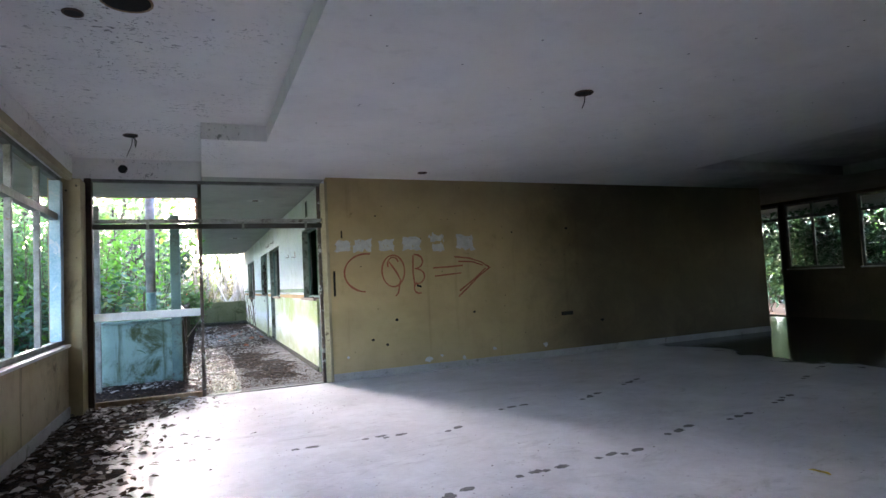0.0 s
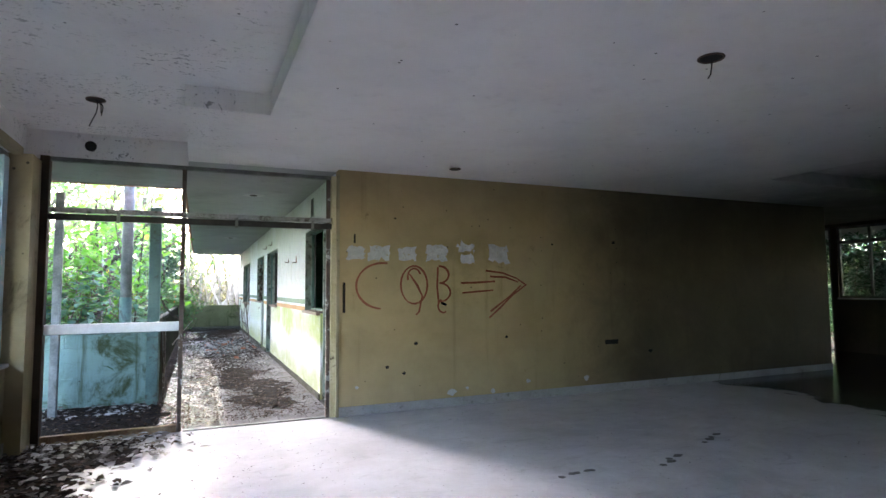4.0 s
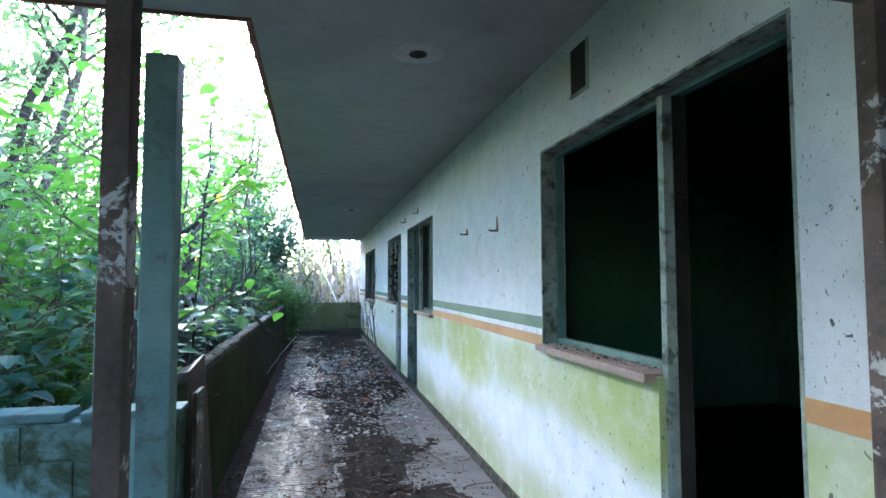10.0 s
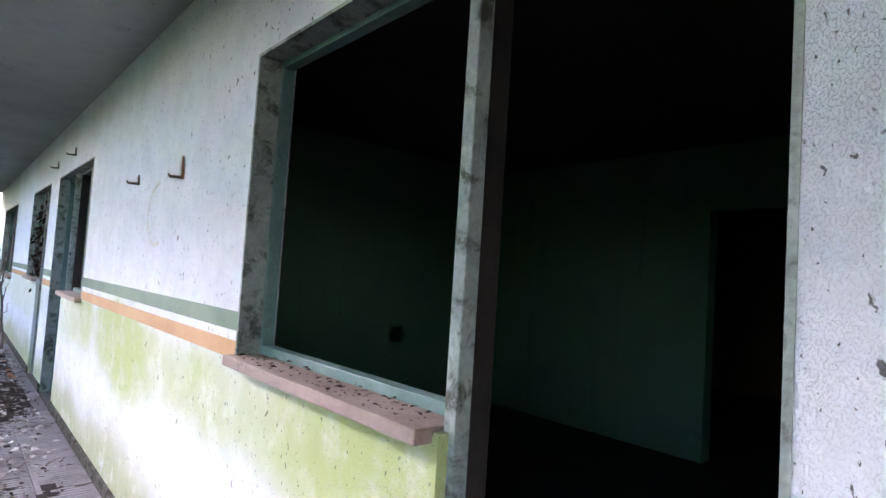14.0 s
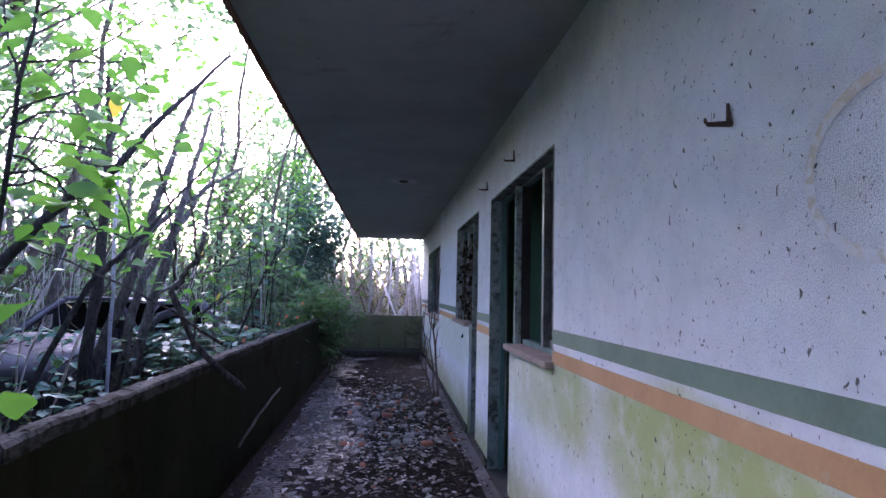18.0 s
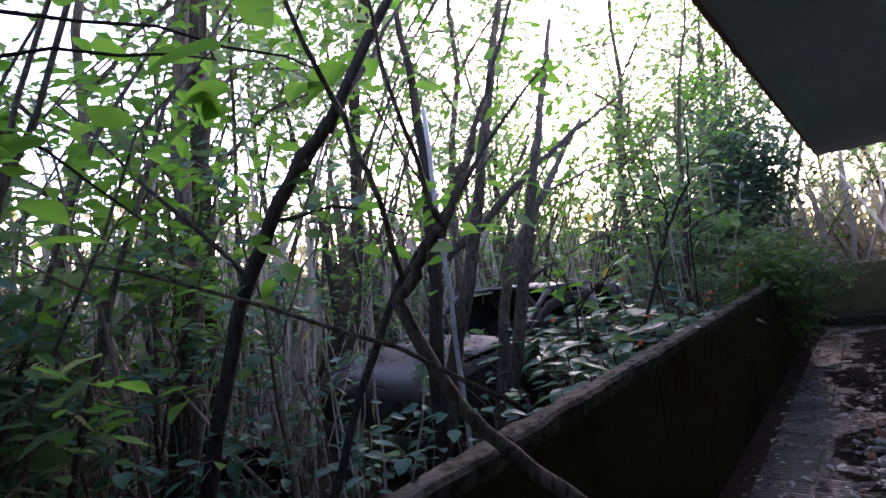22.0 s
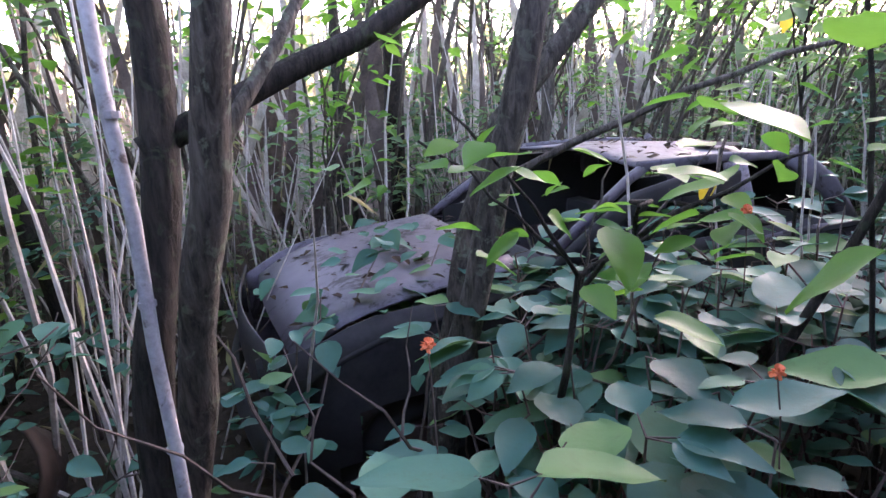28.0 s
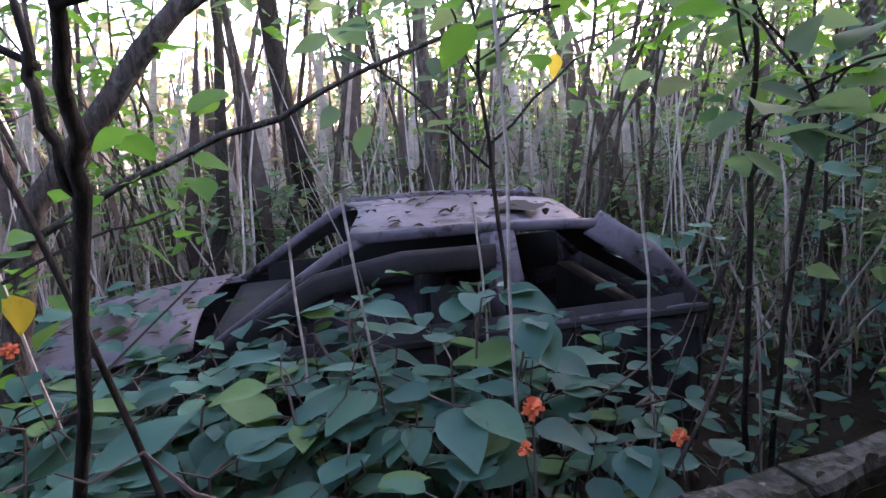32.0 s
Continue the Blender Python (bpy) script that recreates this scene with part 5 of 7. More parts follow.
spots = []
while len(spots) < 68:
    x, y = -2.2 - min(7.5, abs(rg.gauss(0, 1)) * 4.2), rg.uniform(9.5, 34)
    if free(x, y) and (x < -3.4 or y > 20.5 or y < 10.6) and not (y > 17.5 and abs(x - 1.0 + 0.36 * (y - 10)) < 1.5) and (not (-10 < x < -3.2 and 14 < y < 25) or rg.random() < 0.14) and all((x - s[0]) ** 2 + (y - s[1]) ** 2 > 0.7 for s in spots):
        spots.append((x, y, -0.2, rg.uniform(0, 360), rg.uniform(0.7, 1.25)))
for _ in range(14):
    spots.append((rg.uniform(-3.5, 9), rg.uniform(30, 45), -0.2, rg.uniform(0, 360), rg.uniform(0.7, 1.2)))
for _ in range(9):
    spots.append((rg.uniform(-15, -8.5), rg.uniform(-6, 9.5), -0.2, rg.uniform(0, 360), rg.uniform(0.7, 1.1)))
for _ in range(26):
    spots.append((rg.uniform(17.5, 26), rg.uniform(0, 26), -0.2, rg.uniform(0, 360), rg.uniform(0.7, 1.1)))
place(TREES, spots, "trees of the thicket")
# canopy leaning over the wreck and the low wall
for x, y, k, turn, size in ((-4.3, 15.2, 4, -30, 1.0), (-4.2, 18.9, 0, -25, 1.1), (-3.1, 14.3, 0, -10, 1.1), (-2.7, 21.9, 0, -60, 1.1), (-5.6, 18.2, 4, -32, 1.15), (-1.7, 21.8, 3, 100, 0.9), (-2.3, 24.9, 0, -20, 1.1), (-3.3, 27.6, 1, 40, 1.1), (-1.1, 27.0, 2, 10, 1.2), (0.2, 29.2, 3, 60, 1.1), (-2.0, 30.5, 4, -20, 1.0), (1.8, 28.6, 0, 150, 0.9)):
    o = copy_thing(TREES[k], pose(x, y, -0.2, 0, 0, turn))
    o.scale = (size, size, size)

spots = []
while len(spots) < 150:
    x, y = -0.9 - abs(rg.gauss(0, 1)) * 4.5, rg.uniform(10.2, 32)
    if free(x, y) and (x < -1.9 or y > 20 or y < 11.2) and not (14.5 < y < 25 and rg.random() < 0.5):
        spots.append((x, y, -0.22, rg.uniform(0, 360), rg.uniform(0.7, 1.3)))
for _ in range(40):
    spots.append((rg.uniform(15.6, 19), rg.uniform(2, 16), -0.2, rg.uniform(0, 360), rg.uniform(0.9, 1.4)))
for _ in range(24):
    spots.append((rg.uniform(-9, -5.2), rg.uniform(0, 9), -0.2, rg.uniform(0, 360), rg.uniform(0.7, 1.1)))
place(SAPLINGS, spots, "saplings of the undergrowth")
SHRUBS = [
    tree_kind("shrub", "dense green shrub of the thicket", 26, 1.7, (0.2, 0.3), 0.02, 14, 0.95, 620, (0.09, 0.17), "leaf", "twig", LEAF_MID, "shrub", start=0.08, up=0.55, spread=0.13),
    tree_kind("shrub", "dense blue-green shrub of the thicket", 27, 1.3, (-0.3, 0.2), 0.018, 13, 0.9, 560, (0.08, 0.16), "leaf_broad", "twig", LEAF_MID, "shrub", start=0.08, up=0.4, spread=0.12),
]
spots = []
while len(spots) < 120:
    x, y = -0.9 - abs(rg.gauss(0, 1)) * 4.6, rg.uniform(9.9, 36)
    if free(x, y) and (x < -2.6 or y > 20.2 or y < 10.6) and (x < -3.6 or not 13.6 < y < 15.6) and not (-10 < x and 14.5 < y < 25 and rg.random() < 0.8):
        spots.append((x, y, -0.24, rg.uniform(0, 360), rg.uniform(0.7, 1.35)))
for _ in range(14):
    spots.append((rg.uniform(-8, -4.2), rg.uniform(0, 8.6), -0.2, rg.uniform(0, 360), rg.uniform(0.7, 1.1)))
place(SHRUBS, spots, "shrubs of the thicket")

spots = []
while len(spots) < 120:
    x, y = -1.4 - abs(rg.gauss(0, 1)) * 5, rg.uniform(12, 36)
    if free(x, y) and (x < -2.9 or y > 20.5 or y < 13):
        spots.append((x, y, -0.22, rg.uniform(0, 360), rg.uniform(0.7, 1.2)))
for _ in range(40):
    spots.append((rg.uniform(-6, 5), rg.uniform(25.5, 34), -0.2, rg.uniform(0, 360), rg.uniform(1.0, 1.5)))
for x, y, k in ((-2.35, 15.25, 1.2), (-3.2, 15.2, 1.2), (-2.0, 20.9, 1.0), (-1.2, 21.3, 0.8), (-3.9, 19.0, 1.1), (-4.0, 17.4, 1.2), (-4.1, 16.2, 1.2), (-3.2, 20.9, 1.0), (-4.4, 18.6, 1.0), (-4.7, 19.4, 1.1), (-4.3, 20.2, 1.0), (-5.2, 20.6, 1.1), (-4.9, 21.6, 1.0), (-3.6, 21.9, 0.9), (-2.6, 22.0, 0.8), (-5.6, 19.0, 1.2), (-6.2, 20.4, 1.2), (-5.4, 17.6, 1.1)):
    spots.append((x, y, -0.22, rg.uniform(0, 360), k))
place(REEDS, spots, "dry reeds in the thicket")


# a bed of dry reeds behind the trees, and woods far off
rg = random.Random(19)
STALK = (np.array([(0, 0, 0), (0.5, 0.003, 0.01), (1, 0, -0.03), (0.5, -0.003, 0.01)]), [(0, 1, 2), (0, 2, 3)])
sp = [((rg.uniform(-17, -5.2), rg.uniform(9, 40), -0.25), rg.uniform(0, 360), -90 + rg.gauss(0, 17), rg.uniform(0, 180), rg.uniform(0.7, 2.1)) for _ in range(3800)]
tagged(new("reed_bed", leaves("reed_bed", sp, STALK, "reed")), "bed of dry straw-coloured reeds behind the trees", "dry reeds", "", "stuff")
sp = [((rg.uniform(-16, -5.5), rg.uniform(9, 40), rg.uniform(0.1, 2.2)), rg.uniform(0, 360), rg.uniform(-80, 60), rg.uniform(-40, 40), rg.uniform(0.15, 0.4)) for _ in range(3500)]
tagged(new("reed_blades", leaves("reed_blades", sp, LEAF_REED, "dry_leaf")), "dry blades among the reeds", "dry reeds", "", "stuff")
rg = random.Random(18)
THIN = (np.array([(0, 0, 0), (0.4, 0.0022, 0.02), (1, 0, -0.05), (0.4, -0.0022, 0.02)]), [(0, 1, 2), (0, 2, 3)])
for name, mat, n, xs, ys in (("twig_thicket", "twig", 650, (-13, -4.6), (12, 36)), ("cane_thicket", "reed", 700, (-13, -4.8), (12, 36)), ("end_canes", "reed", 420, (-3, 5), (25.4, 33))):
    sp = [((rg.uniform(*xs), rg.uniform(*ys), -0.2), rg.uniform(0, 360), -90 + rg.gauss(0, 24), rg.uniform(0, 180), rg.uniform(1.6, 4.2)) for _ in range(n)]
    tagged(new(name, leaves(name, sp, THIN, mat)), "tangle of thin leaning bare stems in the thicket", "thicket", "", "stuff")
rg = random.Random(17)
for name, mat, n, xs, ys in (("far_woods", "leaf_light", 7000, (-40, -21), (-12, 60)), ("far_woods_pale", "dry_leaf", 5500, (-24, -14), (5, 50)), ("far_woods_north", "leaf", 5000, (-20, 20), (36, 56)), ("far_woods_east", "leaf_dark", 4500, (18.5, 28), (-8, 30))):
    sp = [((rg.uniform(*xs), rg.uniform(*ys), abs(rg.gauss(0, 1)) * 2.6 - 0.2), rg.uniform(0, 360), rg.gauss(10, 30), rg.gauss(0, 30), rg.uniform(0.35, 0.8)) for _ in range(n)]
    tagged(new(name, leaves(name, sp, LEAF_FAR, mat)), "dense far foliage closing the thicket", "woods", "", "stuff")


rg = random.Random(23)
sp = []
for _ in range(1300):
    cx, cy, cz = rg.uniform(-11, -3.9), rg.uniform(12, 29), 0.1 + abs(rg.gauss(0, 0.9))
    for _ in range(9):
        sp.append(((cx + rg.gauss(0, 0.22), cy + rg.gauss(0, 0.22), cz + rg.gauss(0, 0.035)), rg.uniform(0, 360), rg.gauss(6, 9), rg.gauss(0, 10), rg.uniform(0.09, 0.17)))
tagged(new("spray_foliage", leaves("spray_foliage", sp, LEAF_MID, "leaf")), "level sprays of green leaves through the thicket", "undergrowth", "", "stuff")


def arching_clump(seed, n, h, lean):
    """Several thin stems from one foot, arching over to one side, with level leaf sprays."""
    rg = random.Random(seed)
    t = thing("arching_shrub", "clump of thin arching stems with sparse level leaves", "shrub")
    spots = []
    for _ in range(n):
        a = rg.gauss(0, 0.35)
        reach, up = lean * rg.uniform(0.6, 1.25), h * rg.uniform(0.7, 1.15)
        foot = Vector((rg.gauss(0, 0.16), rg.gauss(0, 0.16), -0.1))
        tip = foot + Vector((reach * math.cos(a), reach * math.sin(a), up))
        pts = bend(foot, tip, (-0.12 * reach, 0, 0.14 * up), rg, 9, 0.035)
        r0 = rg.uniform(0.011, 0.026)
        bm = bmesh.new()
        tube(bm, pts, [r0 * (1 - 0.8 * k / 9) for k in range(10)], 6)
        part("stem", bm, "bark", t, smooth=True)
        for k in (4, 5, 6, 7, 8, 9):
            side = pts[k] + Vector((rg.uniform(-0.5, 0.5), rg.uniform(-0.5, 0.5), rg.uniform(0, 0.3)))
            for _ in range(6):
                p = pts[k].lerp(side, rg.random()) + Vector((rg.gauss(0, 0.1), rg.gauss(0, 0.1), rg.gauss(0, 0.03)))
                spots.append((tuple(p), rg.uniform(0, 360), rg.gauss(8, 9), rg.gauss(0, 12), rg.uniform(0.08, 0.14)))
    part("foliage", leaves("foliage", spots, LEAF_MID, "leaf_light"), None, t)
    return t


ARCHES = [arching_clump(101, 6, 3.3, 1.9), arching_clump(102, 7, 2.7, 1.5), arching_clump(103, 5, 4.0, 2.3)]
place(ARCHES, [(-2.6, 13.3, -0.2, 20, 1.0), (-3.2, 14.4, -0.2, -15, 1.0), (-3.9, 13.0, -0.2, 30, 1.0), (-4.6, 14.9, -0.2, 5, 1.05), (-4.4, 17.0, -0.2, -10, 1.0), (-4.9, 19.3, -0.2, 15, 1.0), (-2.9, 20.9, -0.2, 30, 0.9), (-1.9, 21.9, -0.2, 60, 0.8), (-5.6, 16.2, -0.2, -5, 1.1), (-3.8, 21.3, -0.2, -20, 1.0), (-5.8, 13.6, -0.2, 10, 1.1), (-0.6, 26.0, -0.2, 10, 0.9), (0.6, 26.6, -0.2, 160, 0.9), (1.7, 26.2, -0.2, 60, 0.8), (2.4, 27.4, -0.2, 190, 1.0), (-1.6, 27.2, -0.2, -20, 1.0), (-2.6, 24.6, -0.2, 20, 1.0), (-4.6, 16.0, -0.2, -10, 1.45), (-5.2, 18.0, -0.2, 10, 1.6), (-4.4, 20.6, -0.2, 0, 1.5), (-3.4, 22.6, -0.2, -15, 1.4), (-5.8, 22.4, -0.2, 12, 1.6), (-4.6, 24.8, -0.2, 5, 1.6), (-6.6, 20.0, -0.2, -8, 1.7), (-2.6, 26.4, -0.2, 15, 1.4), (-6.2, 26.0, -0.2, -10, 1.7), (-3.8, 28.4, -0.2, 10, 1.6), (-0.2, 28.6, -0.2, 40, 1.3)], "arching shrubs of the thicket")


rg = random.Random(37)
sp = []
while len(sp) < 4200:
    cx, cy, cz = rg.uniform(-9, -0.9), rg.uniform(15.5, 31), rg.uniform(2.1, 5.6)
    if abs(cx - 1.0 + 0.36 * (cy - 10)) < 1.3 and rg.random() < 0.6 or (cx > -1.8 and cy < 19):
        continue
    for _ in range(11):
        sp.append(((cx + rg.gauss(0, 0.28), cy + rg.gauss(0, 0.28), cz + rg.gauss(0, 0.06)), rg.uniform(0, 360), rg.gauss(8, 14), rg.gauss(0, 16), rg.uniform(0.09, 0.16)))
tagged(new("canopy_foliage", leaves("canopy_foliage", sp, LEAF_MID, "leaf")), "sparse green leaf sprays of the canopy", "foliage", "", "stuff")


def overhang(seed, y, z, reach):
    """Thin stems leaning on the low wall, with level leaf sprays."""
    rg = random.Random(seed)
    t = thing("overhanging_shrub", "thin shrub spreading level green sprays over the low wall", "shrub", "shrubs over the low wall")
    spots = []
    for _ in range(4):
        foot = Vector((rg.uniform(-1.0, -0.45), y + rg.gauss(0, 0.2), -0.2))
        tip = Vector((reach + rg.gauss(0, 0.12), y + rg.gauss(0, 0.4), z + rg.gauss(0, 0.08)))
        pts = bend(foot, tip, (-0.1, 0, 0.3), rg, 8, 0.03)
        bm = bmesh.new()
        tube(bm, pts, [0.009 - 0.0008 * k for k in range(9)], 5)
        part("stem", bm, "twig", t)
        for k in (4, 5, 6, 7, 8):
            for _ in range(9):
                p = pts[k] + Vector((rg.gauss(0, 0.13), rg.gauss(0, 0.16), rg.gauss(0.02, 0.04)))
                if p.z > 0.98 or p.x < -0.26 or p.x > -0.04:
                    spots.append((tuple(p), rg.uniform(0, 360), rg.gauss(8, 10), rg.gauss(0, 12), rg.uniform(0.07, 0.13)))
    part("foliage", leaves("foliage", spots, LEAF_NEAR, "leaf_light" if seed % 3 else "leaf"), None, t)


for k, (y, z, reach) in enumerate(((19.7, 1.18, 0.05), (20.2, 1.1, 0.1), (20.8, 1.15, 0.12), (21.4, 1.1, 0.15), (20.0, 1.45, -0.3), (21.0, 1.5, -0.3), (22.0, 1.4, -0.2))):
    overhang(140 + k, y, z, reach)


# ---- trees beside the corridor ----
def near_tree(name, label, pieces, leaf_n, seed, leaf="leaf_light", size=(0.1, 0.16), bark="bark_dark", shape=None):
    """Trunk and limbs as bowed tubes: start, end, bow, thick and thin radius."""
    rg = random.Random(seed)
    t = thing(name, label, "tree")
    spots = []
    a, b, sag, r0, r1 = pieces[0]
    run = bend(a, b, sag, rg, 9, 0.012)
    radii = [r0 + (r1 - r0) * j / 9 for j in range(10)]
    if (Vector(pieces[1][0]) - Vector(b)).length < 0.06:
        run += bend(b, pieces[1][1], pieces[1][2], rg, 9, 0.012)[1:]
        radii += [r1 + (pieces[1][4] - r1) * j / 9 for j in range(1, 10)]
        pieces = (pieces[0],) + tuple(pieces[2:])
    bm = bmesh.new()
    tube(bm, run, [r * rg.uniform(0.93, 1.08) for r in radii], 10)
    part("trunk", bm, bark, t, smooth=True)
    for p0 in run[11:] if leaf_n else ():
        for _ in range(leaf_n // 3):
            p = p0 + Vector((rg.gauss(0, 0.14), rg.gauss(0, 0.14), rg.gauss(0, 0.1)))
            if p.x < -0.3 or (p.z > 1.2 and p.x < -0.2) or p.z > 2.9:
                spots.append((tuple(p), rg.uniform(0, 360), rg.gauss(12, 14), rg.gauss(0, 18), rg.uniform(*size)))
    for k, (a, b, sag, r0, r1) in enumerate(pieces):
        if k == 0:
            continue
        bm = bmesh.new()
        if k:
            a = Vector(a) - (Vector(b) - Vector(a)).normalized() * r0 * 1.5
        pts = bend(a, b, sag, rg, 7, 0.012)
        tube(bm, pts, [r0 + (r1 - r0) * j / 7 for j in range(8)], 9 if r0 > 0.02 else 6)
        part("trunk" if k == 0 else "limb", bm, bark, t, smooth=True)
        if k and leaf_n:
            for _ in range(leaf_n):
                p = rg.choice(pts[3:]) + Vector((rg.gauss(0, 0.12), rg.gauss(0, 0.12), rg.gauss(0, 0.08)))
                if p.x < -0.3 or (p.z > 1.2 and p.x < -0.2) or p.z > 2.9:
                    spots.append((tuple(p), rg.uniform(0, 360), rg.gauss(12, 14), rg.gauss(0, 18), rg.uniform(*size)))
    if spots:
        part("crown", leaves("crown", spots, shape or LEAF_NEAR, leaf), None, t)
    return t


near_tree("tree", "crooked grey tree rooted in the low wall's gap", (
    ((0.06, 13.87, 0.77), (-0.35, 13.66, 1.39), (-0.04, -0.03, -0.04), 0.022, 0.019), ((-0.35, 13.66, 1.37), (-0.24, 13.77, 1.6), (0, 0, 0), 0.018, 0.015), ((-0.24, 13.77, 1.58), (-0.33, 14.29, 2.12), (0, 0, -0.02), 0.016, 0.01), ((-0.33, 14.29, 2.12), (-0.48, 15.09, 3.07), (0, 0, 0), 0.012, 0.006),
    ((-0.34, 13.68, 1.47), (-0.36, 13.51, 1.97), (0.02, 0, 0), 0.01, 0.008), ((-0.36, 13.51, 1.97), (-0.48, 13.19, 2.97), (0, 0, 0), 0.008, 0.004), ((-0.24, 13.77, 1.59), (-0.3, 13.64, 2.27), (0, -0.05, 0), 0.009, 0.005), ((-0.08, 13.79, 1.07), (-0.78, 12.99, 1.59), (0, 0, 0.05), 0.009, 0.004),
), 1, 41, bark="bark")
near_tree("tree", "dark curved trunk leaning towards the house", (
    ((-1.98, 13.78, -0.2), (-1.6, 13.95, 1.4), (-0.05, 0, 0), 0.042, 0.035), ((-1.6, 13.95, 1.4), (-0.95, 14.05, 2.15), (-0.03, 0, 0.05), 0.034, 0.027), ((-0.95, 14.05, 2.13), (-0.3, 14.45, 3.2), (0, 0, 0.04), 0.026, 0.012), ((-1.3, 14.0, 1.78), (-0.95, 14.5, 1.75), (0, 0, 0.05), 0.01, 0.005), ((-1.1, 14.03, 2.0), (-1.2, 15.0, 3.1), (0, 0, 0), 0.02, 0.008), ((-1.5, 13.96, 1.55), (-2.2, 13.5, 2.5), (0, 0, 0), 0.014, 0.006),
), 5, 42)
near_tree("tree", "thin dark tree arching over the car's bonnet", (
    ((-1.72, 14.25, -0.2), (-1.4, 14.83, 1.42), (-0.04, -0.04, 0), 0.027, 0.022), ((-1.4, 14.83, 1.42), (-1.05, 15.07, 1.92), (0, 0, 0), 0.021, 0.016), ((-1.05, 15.07, 1.92), (-0.7, 15.75, 2.75), (0, 0, 0.03), 0.016, 0.007), ((-1.3, 14.9, 1.55), (-1.2, 15.75, 2.25), (0, 0, 0.02), 0.011, 0.005), ((-1.15, 15.0, 1.78), (-1.25, 14.6, 2.5), (0, 0, 0), 0.009, 0.004),
), 6, 43)
near_tree("tree", "dark forked trunk beside the car's front", (
    ((-1.69, 15.36, -0.2), (-1.69, 15.58, 1.58), (0, -0.03, 0), 0.056, 0.05), ((-1.69, 15.58, 1.55), (-1.69, 15.5, 3.4), (0, 0.05, 0), 0.046, 0.02), ((-1.69, 15.58, 1.53), (-1.62, 17.0, 2.28), (0, 0, -0.04), 0.038, 0.03), ((-1.62, 17.0, 2.28), (-1.3, 18.9, 3.25), (0, 0, 0.03), 0.03, 0.014),
), 6, 44, size=(0.09, 0.15))
near_tree("tree", "straight grey-brown trunk beside the car's front", (
    ((-1.8, 15.4, -0.2), (-1.42, 15.66, 1.6), (-0.03, 0.0, 0), 0.058, 0.046), ((-1.42, 15.66, 1.6), (-1.0, 15.8, 3.4), (0, 0, 0), 0.046, 0.02), ((-1.46, 15.64, 1.45), (-1.9, 16.5, 2.6), (0, 0, 0), 0.022, 0.01),
), 8, 45, bark="bark")
near_tree("tree", "leaning trunk growing against the car", (
    ((-1.86, 16.36, -0.2), (-1.5, 16.68, 1.8), (0, 0.0, 0), 0.062, 0.05), ((-1.5, 16.68, 1.8), (-1.25, 17.1, 3.6), (0, 0, 0), 0.05, 0.02), ((-1.66, 16.6, 1.28), (-1.0, 17.6, 1.72), (0, 0, 0.05), 0.016, 0.009), ((-1.0, 17.6, 1.72), (-0.8, 18.3, 1.95), (0, 0, 0.03), 0.009, 0.004),
), 7, 46, bark="bark")
near_tree("tree", "pale slanting trunk beside the car's bonnet", (
    ((-1.93, 16.48, -0.2), (-1.8, 16.78, 1.5), (0, -0.08, 0.0), 0.05, 0.046), ((-1.8, 16.78, 1.5), (-1.5, 18.1, 2.9), (0, 0, 0.02), 0.046, 0.022), ((-1.68, 17.35, 2.1), (-1.0, 18.4, 2.5), (0, 0, 0.04), 0.014, 0.006), ((-1.6, 17.7, 2.45), (-2.2, 18.7, 3.0), (0, 0, 0.04), 0.014, 0.006),
), 8, 47, bark="bark")
near_tree("sapling", "dark crooked bare sapling forked before the car", (
    ((-1.2, 16.65, -0.2), (-0.56, 17.23, 1.6), (0.02, 0.03, -0.06), 0.017, 0.014), ((-0.56, 17.23, 1.6), (-0.35, 17.3, 1.95), (0, 0, 0.02), 0.014, 0.01), ((-0.35, 17.3, 1.95), (-0.33, 17.36, 2.6), (0, 0, 0), 0.009, 0.004), ((-0.56, 17.23, 1.6), (-0.53, 17.2, 1.82), (0, -0.02, 0), 0.011, 0.009), ((-0.53, 17.2, 1.82), (-0.62, 17.06, 2.5), (0, 0, 0), 0.007, 0.003), ((-0.54, 17.2, 1.8), (-0.8, 16.72, 1.92), (0, 0, 0.04), 0.007, 0.003), ((-0.4, 17.28, 1.86), (-0.55, 17.75, 2.0), (0, 0, 0.03), 0.006, 0.003),
), 0, 48)
near_tree("sapling", "thin brown leaning stem over the broad leaves", (
    ((-0.62, 17.45, -0.2), (-0.7, 17.05, 1.75), (0, 0.03, 0), 0.009, 0.006), ((-0.7, 17.05, 1.75), (-0.72, 16.95, 2.3), (0, 0, 0), 0.006, 0.003),
), 0, 49)
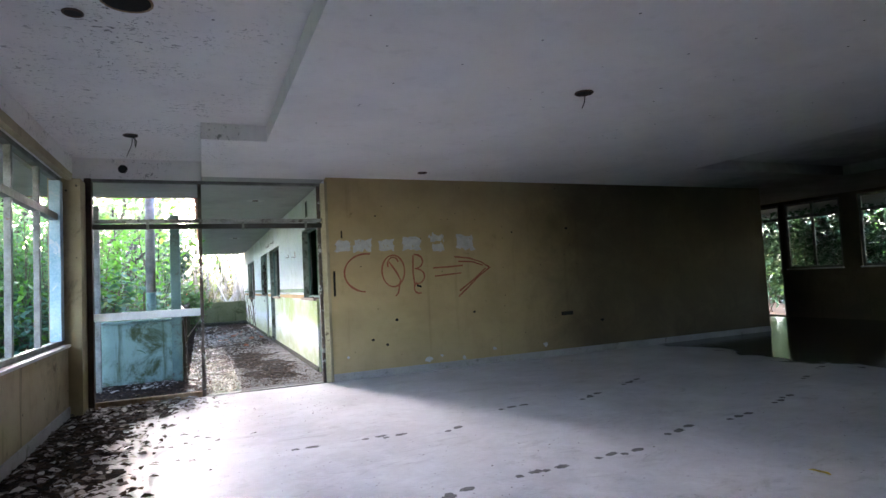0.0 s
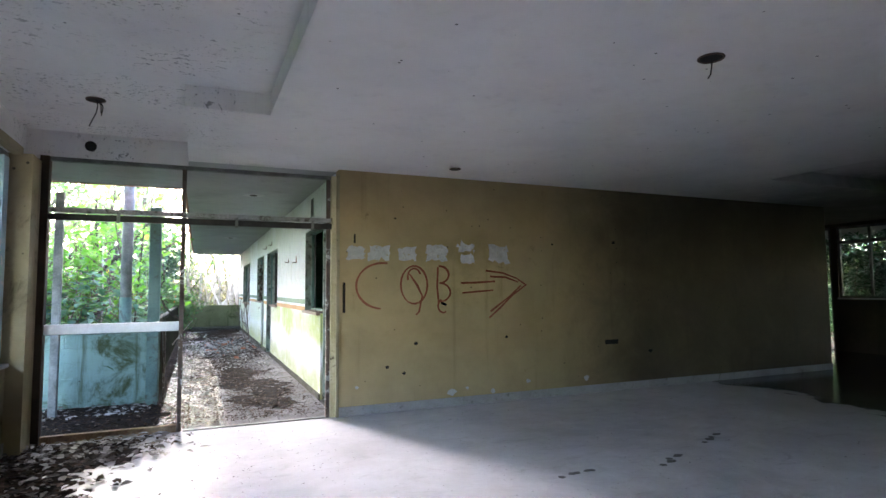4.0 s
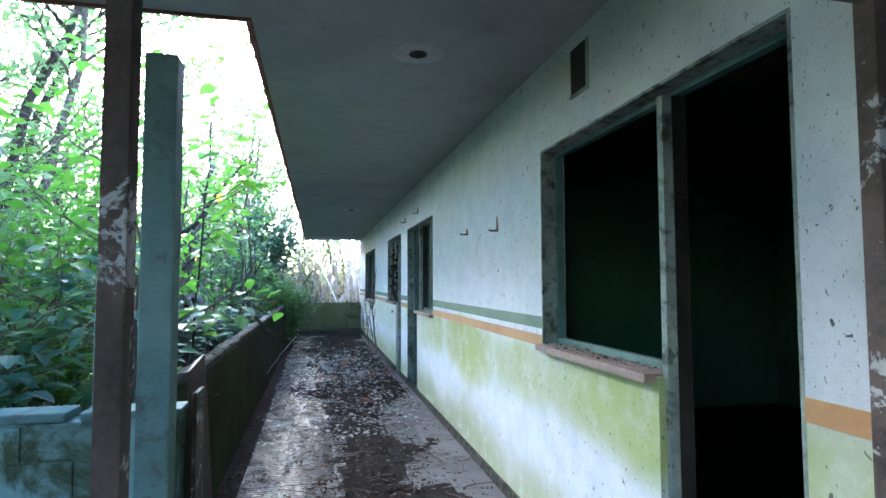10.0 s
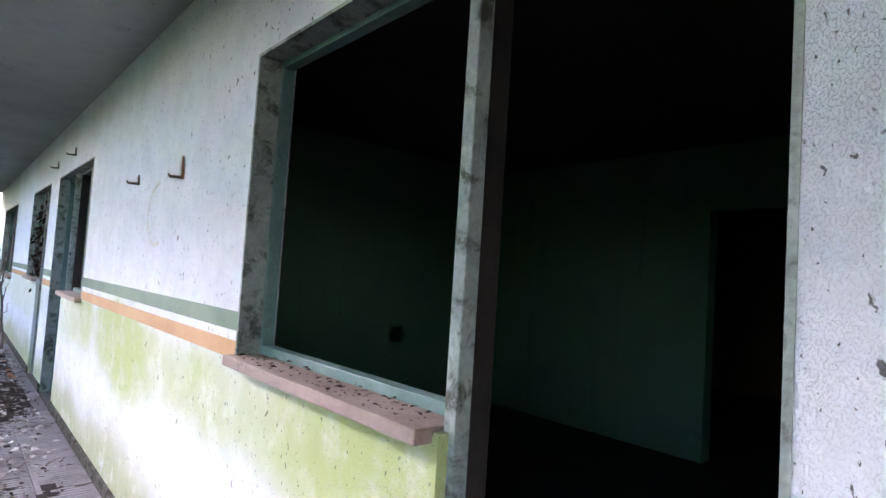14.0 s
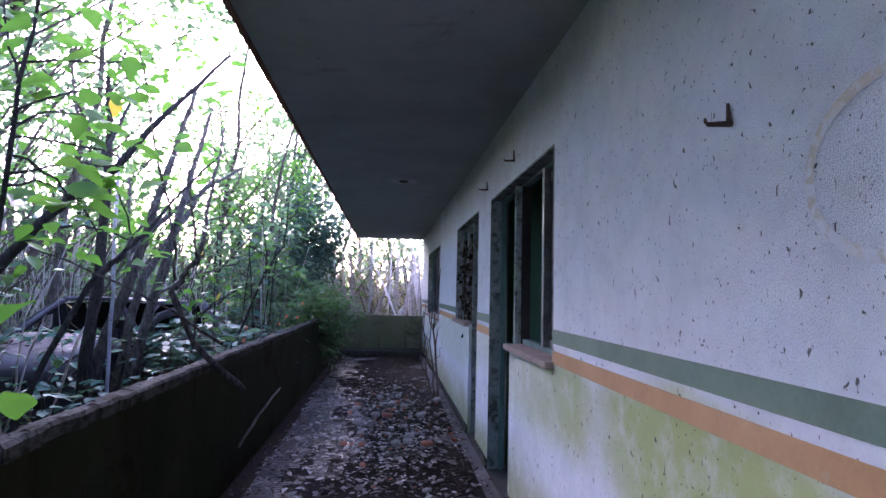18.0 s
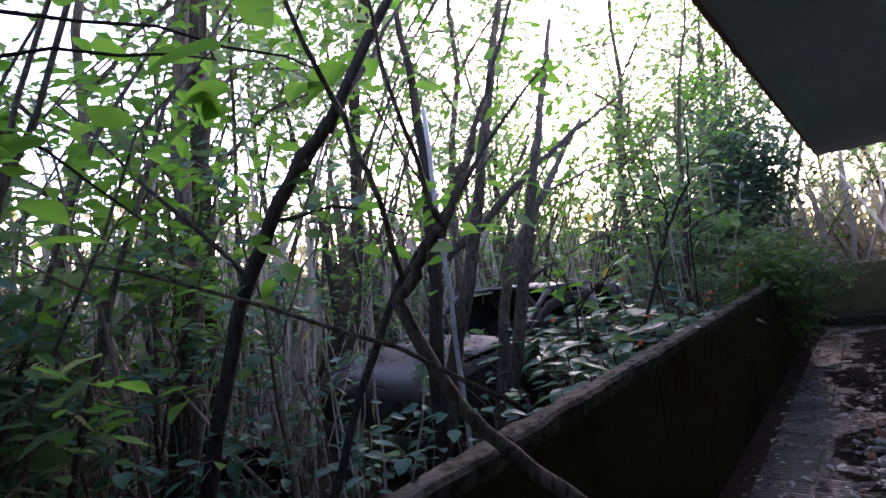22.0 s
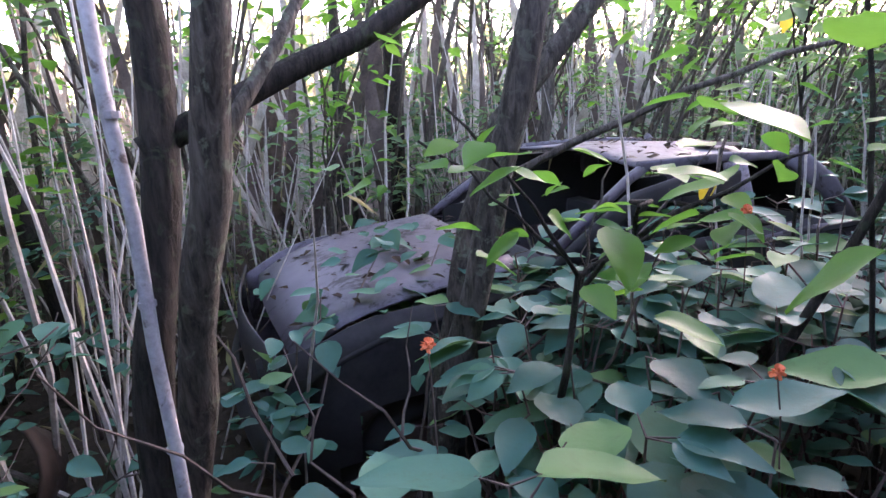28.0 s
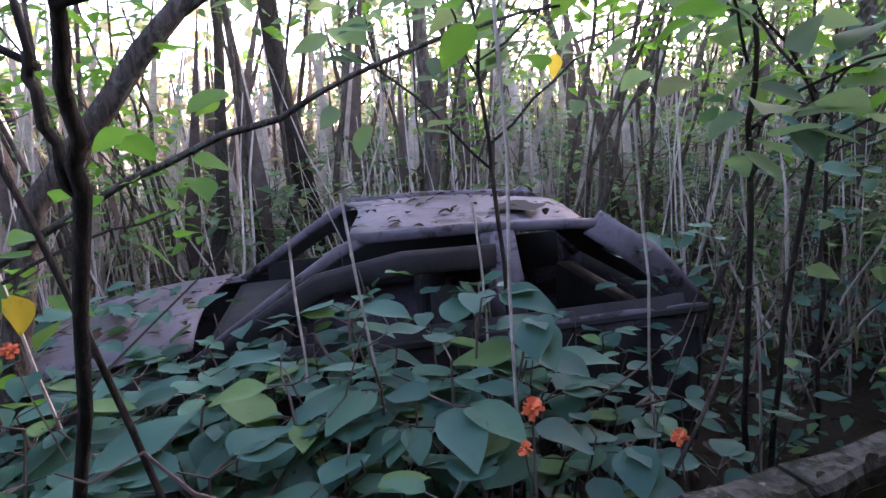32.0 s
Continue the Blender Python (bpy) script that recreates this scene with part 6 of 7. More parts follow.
near_tree("sapling", "slim sapling with large light green leaves by the low wall", (
    ((-0.64, 12.42, -0.2), (-0.55, 12.45, 2.0), (-0.03, 0.0, 0), 0.013, 0.01), ((-0.55, 12.45, 2.0), (-0.5, 12.5, 3.0), (0, 0, 0), 0.01, 0.005), ((-0.55, 12.45, 2.0), (-0.5, 13.65, 2.1), (0, 0, 0.05), 0.006, 0.003), ((-0.55, 12.45, 1.92), (-0.46, 13.02, 1.64), (0, 0, 0.07), 0.006, 0.003), ((-0.55, 12.45, 1.85), (-0.48, 13.25, 2.05), (0, 0, 0.03), 0.006, 0.003),
    ((-0.55, 12.45, 2.05), (-0.5, 12.85, 2.22), (0, 0, 0.03), 0.006, 0.003), ((-0.55, 12.45, 2.1), (-0.46, 13.1, 2.42), (0, 0, 0.04), 0.006, 0.003), ((-0.55, 12.45, 1.8), (-0.46, 12.76, 1.78), (0, 0, 0.05), 0.006, 0.003), ((-0.55, 12.45, 2.25), (-0.75, 12.6, 2.7), (0, 0, 0), 0.006, 0.003), ((-0.55, 12.45, 2.3), (-0.3, 13.6, 2.7), (0, 0, 0.05), 0.006, 0.003),
), 9, 50, size=(0.1, 0.17), shape=LEAF_NEAR)
near_tree("sapling", "thin sapling with flat sprays of light green leaves", (
    ((-1.15, 16.35, -0.2), (-1.1, 16.5, 1.1), (0, 0, 0), 0.013, 0.01), ((-1.1, 16.5, 1.1), (-0.75, 16.95, 1.42), (0, 0, 0.03), 0.008, 0.004), ((-1.1, 16.5, 1.05), (-0.7, 16.5, 1.35), (0, 0, 0.04), 0.008, 0.004), ((-1.1, 16.5, 1.1), (-1.25, 16.1, 1.5), (0, 0, 0.03), 0.007, 0.003), ((-0.9, 16.75, 1.3), (-1.15, 17.3, 1.5), (0, 0, 0.03), 0.006, 0.003), ((-1.1, 16.48, 1.0), (-1.35, 16.9, 1.35), (0, 0, 0.03), 0.006, 0.003), ((-1.1, 16.5, 1.1), (-1.09, 16.08, 1.58), (0, 0, 0.03), 0.007, 0.003), ((-0.9, 16.5, 1.2), (-0.42, 15.9, 1.47), (0, 0, 0.05), 0.006, 0.003),
), 9, 51, size=(0.08, 0.13), shape=LEAF_NEAR)
near_tree("sapling", "thin sapling with drooping light leaves behind the low wall", (
    ((-1.0, 19.3, -0.2), (-0.95, 19.4, 1.7), (0, 0, 0), 0.013, 0.009), ((-0.95, 19.4, 1.6), (-0.5, 19.0, 1.75), (0, 0, 0.05), 0.007, 0.003), ((-0.95, 19.4, 1.7), (-1.2, 19.0, 2.2), (0, 0, 0.03), 0.007, 0.003), ((-0.95, 19.4, 1.5), (-0.6, 19.8, 1.7), (0, 0, 0.04), 0.007, 0.003), ((-0.95, 19.4, 1.65), (-0.7, 18.7, 2.05), (0, 0, 0.04), 0.007, 0.003),
), 10, 52, size=(0.11, 0.18), shape=LEAF_NEAR)
near_tree("sapling", "slender sapling with flat sprays of green leaves beside the wreck", (
    ((-1.5, 18.45, -0.2), (-1.5, 18.4, 1.5), (0.02, 0.03, 0), 0.012, 0.009), ((-1.5, 18.4, 1.5), (-1.45, 18.3, 2.6), (0, 0, 0), 0.009, 0.004), ((-1.5, 18.4, 1.5), (-1.3, 17.8, 1.95), (0, 0, 0.04), 0.006, 0.003), ((-1.5, 18.4, 1.6), (-1.2, 18.9, 2.0), (0, 0, 0.05), 0.006, 0.003), ((-1.48, 18.35, 1.85), (-1.1, 18.0, 2.2), (0, 0, 0.04), 0.005, 0.003), ((-1.48, 18.35, 1.9), (-1.3, 19.1, 2.3), (0, 0, 0.04), 0.005, 0.003), ((-1.48, 18.35, 2.1), (-1.6, 17.7, 2.45), (0, 0, 0.04), 0.005, 0.003),
), 12, 53, "leaf", size=(0.09, 0.15), bark="bark_dark", shape=LEAF_NEAR)
near_tree("sapling", "leafy sapling with broad green leaves reaching over the low wall", (
    ((-0.95, 19.15, -0.2), (-0.8, 18.95, 1.5), (0.0, 0.0, 0), 0.012, 0.009), ((-0.8, 18.95, 1.5), (-0.7, 18.85, 2.5), (0, 0, 0), 0.009, 0.004), ((-0.8, 18.95, 1.45), (-0.45, 18.6, 1.62), (0, 0, 0.05), 0.006, 0.003), ((-0.8, 18.95, 1.6), (-0.4, 19.2, 1.8), (0, 0, 0.05), 0.006, 0.003), ((-0.78, 18.9, 1.8), (-0.5, 18.5, 2.0), (0, 0, 0.04), 0.005, 0.003), ((-0.78, 18.9, 1.9), (-1.0, 18.4, 2.15), (0, 0, 0.04), 0.005, 0.003), ((-0.75, 18.9, 2.1), (-0.35, 18.8, 2.3), (0, 0, 0.04), 0.005, 0.003),
), 10, 54, "leaf", size=(0.1, 0.17), bark="bark_dark", shape=LEAF_NEAR)
near_tree("sapling", "leafy sapling with drooping green leaves by the wreck's tail", (
    ((-1.6, 20.4, -0.2), (-1.5, 20.2, 1.4), (0.0, 0.0, 0), 0.012, 0.009), ((-1.5, 20.2, 1.4), (-1.4, 20.1, 2.3), (0, 0, 0), 0.009, 0.004), ((-1.5, 20.2, 1.2), (-1.1, 19.9, 1.4), (0, 0, 0.05), 0.006, 0.003), ((-1.5, 20.2, 1.4), (-1.1, 20.5, 1.6), (0, 0, 0.05), 0.006, 0.003), ((-1.5, 20.2, 1.6), (-1.7, 19.7, 1.8), (0, 0, 0.04), 0.005, 0.003), ((-1.45, 20.1, 1.8), (-1.1, 19.8, 2.0), (0, 0, 0.04), 0.005, 0.003),
), 10, 56, "leaf_broad", size=(0.09, 0.15), bark="bark_dark", shape=LEAF_NEAR)
bamboo = thing("bamboo_pole", "pale bamboo pole leaning among the trunks", "pole")
bm = bmesh.new()
tube(bm, bend((-1.5, 15.47, -0.2), (-1.53, 15.46, 2.6), (0, 0, 0), random.Random(2), 9, 0.008), 0.017, 8)
part("cane", bm, "bamboo", bamboo, smooth=True)
for z in (0.35, 0.75, 1.15, 1.6, 2.0):
    bm = bmesh.new()
    tube(bm, [(-1.515, 15.467, z - 0.008), (-1.515, 15.467, z + 0.008)], 0.021, 8)
    part("node", bm, "bamboo", bamboo)


# broad-leaved plants along the outside of the low wall
def broad_plant(seed, n, h, size):
    rg = random.Random(seed)
    t = thing("broadleaf_plant", "leafy plant with broad blue-green leaves", "plant")
    bm = bmesh.new()
    spots = []
    for k in range(4):
        a = k * 1.6 + rg.uniform(-0.5, 0.5)
        top = Vector((0.32 * math.cos(a), 0.32 * math.sin(a), h * rg.uniform(0.75, 1.05)))
        pts = bend((0, 0, 0), top, (0.05 * math.cos(a), 0.05 * math.sin(a), 0.1), rg, 6, 0.015)
        tube(bm, pts, [0.009, 0.008, 0.007, 0.006, 0.005, 0.004, 0.003], 5)
        for j in range(n):
            i = rg.choice((4, 5, 5, 6, 6, 6))
            az = rg.uniform(0, 360)
            q = pts[i] + Vector((math.cos(radians(az)) * 0.07, math.sin(radians(az)) * 0.07, 0.02))
            tube(bm, [pts[i], q], [0.003, 0.002], 4)
            spots.append((tuple(q), az, rg.gauss(4, 7), rg.gauss(0, 8), rg.uniform(*size)))
    part("stem", bm, "twig", t)
    part("foliage", leaves("foliage", spots, LEAF_NEAR, "leaf_broad"), None, t)
    return t


PLANTS = [broad_plant(61, 5, 1.2, (0.1, 0.2)), broad_plant(62, 5, 1.0, (0.09, 0.17)), broad_plant(63, 5, 1.3, (0.11, 0.23))]
rg = random.Random(8)
spots = []
for k in range(56):
    y = 15.15 + 3.1 * ((k + rg.random()) / 56) ** 0.85
    x = rg.uniform(-1.5, -0.45)
    if y < 16.25:
        continue
    spots.append((x, y, -0.22, rg.uniform(0, 360), rg.uniform(0.72, 1.14) - (0.1 if y < 16.7 else 0) - (0.06 if x > -0.7 else 0)))
for k in range(20):
    spots.append((rg.uniform(-1.75, -1.2), 16.55 + 1.1 * k / 20, -0.24, rg.uniform(0, 360), rg.uniform(0.8, 1.0)))
for _ in range(12):
    spots.append((rg.uniform(-2.8, -1.2), rg.uniform(10.5, 15), -0.22, rg.uniform(0, 360), rg.uniform(0.4, 0.75)))
place(PLANTS, spots, "broad-leaved plants along the low wall")
for x, y, size, turn in ((-1.28, 15.42, 0.78, 20), (-0.95, 15.3, 0.6, 150), (-0.62, 15.4, 0.66, 80), (-1.5, 15.15, 0.55, 200), (-0.5, 15.0, 0.5, 300), (-1.5, 18.7, 0.82, 60), (-1.42, 19.1, 0.8, 190), (-1.15, 18.55, 0.76, 280), (-1.25, 19.5, 0.7, 20), (-0.8, 18.5, 0.8, 120), (-0.95, 18.95, 0.72, 230)):
    copy_thing(PLANTS[0], pose(x, y, -0.22, 0, 0, turn)).scale = (size, size, size)
big = broad_plant(64, 3, 1.24, (0.2, 0.34))
tagged(big, "plant with very large toothed blue-green leaves")
for k, (x, y, turn, size) in enumerate(((-0.62, 15.8, 0, 0.84), (-0.66, 16.25, 70, 0.93), (-0.9, 16.3, 140, 0.9), (-0.68, 16.75, 210, 0.95), (-1.05, 17.5, 30, 0.92), (-1.25, 18.1, 250, 0.9))):
    o = copy_thing(big, pose(x, y, -0.22, 0, 0, turn)) if k else big
    o.matrix_basis = pose(x, y, -0.22, 0, 0, turn) @ Matrix.Diagonal((size, size, size, 1))

# low growth and dead leaves over the yard
rg = random.Random(91)
sp = [((-0.25 - abs(rg.gauss(0, 2.6)), rg.uniform(10, 26), -0.16 + rg.random() * 0.22), rg.uniform(0, 360), rg.gauss(5, 16), rg.gauss(0, 18), rg.uniform(0.06, 0.13)) for _ in range(3600)]
tagged(new("ground_herbs", leaves("ground_herbs", sp, LEAF_MID, "leaf_broad")), "low green herbs over the yard ground", "undergrowth", "", "stuff")
sp = [((-0.25 - abs(rg.gauss(0, 3)), rg.uniform(9, 28), -0.17 + rg.random() * 0.05), rg.uniform(0, 360), rg.gauss(0, 12), rg.gauss(0, 14), rg.uniform(0.05, 0.11)) for _ in range(6000)]
tagged(new("yard_litter", leaves("yard_litter", sp, LEAF_MID, "litter")), "dead leaves over the yard ground", "litter", "", "stuff")

sp = [((rg.uniform(-12, -2.0), rg.uniform(-5, 10), -0.2 + abs(rg.gauss(0, 0.25))), rg.uniform(0, 360), rg.gauss(5, 20), rg.gauss(0, 22), rg.uniform(0.08, 0.2)) for _ in range(5200)]
tagged(new("side_herbs", leaves("side_herbs", sp, LEAF_MID, "leaf")), "tall green herbs outside the hall window", "undergrowth", "", "stuff")

# bushes at the corridor's far end
def bush(name, label, centre, size, n, leaf, leaf_size, seed, shape=None):
    rg = random.Random(seed)
    t = thing(name, label, "bush")
    bm = bmesh.new()
    sp = []
    for k in range(16):
        d = Vector((rg.gauss(0, 1), rg.gauss(0, 1), abs(rg.gauss(0.4, 0.7))))
        d.normalize()
        tip = Vector(centre) + Vector((d.x * size[0], d.y * size[1], d.z * size[2])) * rg.uniform(0.7, 1.1)
        pts = bend((centre[0] + rg.uniform(-0.1, 0.1), centre[1] + rg.uniform(-0.1, 0.1), -0.2), tip, (0, 0, 0.15), rg, 6, 0.05)
        tube(bm, pts, [0.014, 0.012, 0.01, 0.008, 0.006, 0.005, 0.003], 5)
        for _ in range(n // 16):
            p = rg.choice(pts[2:]) + Vector((rg.gauss(0, 0.16 * size[0]), rg.gauss(0, 0.16 * size[1]), rg.gauss(0, 0.12 * size[2])))
            if not (-0.25 < p.x < 1.8 and 9 < p.y < 18.9):
                sp.append((tuple(p), rg.uniform(0, 360), rg.gauss(10, 22), rg.gauss(0, 25), rg.uniform(*leaf_size)))
    part("stem", bm, "twig", t)
    part("foliage", leaves("foliage", sp, shape or LEAF_MID, leaf), None, t)


bush("bush", "light green bush drooping over the low wall", (-0.35, 20.5, 0.85), (0.85, 1.3, 0.55), 1700, "leaf", (0.07, 0.15), 71)
bush("bush", "glossy dark evergreen bush behind the low wall", (-1.5, 23.6, 2.1), (1.25, 1.25, 2.5), 9000, "leaf_dark", (0.08, 0.15), 72)
bush("bush", "tangled green bush past the corridor's end", (0.9, 27.5, 1.6), (2.7, 1.1, 2.1), 3600, "dry_leaf", (0.08, 0.16), 73)
bush("bush", "leafy bush beside the porch", (-1.9, 11.3, 0.7), (1.0, 1.2, 1.0), 900, "leaf", (0.09, 0.16), 74)
for k, (x, y, h) in enumerate(((-1.35, 11.5, 1.5), (-2.3, 11.2, 1.9), (-3.2, 11.9, 2.2), (-4.3, 11.3, 2.0))):
    bush("bush", "tall leafy bush behind the block wall", (x, y, h), (0.75, 0.7, 1.3), 1300, "leaf" if k % 2 else "leaf_light", (0.08, 0.15), 160 + k)
bush("bush", "leafy bush in front of the block wall", (-3.0, 9.8, 0.8), (1.1, 0.9, 1.1), 900, "leaf_light", (0.09, 0.16), 75)

for k, (x, y) in enumerate(((15.0, 4.2), (15.1, 6.6), (14.9, 8.6), (15.2, 10.4), (15.3, 12.6), (16.4, 7.5), (16.5, 10.0), (14.7, 11.2), (14.5, 9.9))):
    bush("bush", "dense dark bush outside the far windows", (x, y, 1.5), (0.9, 1.6, 1.7), 3200, "leaf_dark", (0.1, 0.18), 80 + k, LEAF_FAR)
for k, (x, y) in enumerate(((-5.6, -2.4), (-6.2, 0.6), (-5.9, 3.4), (-6.9, 5.6), (-6.3, 8.3), (-8.2, 2.0), (-8.6, 7.2), (-3.6, 10.9))):
    bush("bush", "tall tangled green bush outside the hall window", (x, y, 1.9), (1.3, 1.7, 1.9), 2400, "leaf", (0.11, 0.2), 120 + k, LEAF_FAR)
rg = random.Random(29)
creeper = thing("dead_creeper", "brown dead creeper hanging in the broken window", "creeper")
sp = []
for k in range(10):
    y0 = 16.05 + 0.1 * k
    pts = bend((XW + 0.05, y0, 1.12), (XW + 0.07, y0 + rg.uniform(-0.15, 0.15), rg.uniform(1.7, 2.12)), (0, 0.05, 0), rg, 6, 0.03)
    part("stem", tube(bmesh.new(), pts, 0.005, 4), "twig", creeper)
    for _ in range(22):
        p = rg.choice(pts) + Vector((rg.uniform(-0.03, 0.03), rg.gauss(0, 0.06), rg.gauss(0, 0.05)))
        sp.append((tuple(p), rg.uniform(0, 360), rg.uniform(20, 80), rg.uniform(-40, 40), rg.uniform(0.04, 0.09)))
part("foliage", leaves("foliage", sp, LEAF_MID, "litter"), None, creeper)
dead = thing("dead_sapling", "dead bare sapling against the corridor wall", "dead sapling")
rg = random.Random(14)
for k, (foot, tip) in enumerate((((1.66, 17.75, 0), (1.68, 18.0, 1.75)), ((1.6, 17.7, 0), (1.45, 17.35, 1.25)), ((1.64, 17.8, 0), (1.62, 18.35, 1.5)), ((1.6, 17.78, 0), (1.4, 17.9, 0.95)))):
    r0 = 0.018 if k == 0 else 0.012
    stem = bend(foot, tip, (-0.06, 0.05, 0), rg, 8, 0.025)
    part("stem", tube(bmesh.new(), stem, [r0 * (1 - 0.09 * j) for j in range(9)], 6), "twig", dead)
    for _ in range(9 if k == 0 else 5):
        p = stem[rg.randint(2, 8)]
        q = p + Vector((rg.uniform(-0.3, 0.08), rg.uniform(-0.4, 0.4), rg.uniform(0.08, 0.35)))
        q.x = min(q.x, 1.76)
        part("twig", tube(bmesh.new(), bend(p, q, (0, 0, 0.04), rg, 5, 0.025), [0.007, 0.006, 0.005, 0.004, 0.003, 0.002], 5), "twig", dead)

# spiky orange fruits and single yellow leaves
FRUIT = bmesh.new()
bmesh.ops.create_icosphere(FRUIT, subdivisions=3, radius=0.013)
fr = random.Random(4)
for v in FRUIT.verts:
    v.co *= fr.choice((0.75, 0.85, 1.5))
FRUIT = mesh_of("fruit", FRUIT, "fruit")
for x, y, z in ((-0.3, 18.25, 1.02), (-1.05, 15.98, 1.06), (-0.5, 18.0, 0.95), (-0.6, 16.6, 0.98), (-0.9, 16.95, 1.25), (-0.45, 15.9, 0.9), (-0.15, 16.5, 1.12), (-0.18, 17.86, 1.23)):
    o = new("fruit", FRUIT)
    o.matrix_basis = pose(x, y, z, fr.uniform(-12, 12), 0, fr.uniform(0, 90))
    tagged(o, "small spiky orange fruit among the broad leaves", "fruit", "orange fruits")
    bm = bmesh.new()
    tube(bm, [(0, 0, 0), (0.01, 0.0, -0.1), (0.02, 0.02, -0.3)], 0.002, 4)
    stem = part("stalk", bm, "twig", o)
for x, y, z, yaw in ((-0.99, 16.95, 1.35, 200), (-1.85, 18.9, 1.97, 160), (-0.52, 13.2, 2.42, 120)):
    o = new("yellow_leaf", leaves("yellow_leaf", [((0, 0, 0), 0, 65, 30, 0.11)], LEAF_NEAR, "leaf_yellow"))
    o.matrix_basis = pose(x, y, z, 0, 0, yaw)
    tagged(o, "single yellow leaf hanging on a twig", "leaf", "yellow leaves")
o = new("yellow_leaf", leaves("yellow_leaf", [((0, 0, 0.012), 40, -6, 20, 0.12)], LEAF_NEAR, "leaf_yellow"))
o.matrix_basis = pose(3.59, 2.29, 0, 0, 0, 60)
tagged(o, "curled yellow-green leaf on the hall floor", "leaf")


# ---- the wrecked car ----
def sheet_grid(f, nu, nv, thick=0.012):
    """A curved panel from f(u, v), with thickness."""
    bm = bmesh.new()
    g = [[bm.verts.new(f(i / nu, j / nv)) for j in range(nv + 1)] for i in range(nu + 1)]
    for i in range(nu):
        for j in range(nv):
            bm.faces.new((g[i][j], g[i + 1][j], g[i + 1][j + 1], g[i][j + 1]))
    bmesh.ops.recalc_face_normals(bm, faces=bm.faces)
    bmesh.ops.solidify(bm, geom=bm.faces[:], thickness=thick)
    return bm


def beam(pts, wide, thick):
    """A pressed-steel strip along points, wide in its own plane, thin across the car."""
    bm = bmesh.new()
    pts = [Vector(p) for p in pts]
    rings = []
    for k, p in enumerate(pts):
        d = pts[min(k + 1, len(pts) - 1)] - pts[max(k - 1, 0)]
        side = Vector((0, -d.z, d.y)).normalized()
        ring = []
        for a, b in ((-0.5, -0.3), (-0.3, -0.5), (0.3, -0.5), (0.5, -0.3), (0.5, 0.3), (0.3, 0.5), (-0.3, 0.5), (-0.5, 0.3)):
            ring.append(bm.verts.new(p + side * wide * a + Vector((thick * b, 0, 0))))
        rings.append(ring)
    for a, b in zip(rings, rings[1:]):
        for j in range(8):
            bm.faces.new((a[j], a[(j + 1) % 8], b[(j + 1) % 8], b[j]))
    bm.faces.new(rings[0][::-1])
    bm.faces.new(rings[-1])
    bmesh.ops.recalc_face_normals(bm, faces=bm.faces)
    return bm


def wheel(parent, x, y, z, side):
    w = part("wheel", tyre_mesh(), "rubber", parent, "perished flat tyre", True)
    w.matrix_basis = pose(x, y, z, 0, 90, 0)
    bm = bmesh.new()
    bmesh.ops.create_cone(bm, cap_ends=True, segments=20, radius1=0.17, radius2=0.15, depth=0.1)
    part("rim", bm, "iron", w)


def tyre_mesh():
    bm = bmesh.new()
    n, m = 24, 8
    g = []
    for i in range(n):
        a = 2 * math.pi * i / n
        g.append([bm.verts.new(((0.225 + 0.06 * math.cos(b)) * math.cos(a), (0.225 + 0.06 * math.cos(b)) * math.sin(a), 0.075 * math.sin(b))) for b in (2 * math.pi * j / m for j in range(m))])
    for i in range(n):
        for j in range(m):
            bm.faces.new((g[i][j], g[(i + 1) % n][j], g[(i + 1) % n][(j + 1) % m], g[i][(j + 1) % m]))
    return bm


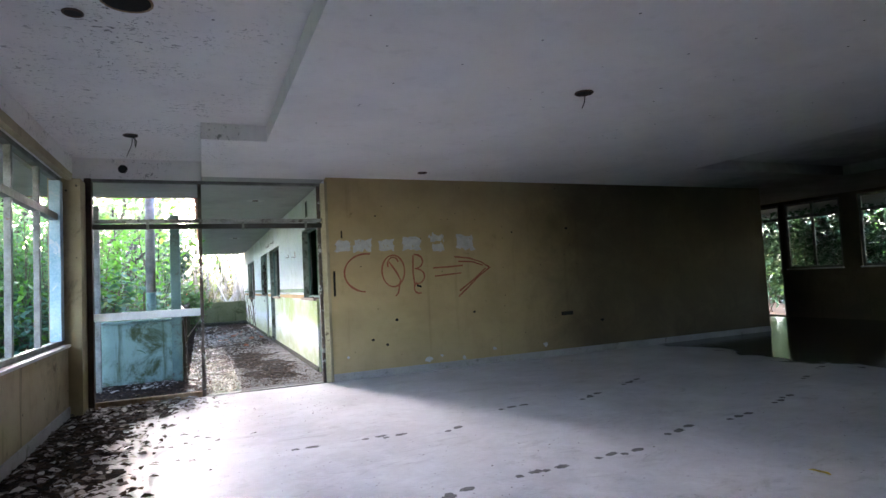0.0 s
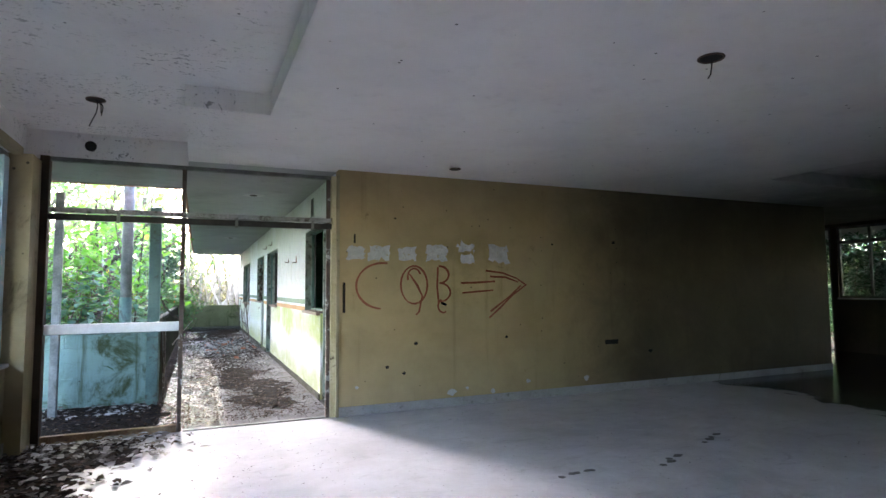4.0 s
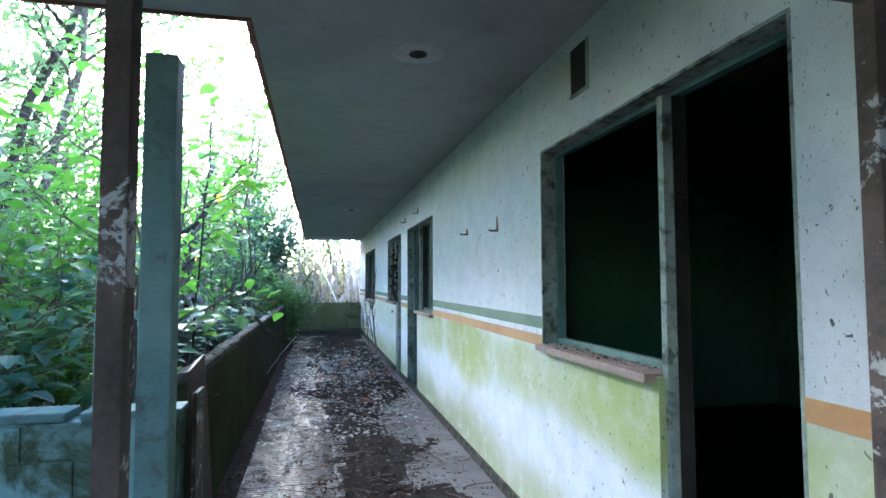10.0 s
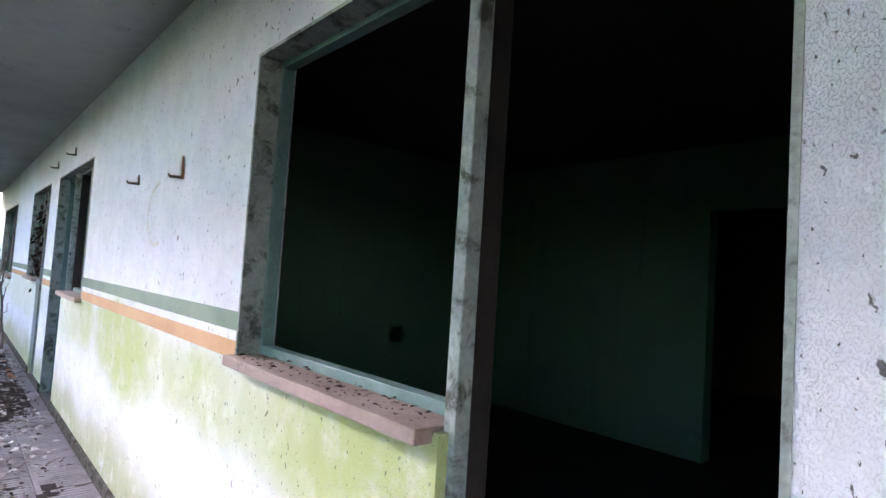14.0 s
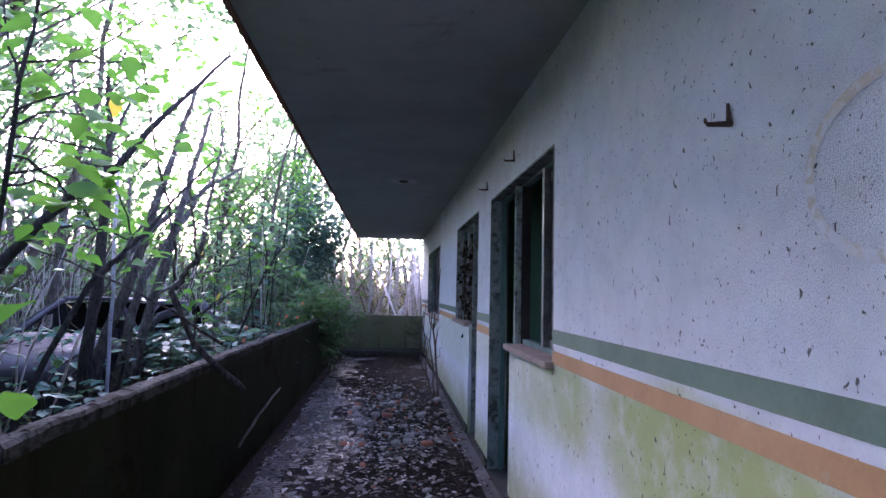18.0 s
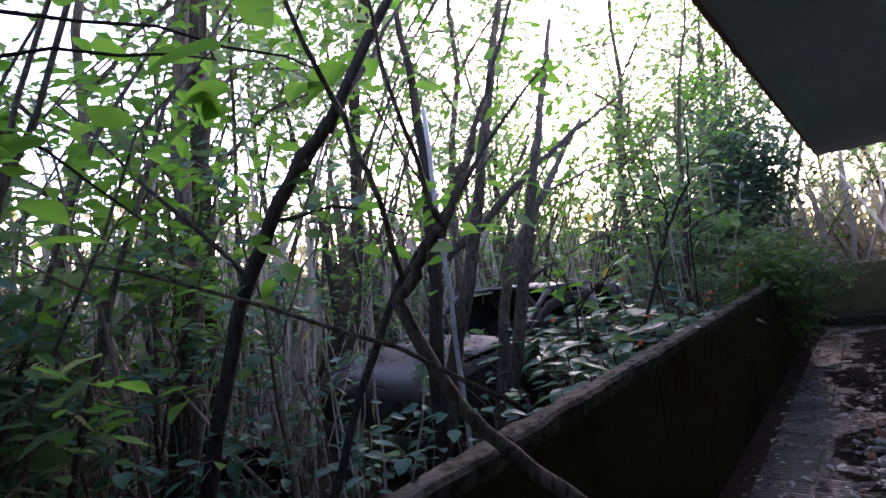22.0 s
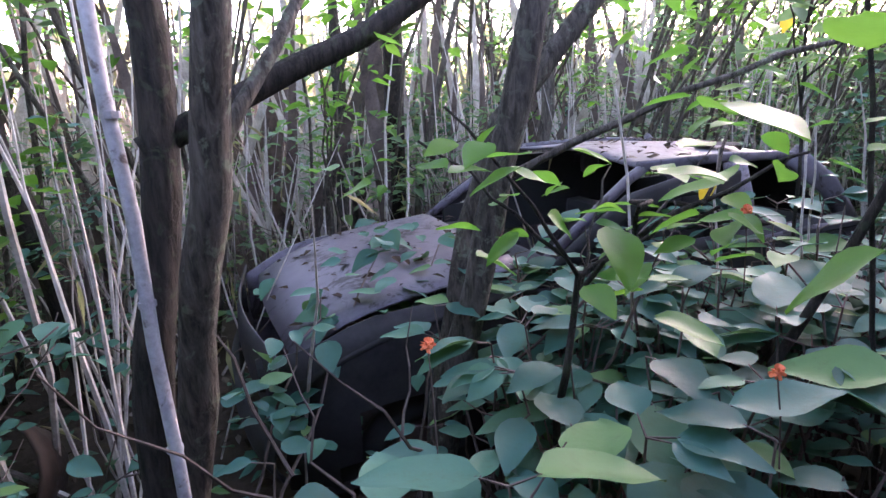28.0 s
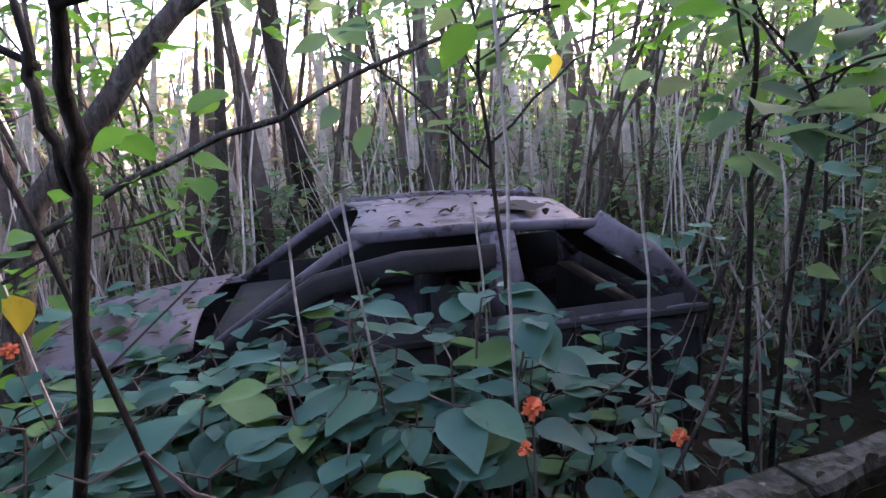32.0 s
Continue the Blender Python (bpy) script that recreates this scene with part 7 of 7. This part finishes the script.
def car(label):
    """A small hatchback wreck, nose towards -y, its middle at the origin, on the ground at z 0."""
    c = thing("car", label, "car")
    hw = 0.78
    # y along the car, from the nose at -1.85 to the tail at 1.85
    def roof(u, v):
        y, x = 0.28 + 1.05 * u - 0.03 * math.cos(v * math.pi * 2), -0.6 + 1.2 * v
        return (x, y, 1.43 + 0.035 * math.sin(math.pi * v) + 0.02 * math.sin(math.pi * u) - 0.05 * u + 0.012 * noise.noise((x * 3, y * 3, 1)))

    part("roof", sheet_grid(roof, 12, 12), "car_paint", c, "dented mauve-grey roof with dead leaves", True)

    def bonnet(u, v):
        y, x = -1.66 + 1.26 * u, -0.66 + 1.32 * v
        return (x, y - 0.05 * math.sin(math.pi * v), 0.93 + 0.11 * u ** 0.8 + 0.05 * math.sin(math.pi * v) ** 0.5 - 0.13 * (1 - u) ** 5 + 0.014 * noise.noise((x * 2, y * 2, 5)))

    part("bonnet", sheet_grid(bonnet, 10, 10), "car_paint", c, "dull mauve-grey bonnet", True)
    for s in (-1, 1):
        def flank(u, v, s=s):
            y = -1.75 + 3.55 * u
            z = 0.2 + (0.74 + 0.1 * min(1, u * 1.6) - 0.12 * max(0, 0.12 - u) * 8) * v
            bulge = 0.05 * math.sin(math.pi * v) - 0.1 * (max(0, 0.08 - u) * 12) ** 2 - 0.08 * (max(0, u - 0.93) * 14) ** 2
            return (s * (hw - 0.05 + bulge), y, z)

        bm = sheet_grid(flank, 30, 6)
        # wheel arches cut out
        cut = [f for f in bm.faces if any((f.calc_center_median() - Vector((s * hw, yc, 0.26))).yz.length < 0.34 for yc in (-1.12, 1.2))]
        bmesh.ops.delete(bm, geom=cut, context="FACES")
        # the side panel and wing at s > 0 take the darker metal
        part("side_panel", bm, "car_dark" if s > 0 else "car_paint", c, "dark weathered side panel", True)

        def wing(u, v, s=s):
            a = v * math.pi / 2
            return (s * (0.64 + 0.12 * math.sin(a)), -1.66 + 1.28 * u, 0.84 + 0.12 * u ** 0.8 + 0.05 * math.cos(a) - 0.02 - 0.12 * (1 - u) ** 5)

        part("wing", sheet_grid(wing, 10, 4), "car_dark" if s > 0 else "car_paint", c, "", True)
        for name, pts, w, mat in (
            ("windscreen_pillar", [(s * 0.69, -0.4, 0.98), (s * 0.66, -0.05, 1.22), (s * 0.62, 0.2, 1.38), (s * 0.6, 0.32, 1.43)], 0.05, "car_paint"),
            ("roof_rail", [(s * 0.605, 0.26, 1.43), (s * 0.625, 0.8, 1.43), (s * 0.615, 1.2, 1.405), (s * 0.61, 1.36, 1.385)], 0.05, "car_paint"),
            ("door_pillar", [(s * 0.715, 0.9, 0.9), (s * 0.68, 0.88, 1.2), (s * 0.62, 0.86, 1.42)], 0.15, "car_paint"),
            ("rear_pillar", [(s * 0.61, 1.3, 1.4), (s * 0.67, 1.56, 1.2), (s * 0.7, 1.76, 0.94)], 0.13, "car_paint"),
            ("quarter_panel", [(s * 0.73, 0.92, 0.93), (s * 0.735, 1.4, 0.94), (s * 0.71, 1.78, 0.92)], 0.12, "car_paint"),
            ("door_frame", [(s * 0.73, -0.42, 0.88), (s * 0.745, -0.15, 1.1), (s * 0.72, 0.12, 1.27), (s * 0.69, 0.45, 1.32), (s * 0.68, 0.84, 1.31)], 0.105, "car_dark"),
        ):
            part(name, beam(pts, w, 0.035), mat, c, "dark bent door window frame" if "door_f" in name else "", True)
        bm = bmesh.new()
        tube(bm, [(s * 0.735, -0.42, 0.93), (s * 0.745, 0.4, 0.965), (s * 0.735, 1.78, 0.96)], 0.022, 6)
        part("waist_rail", bm, "car_dark", c)
        for y in (-0.92, 1.2):
            wheel(c, s * 0.66, y, 0.24, s)

    def nose(u, v):
        x = -0.72 + 1.44 * u
        return (x, -1.74 - 0.1 * math.sin(math.pi * u) - 0.03 * math.sin(math.pi * v), 0.5 + 0.36 * v)

    part("nose", sheet_grid(nose, 12, 4), "car_dark", c, "dark nose with empty lamp sockets", True)

    def bumper(u, v):
        x = -0.76 + 1.52 * u
        a = v * math.pi
        return (x, -1.76 - 0.13 * math.sin(math.pi * u) ** 0.6 - 0.06 * math.sin(a), 0.42 + 0.1 * math.cos(a))

    part("bumper", sheet_grid(bumper, 14, 6), "rubber", c, "black plastic bumper", True)

    def tail(u, v):
        x = -0.72 + 1.44 * u
        return (x, 1.78 + 0.05 * math.sin(math.pi * u), 0.25 + 0.72 * v)

    part("tailgate", sheet_grid(tail, 10, 4), "car_dark", c, "", True)
    # black sheets put in for the unlit cabin behind far and rear windows
    part("side_blackout", boxes((-0.69, -0.665, 0.2, 1.3, 0.85, 1.37), (-0.69, -0.665, -0.25, 0.196, 0.85, 1.08), (-0.69, -0.665, 1.304, 1.6, 0.85, 1.1), wear=0.004), "hole", c, "black sheet standing in for the dark cabin at the far side windows")

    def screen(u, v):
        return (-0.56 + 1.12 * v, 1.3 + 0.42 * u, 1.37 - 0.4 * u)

    part("rear_screen", sheet_grid(screen, 4, 4), "hole", c, "black sheet standing in for the dark cabin at the rear screen")
    part("floor_pan", boxes((-0.72, 0.72, -1.7, 1.75, 0.17, 0.22)), "car_dark", c)
    part("dashboard", boxes((-0.68, 0.68, -0.42, -0.1, 0.7, 0.97), wear=0.05), "rubber", c)
    for x in (-0.36, 0.36):
        seat = part("seat", boxes((x - 0.24, x + 0.24, 0.15, 0.62, 0.3, 0.5), wear=0.06), "car_dark", c)
        bm = boxes((x - 0.23, x + 0.23, 0.62, 0.76, 0.42, 1.05), wear=0.05)
        part("seat_back", bm, "car_dark", seat)
    part("rear_seat", boxes((-0.62, 0.62, 1.2, 1.62, 0.3, 0.52), (-0.62, 0.62, 1.55, 1.68, 0.5, 0.9), wear=0.05), "car_dark", c)
    for s in (-1, 1):
        bm = bmesh.new()
        bmesh.ops.create_cone(bm, cap_ends=True, segments=16, radius1=0.085, radius2=0.07, depth=0.05)
        bmesh.ops.transform(bm, verts=bm.verts, matrix=pose(s * 0.52, -1.8, 0.71, 90))
        part("lamp_socket", bm, "hole", c)
    bm = bmesh.new()
    bm.faces.new([bm.verts.new((0.28 + 0.16 * math.cos(a) * (1 + 0.3 * math.sin(3 * a)), 1.05 + 0.12 * math.sin(a) * (1 + 0.3 * math.cos(5 * a)), 1.458)) for a in (2 * math.pi * k / 18 for k in range(18))])
    part("rust_hole", bm, "hole", c, "rusted hole in the roof")
    for o in c.children:
        if o.name.startswith("wheel"):
            continue
        for v in o.data.vertices:
            if v.co.y < -0.4:
                v.co.y = -0.4 + (v.co.y + 0.4) * 0.8
    return c


wreck = car("dull mauve-grey hatchback wreck overgrown by plants")
wreck.matrix_basis = pose(-2.78, 17.73, -0.33, 0, 1.5, -9.0) @ Matrix.Diagonal((1.06, 1.15, 1.08, 1))
second = copy_thing(wreck, pose(-4.3, 6.4, -0.2, 0, 0, 70))
tagged(second, "grey car wreck outside the hall window")
chair = thing("plastic_chair", "dirty white plastic chair outside the hall window", "chair")
part("seat", boxes((-0.24, 0.24, -0.24, 0.24, 0.4, 0.44), wear=0.015), "white_plastic", chair)
for x in (-0.22, 0.22):
    for y in (-0.22, 0.22):
        bm = bmesh.new()
        tube(bm, [(x * 1.12, y * 1.12, 0), (x, y, 0.42)], 0.022, 8)
        part("leg", bm, "white_plastic", chair)
    bm = bmesh.new()
    tube(bm, [(x * 1.05, -0.2, 0.42), (x * 1.1, -0.2, 0.66), (x * 1.1, 0.2, 0.68), (x * 0.95, 0.26, 0.86)], 0.024, 8)
    part("armrest", bm, "white_plastic", chair)
bm = sheet_grid(lambda u, v: (-0.22 + 0.44 * u, 0.24 + 0.06 * v, 0.44 + 0.42 * v - 0.05 * math.cos(2 * math.pi * u) * v), 8, 6, 0.012)
part("backrest", bm, "white_plastic", chair, "", True)
chair.matrix_basis = pose(-2.2, 7.7, 0.0, 0, 0, 200) @ Matrix.Diagonal((1.1, 1.1, 1.15, 1))
vine = thing("dry_vine", "thin dry stalks hanging in front of the car", "dry stalks")
rg = random.Random(55)
for x, y0, y1, z1 in ((-0.75, 18.0, 18.12, 2.3), (-0.85, 18.62, 18.6, 1.7), (-1.1, 17.8, 17.75, 1.5), (-1.3, 18.2, 18.25, 1.4), (-0.9, 19.2, 19.0, 1.9), (-1.35, 17.45, 17.6, 1.35), (-1.2, 16.9, 16.8, 1.6)):
    bm = bmesh.new()
    tube(bm, bend((x, y0, -0.2), (x - 0.05, y1, z1), (0, 0.05, 0), rg, 7, 0.018), 0.005, 5)
    part("stalk", bm, "reed", vine)
bucket = thing("tub", "old dark tub lying in the undergrowth", "tub")
bm = bmesh.new()
bmesh.ops.create_cone(bm, cap_ends=False, segments=20, radius1=0.16, radius2=0.22, depth=0.3)
bmesh.ops.solidify(bm, geom=bm.faces[:], thickness=0.012)
part("shell", bm, "black_board", bucket, smooth=True)
bucket.matrix_basis = pose(-3.0, 14.78, 0.04, 62, 0, 70) @ Matrix.Diagonal((1.5, 1.5, 1.5, 1))

# creepers and dead twigs over the wreck
rg = random.Random(66)
climber = thing("creeper", "green creeper spreading over the wreck's bonnet and roof", "creeper")
sp = []
for a, b, n in (((-1.75, 15.7, 0.1), (-2.6, 16.6, 0.86), 16), ((-1.75, 16.3, 0.0), (-2.5, 16.9, 0.86), 14), ((-3.3, 15.9, 0.2), (-2.9, 16.9, 0.86), 14), ((-1.7, 17.2, 0.2), (-1.85, 17.3, 1.0), 12), ((-1.65, 18.3, 0.1), (-1.9, 18.5, 0.95), 14), ((-1.7, 19.6, 0.1), (-1.9, 19.4, 1.05), 16), ((-1.72, 19.9, 0.0), (-2.1, 20.1, 0.95), 16), ((-1.7, 17.7, 0.1), (-1.85, 17.9, 1.1), 10), ((-1.9, 15.6, 0.0), (-2.4, 16.2, 0.78), 14)):
    pts = bend(a, b, (0, 0, 0.06), rg, 8, 0.04)
    bm = bmesh.new()
    tube(bm, pts, [0.008 - 0.0006 * k for k in range(9)], 5)
    part("stem", bm, "twig", climber)
    for _ in range(2 * n):
        p = rg.choice(pts[2:]) + Vector((rg.gauss(0, 0.1), rg.gauss(0, 0.14), rg.uniform(0.0, 0.08)))
        sp.append((tuple(p), rg.uniform(0, 360), rg.gauss(10, 14), rg.gauss(0, 14), rg.uniform(0.08, 0.17)))
part("foliage", leaves("foliage", sp, LEAF_NEAR, "leaf_broad"), None, climber)
brush = thing("dead_twigs", "tangle of dead twigs over the wreck and its plants", "twigs")
for k in range(46):
    x, y = rg.uniform(-1.75, -0.5), rg.uniform(15.6, 20.2)
    z = rg.uniform(0.3, 1.0)
    az, ln = rg.uniform(0, 6.28), rg.uniform(0.4, 1.1)
    bm = bmesh.new()
    tube(bm, bend((x, y, z - 0.3), (x + 0.5 * ln * math.cos(az), y + ln * math.sin(az), z + rg.uniform(0.0, 0.5)), (0, 0, rg.uniform(-0.1, 0.15)), rg, 6, 0.035), [0.007, 0.006, 0.006, 0.005, 0.004, 0.003, 0.002], 5)
    part("twig", bm, "twig", brush)

# leaves and twigs lying on the wreck
rg = random.Random(88)
sp = []
for _ in range(150):
    if rg.random() < 0.55:
        u, v = rg.random(), rg.random()
        p = (-0.6 + 1.2 * v, 0.28 + 1.05 * u, 1.452 + 0.035 * math.sin(math.pi * v) + 0.02 * math.sin(math.pi * u) - 0.05 * u)
    else:
        u, v = rg.random(), rg.random()
        p = (-0.66 + 1.32 * v, -0.4 + (-1.26 + 1.26 * u) * 0.8, 0.955 + 0.11 * u ** 0.8 + 0.05 * math.sin(math.pi * v) ** 0.5 - 0.13 * (1 - u) ** 5)
    sp.append((tuple(wreck.matrix_basis @ Vector(p)), rg.uniform(0, 360), rg.gauss(0, 6), rg.gauss(0, 8), rg.uniform(0.03, 0.09)))
tagged(new("wreck_litter", leaves("wreck_litter", sp, LEAF_MID, "litter")), "dead leaves lying on the wreck's roof and bonnet", "litter", "", "stuff")

# ---- corridor tiles ----
def ribbed_tile(w, d):
    bm = bmesh.new()
    box(bm, -w / 2, w / 2, -d / 2, d / 2, -0.012, -0.003)
    n = 7
    for k in range(n):
        c = -d / 2 + d * (k + 0.5) / n
        box(bm, -w / 2 + 0.006, w / 2 - 0.006, c - 0.013, c + 0.013, -0.003, 0.0)
    return mesh_of("tile", bm, "tile")


paving = thing("floor_corridor", "wet ribbed grey corridor tiles", "floor", kind="structure")
TILE = ribbed_tile(0.292, 0.292)
rg = random.Random(33)
for j in range(50):
    for i in range(6):
        o = part("tile", TILE, None, paving)
        o.matrix_basis = pose(0.15 + 0.298 * i, 7.8 + 0.298 * j, rg.uniform(-0.003, 0.001), rg.uniform(-0.4, 0.4), rg.uniform(-0.4, 0.4), 0)
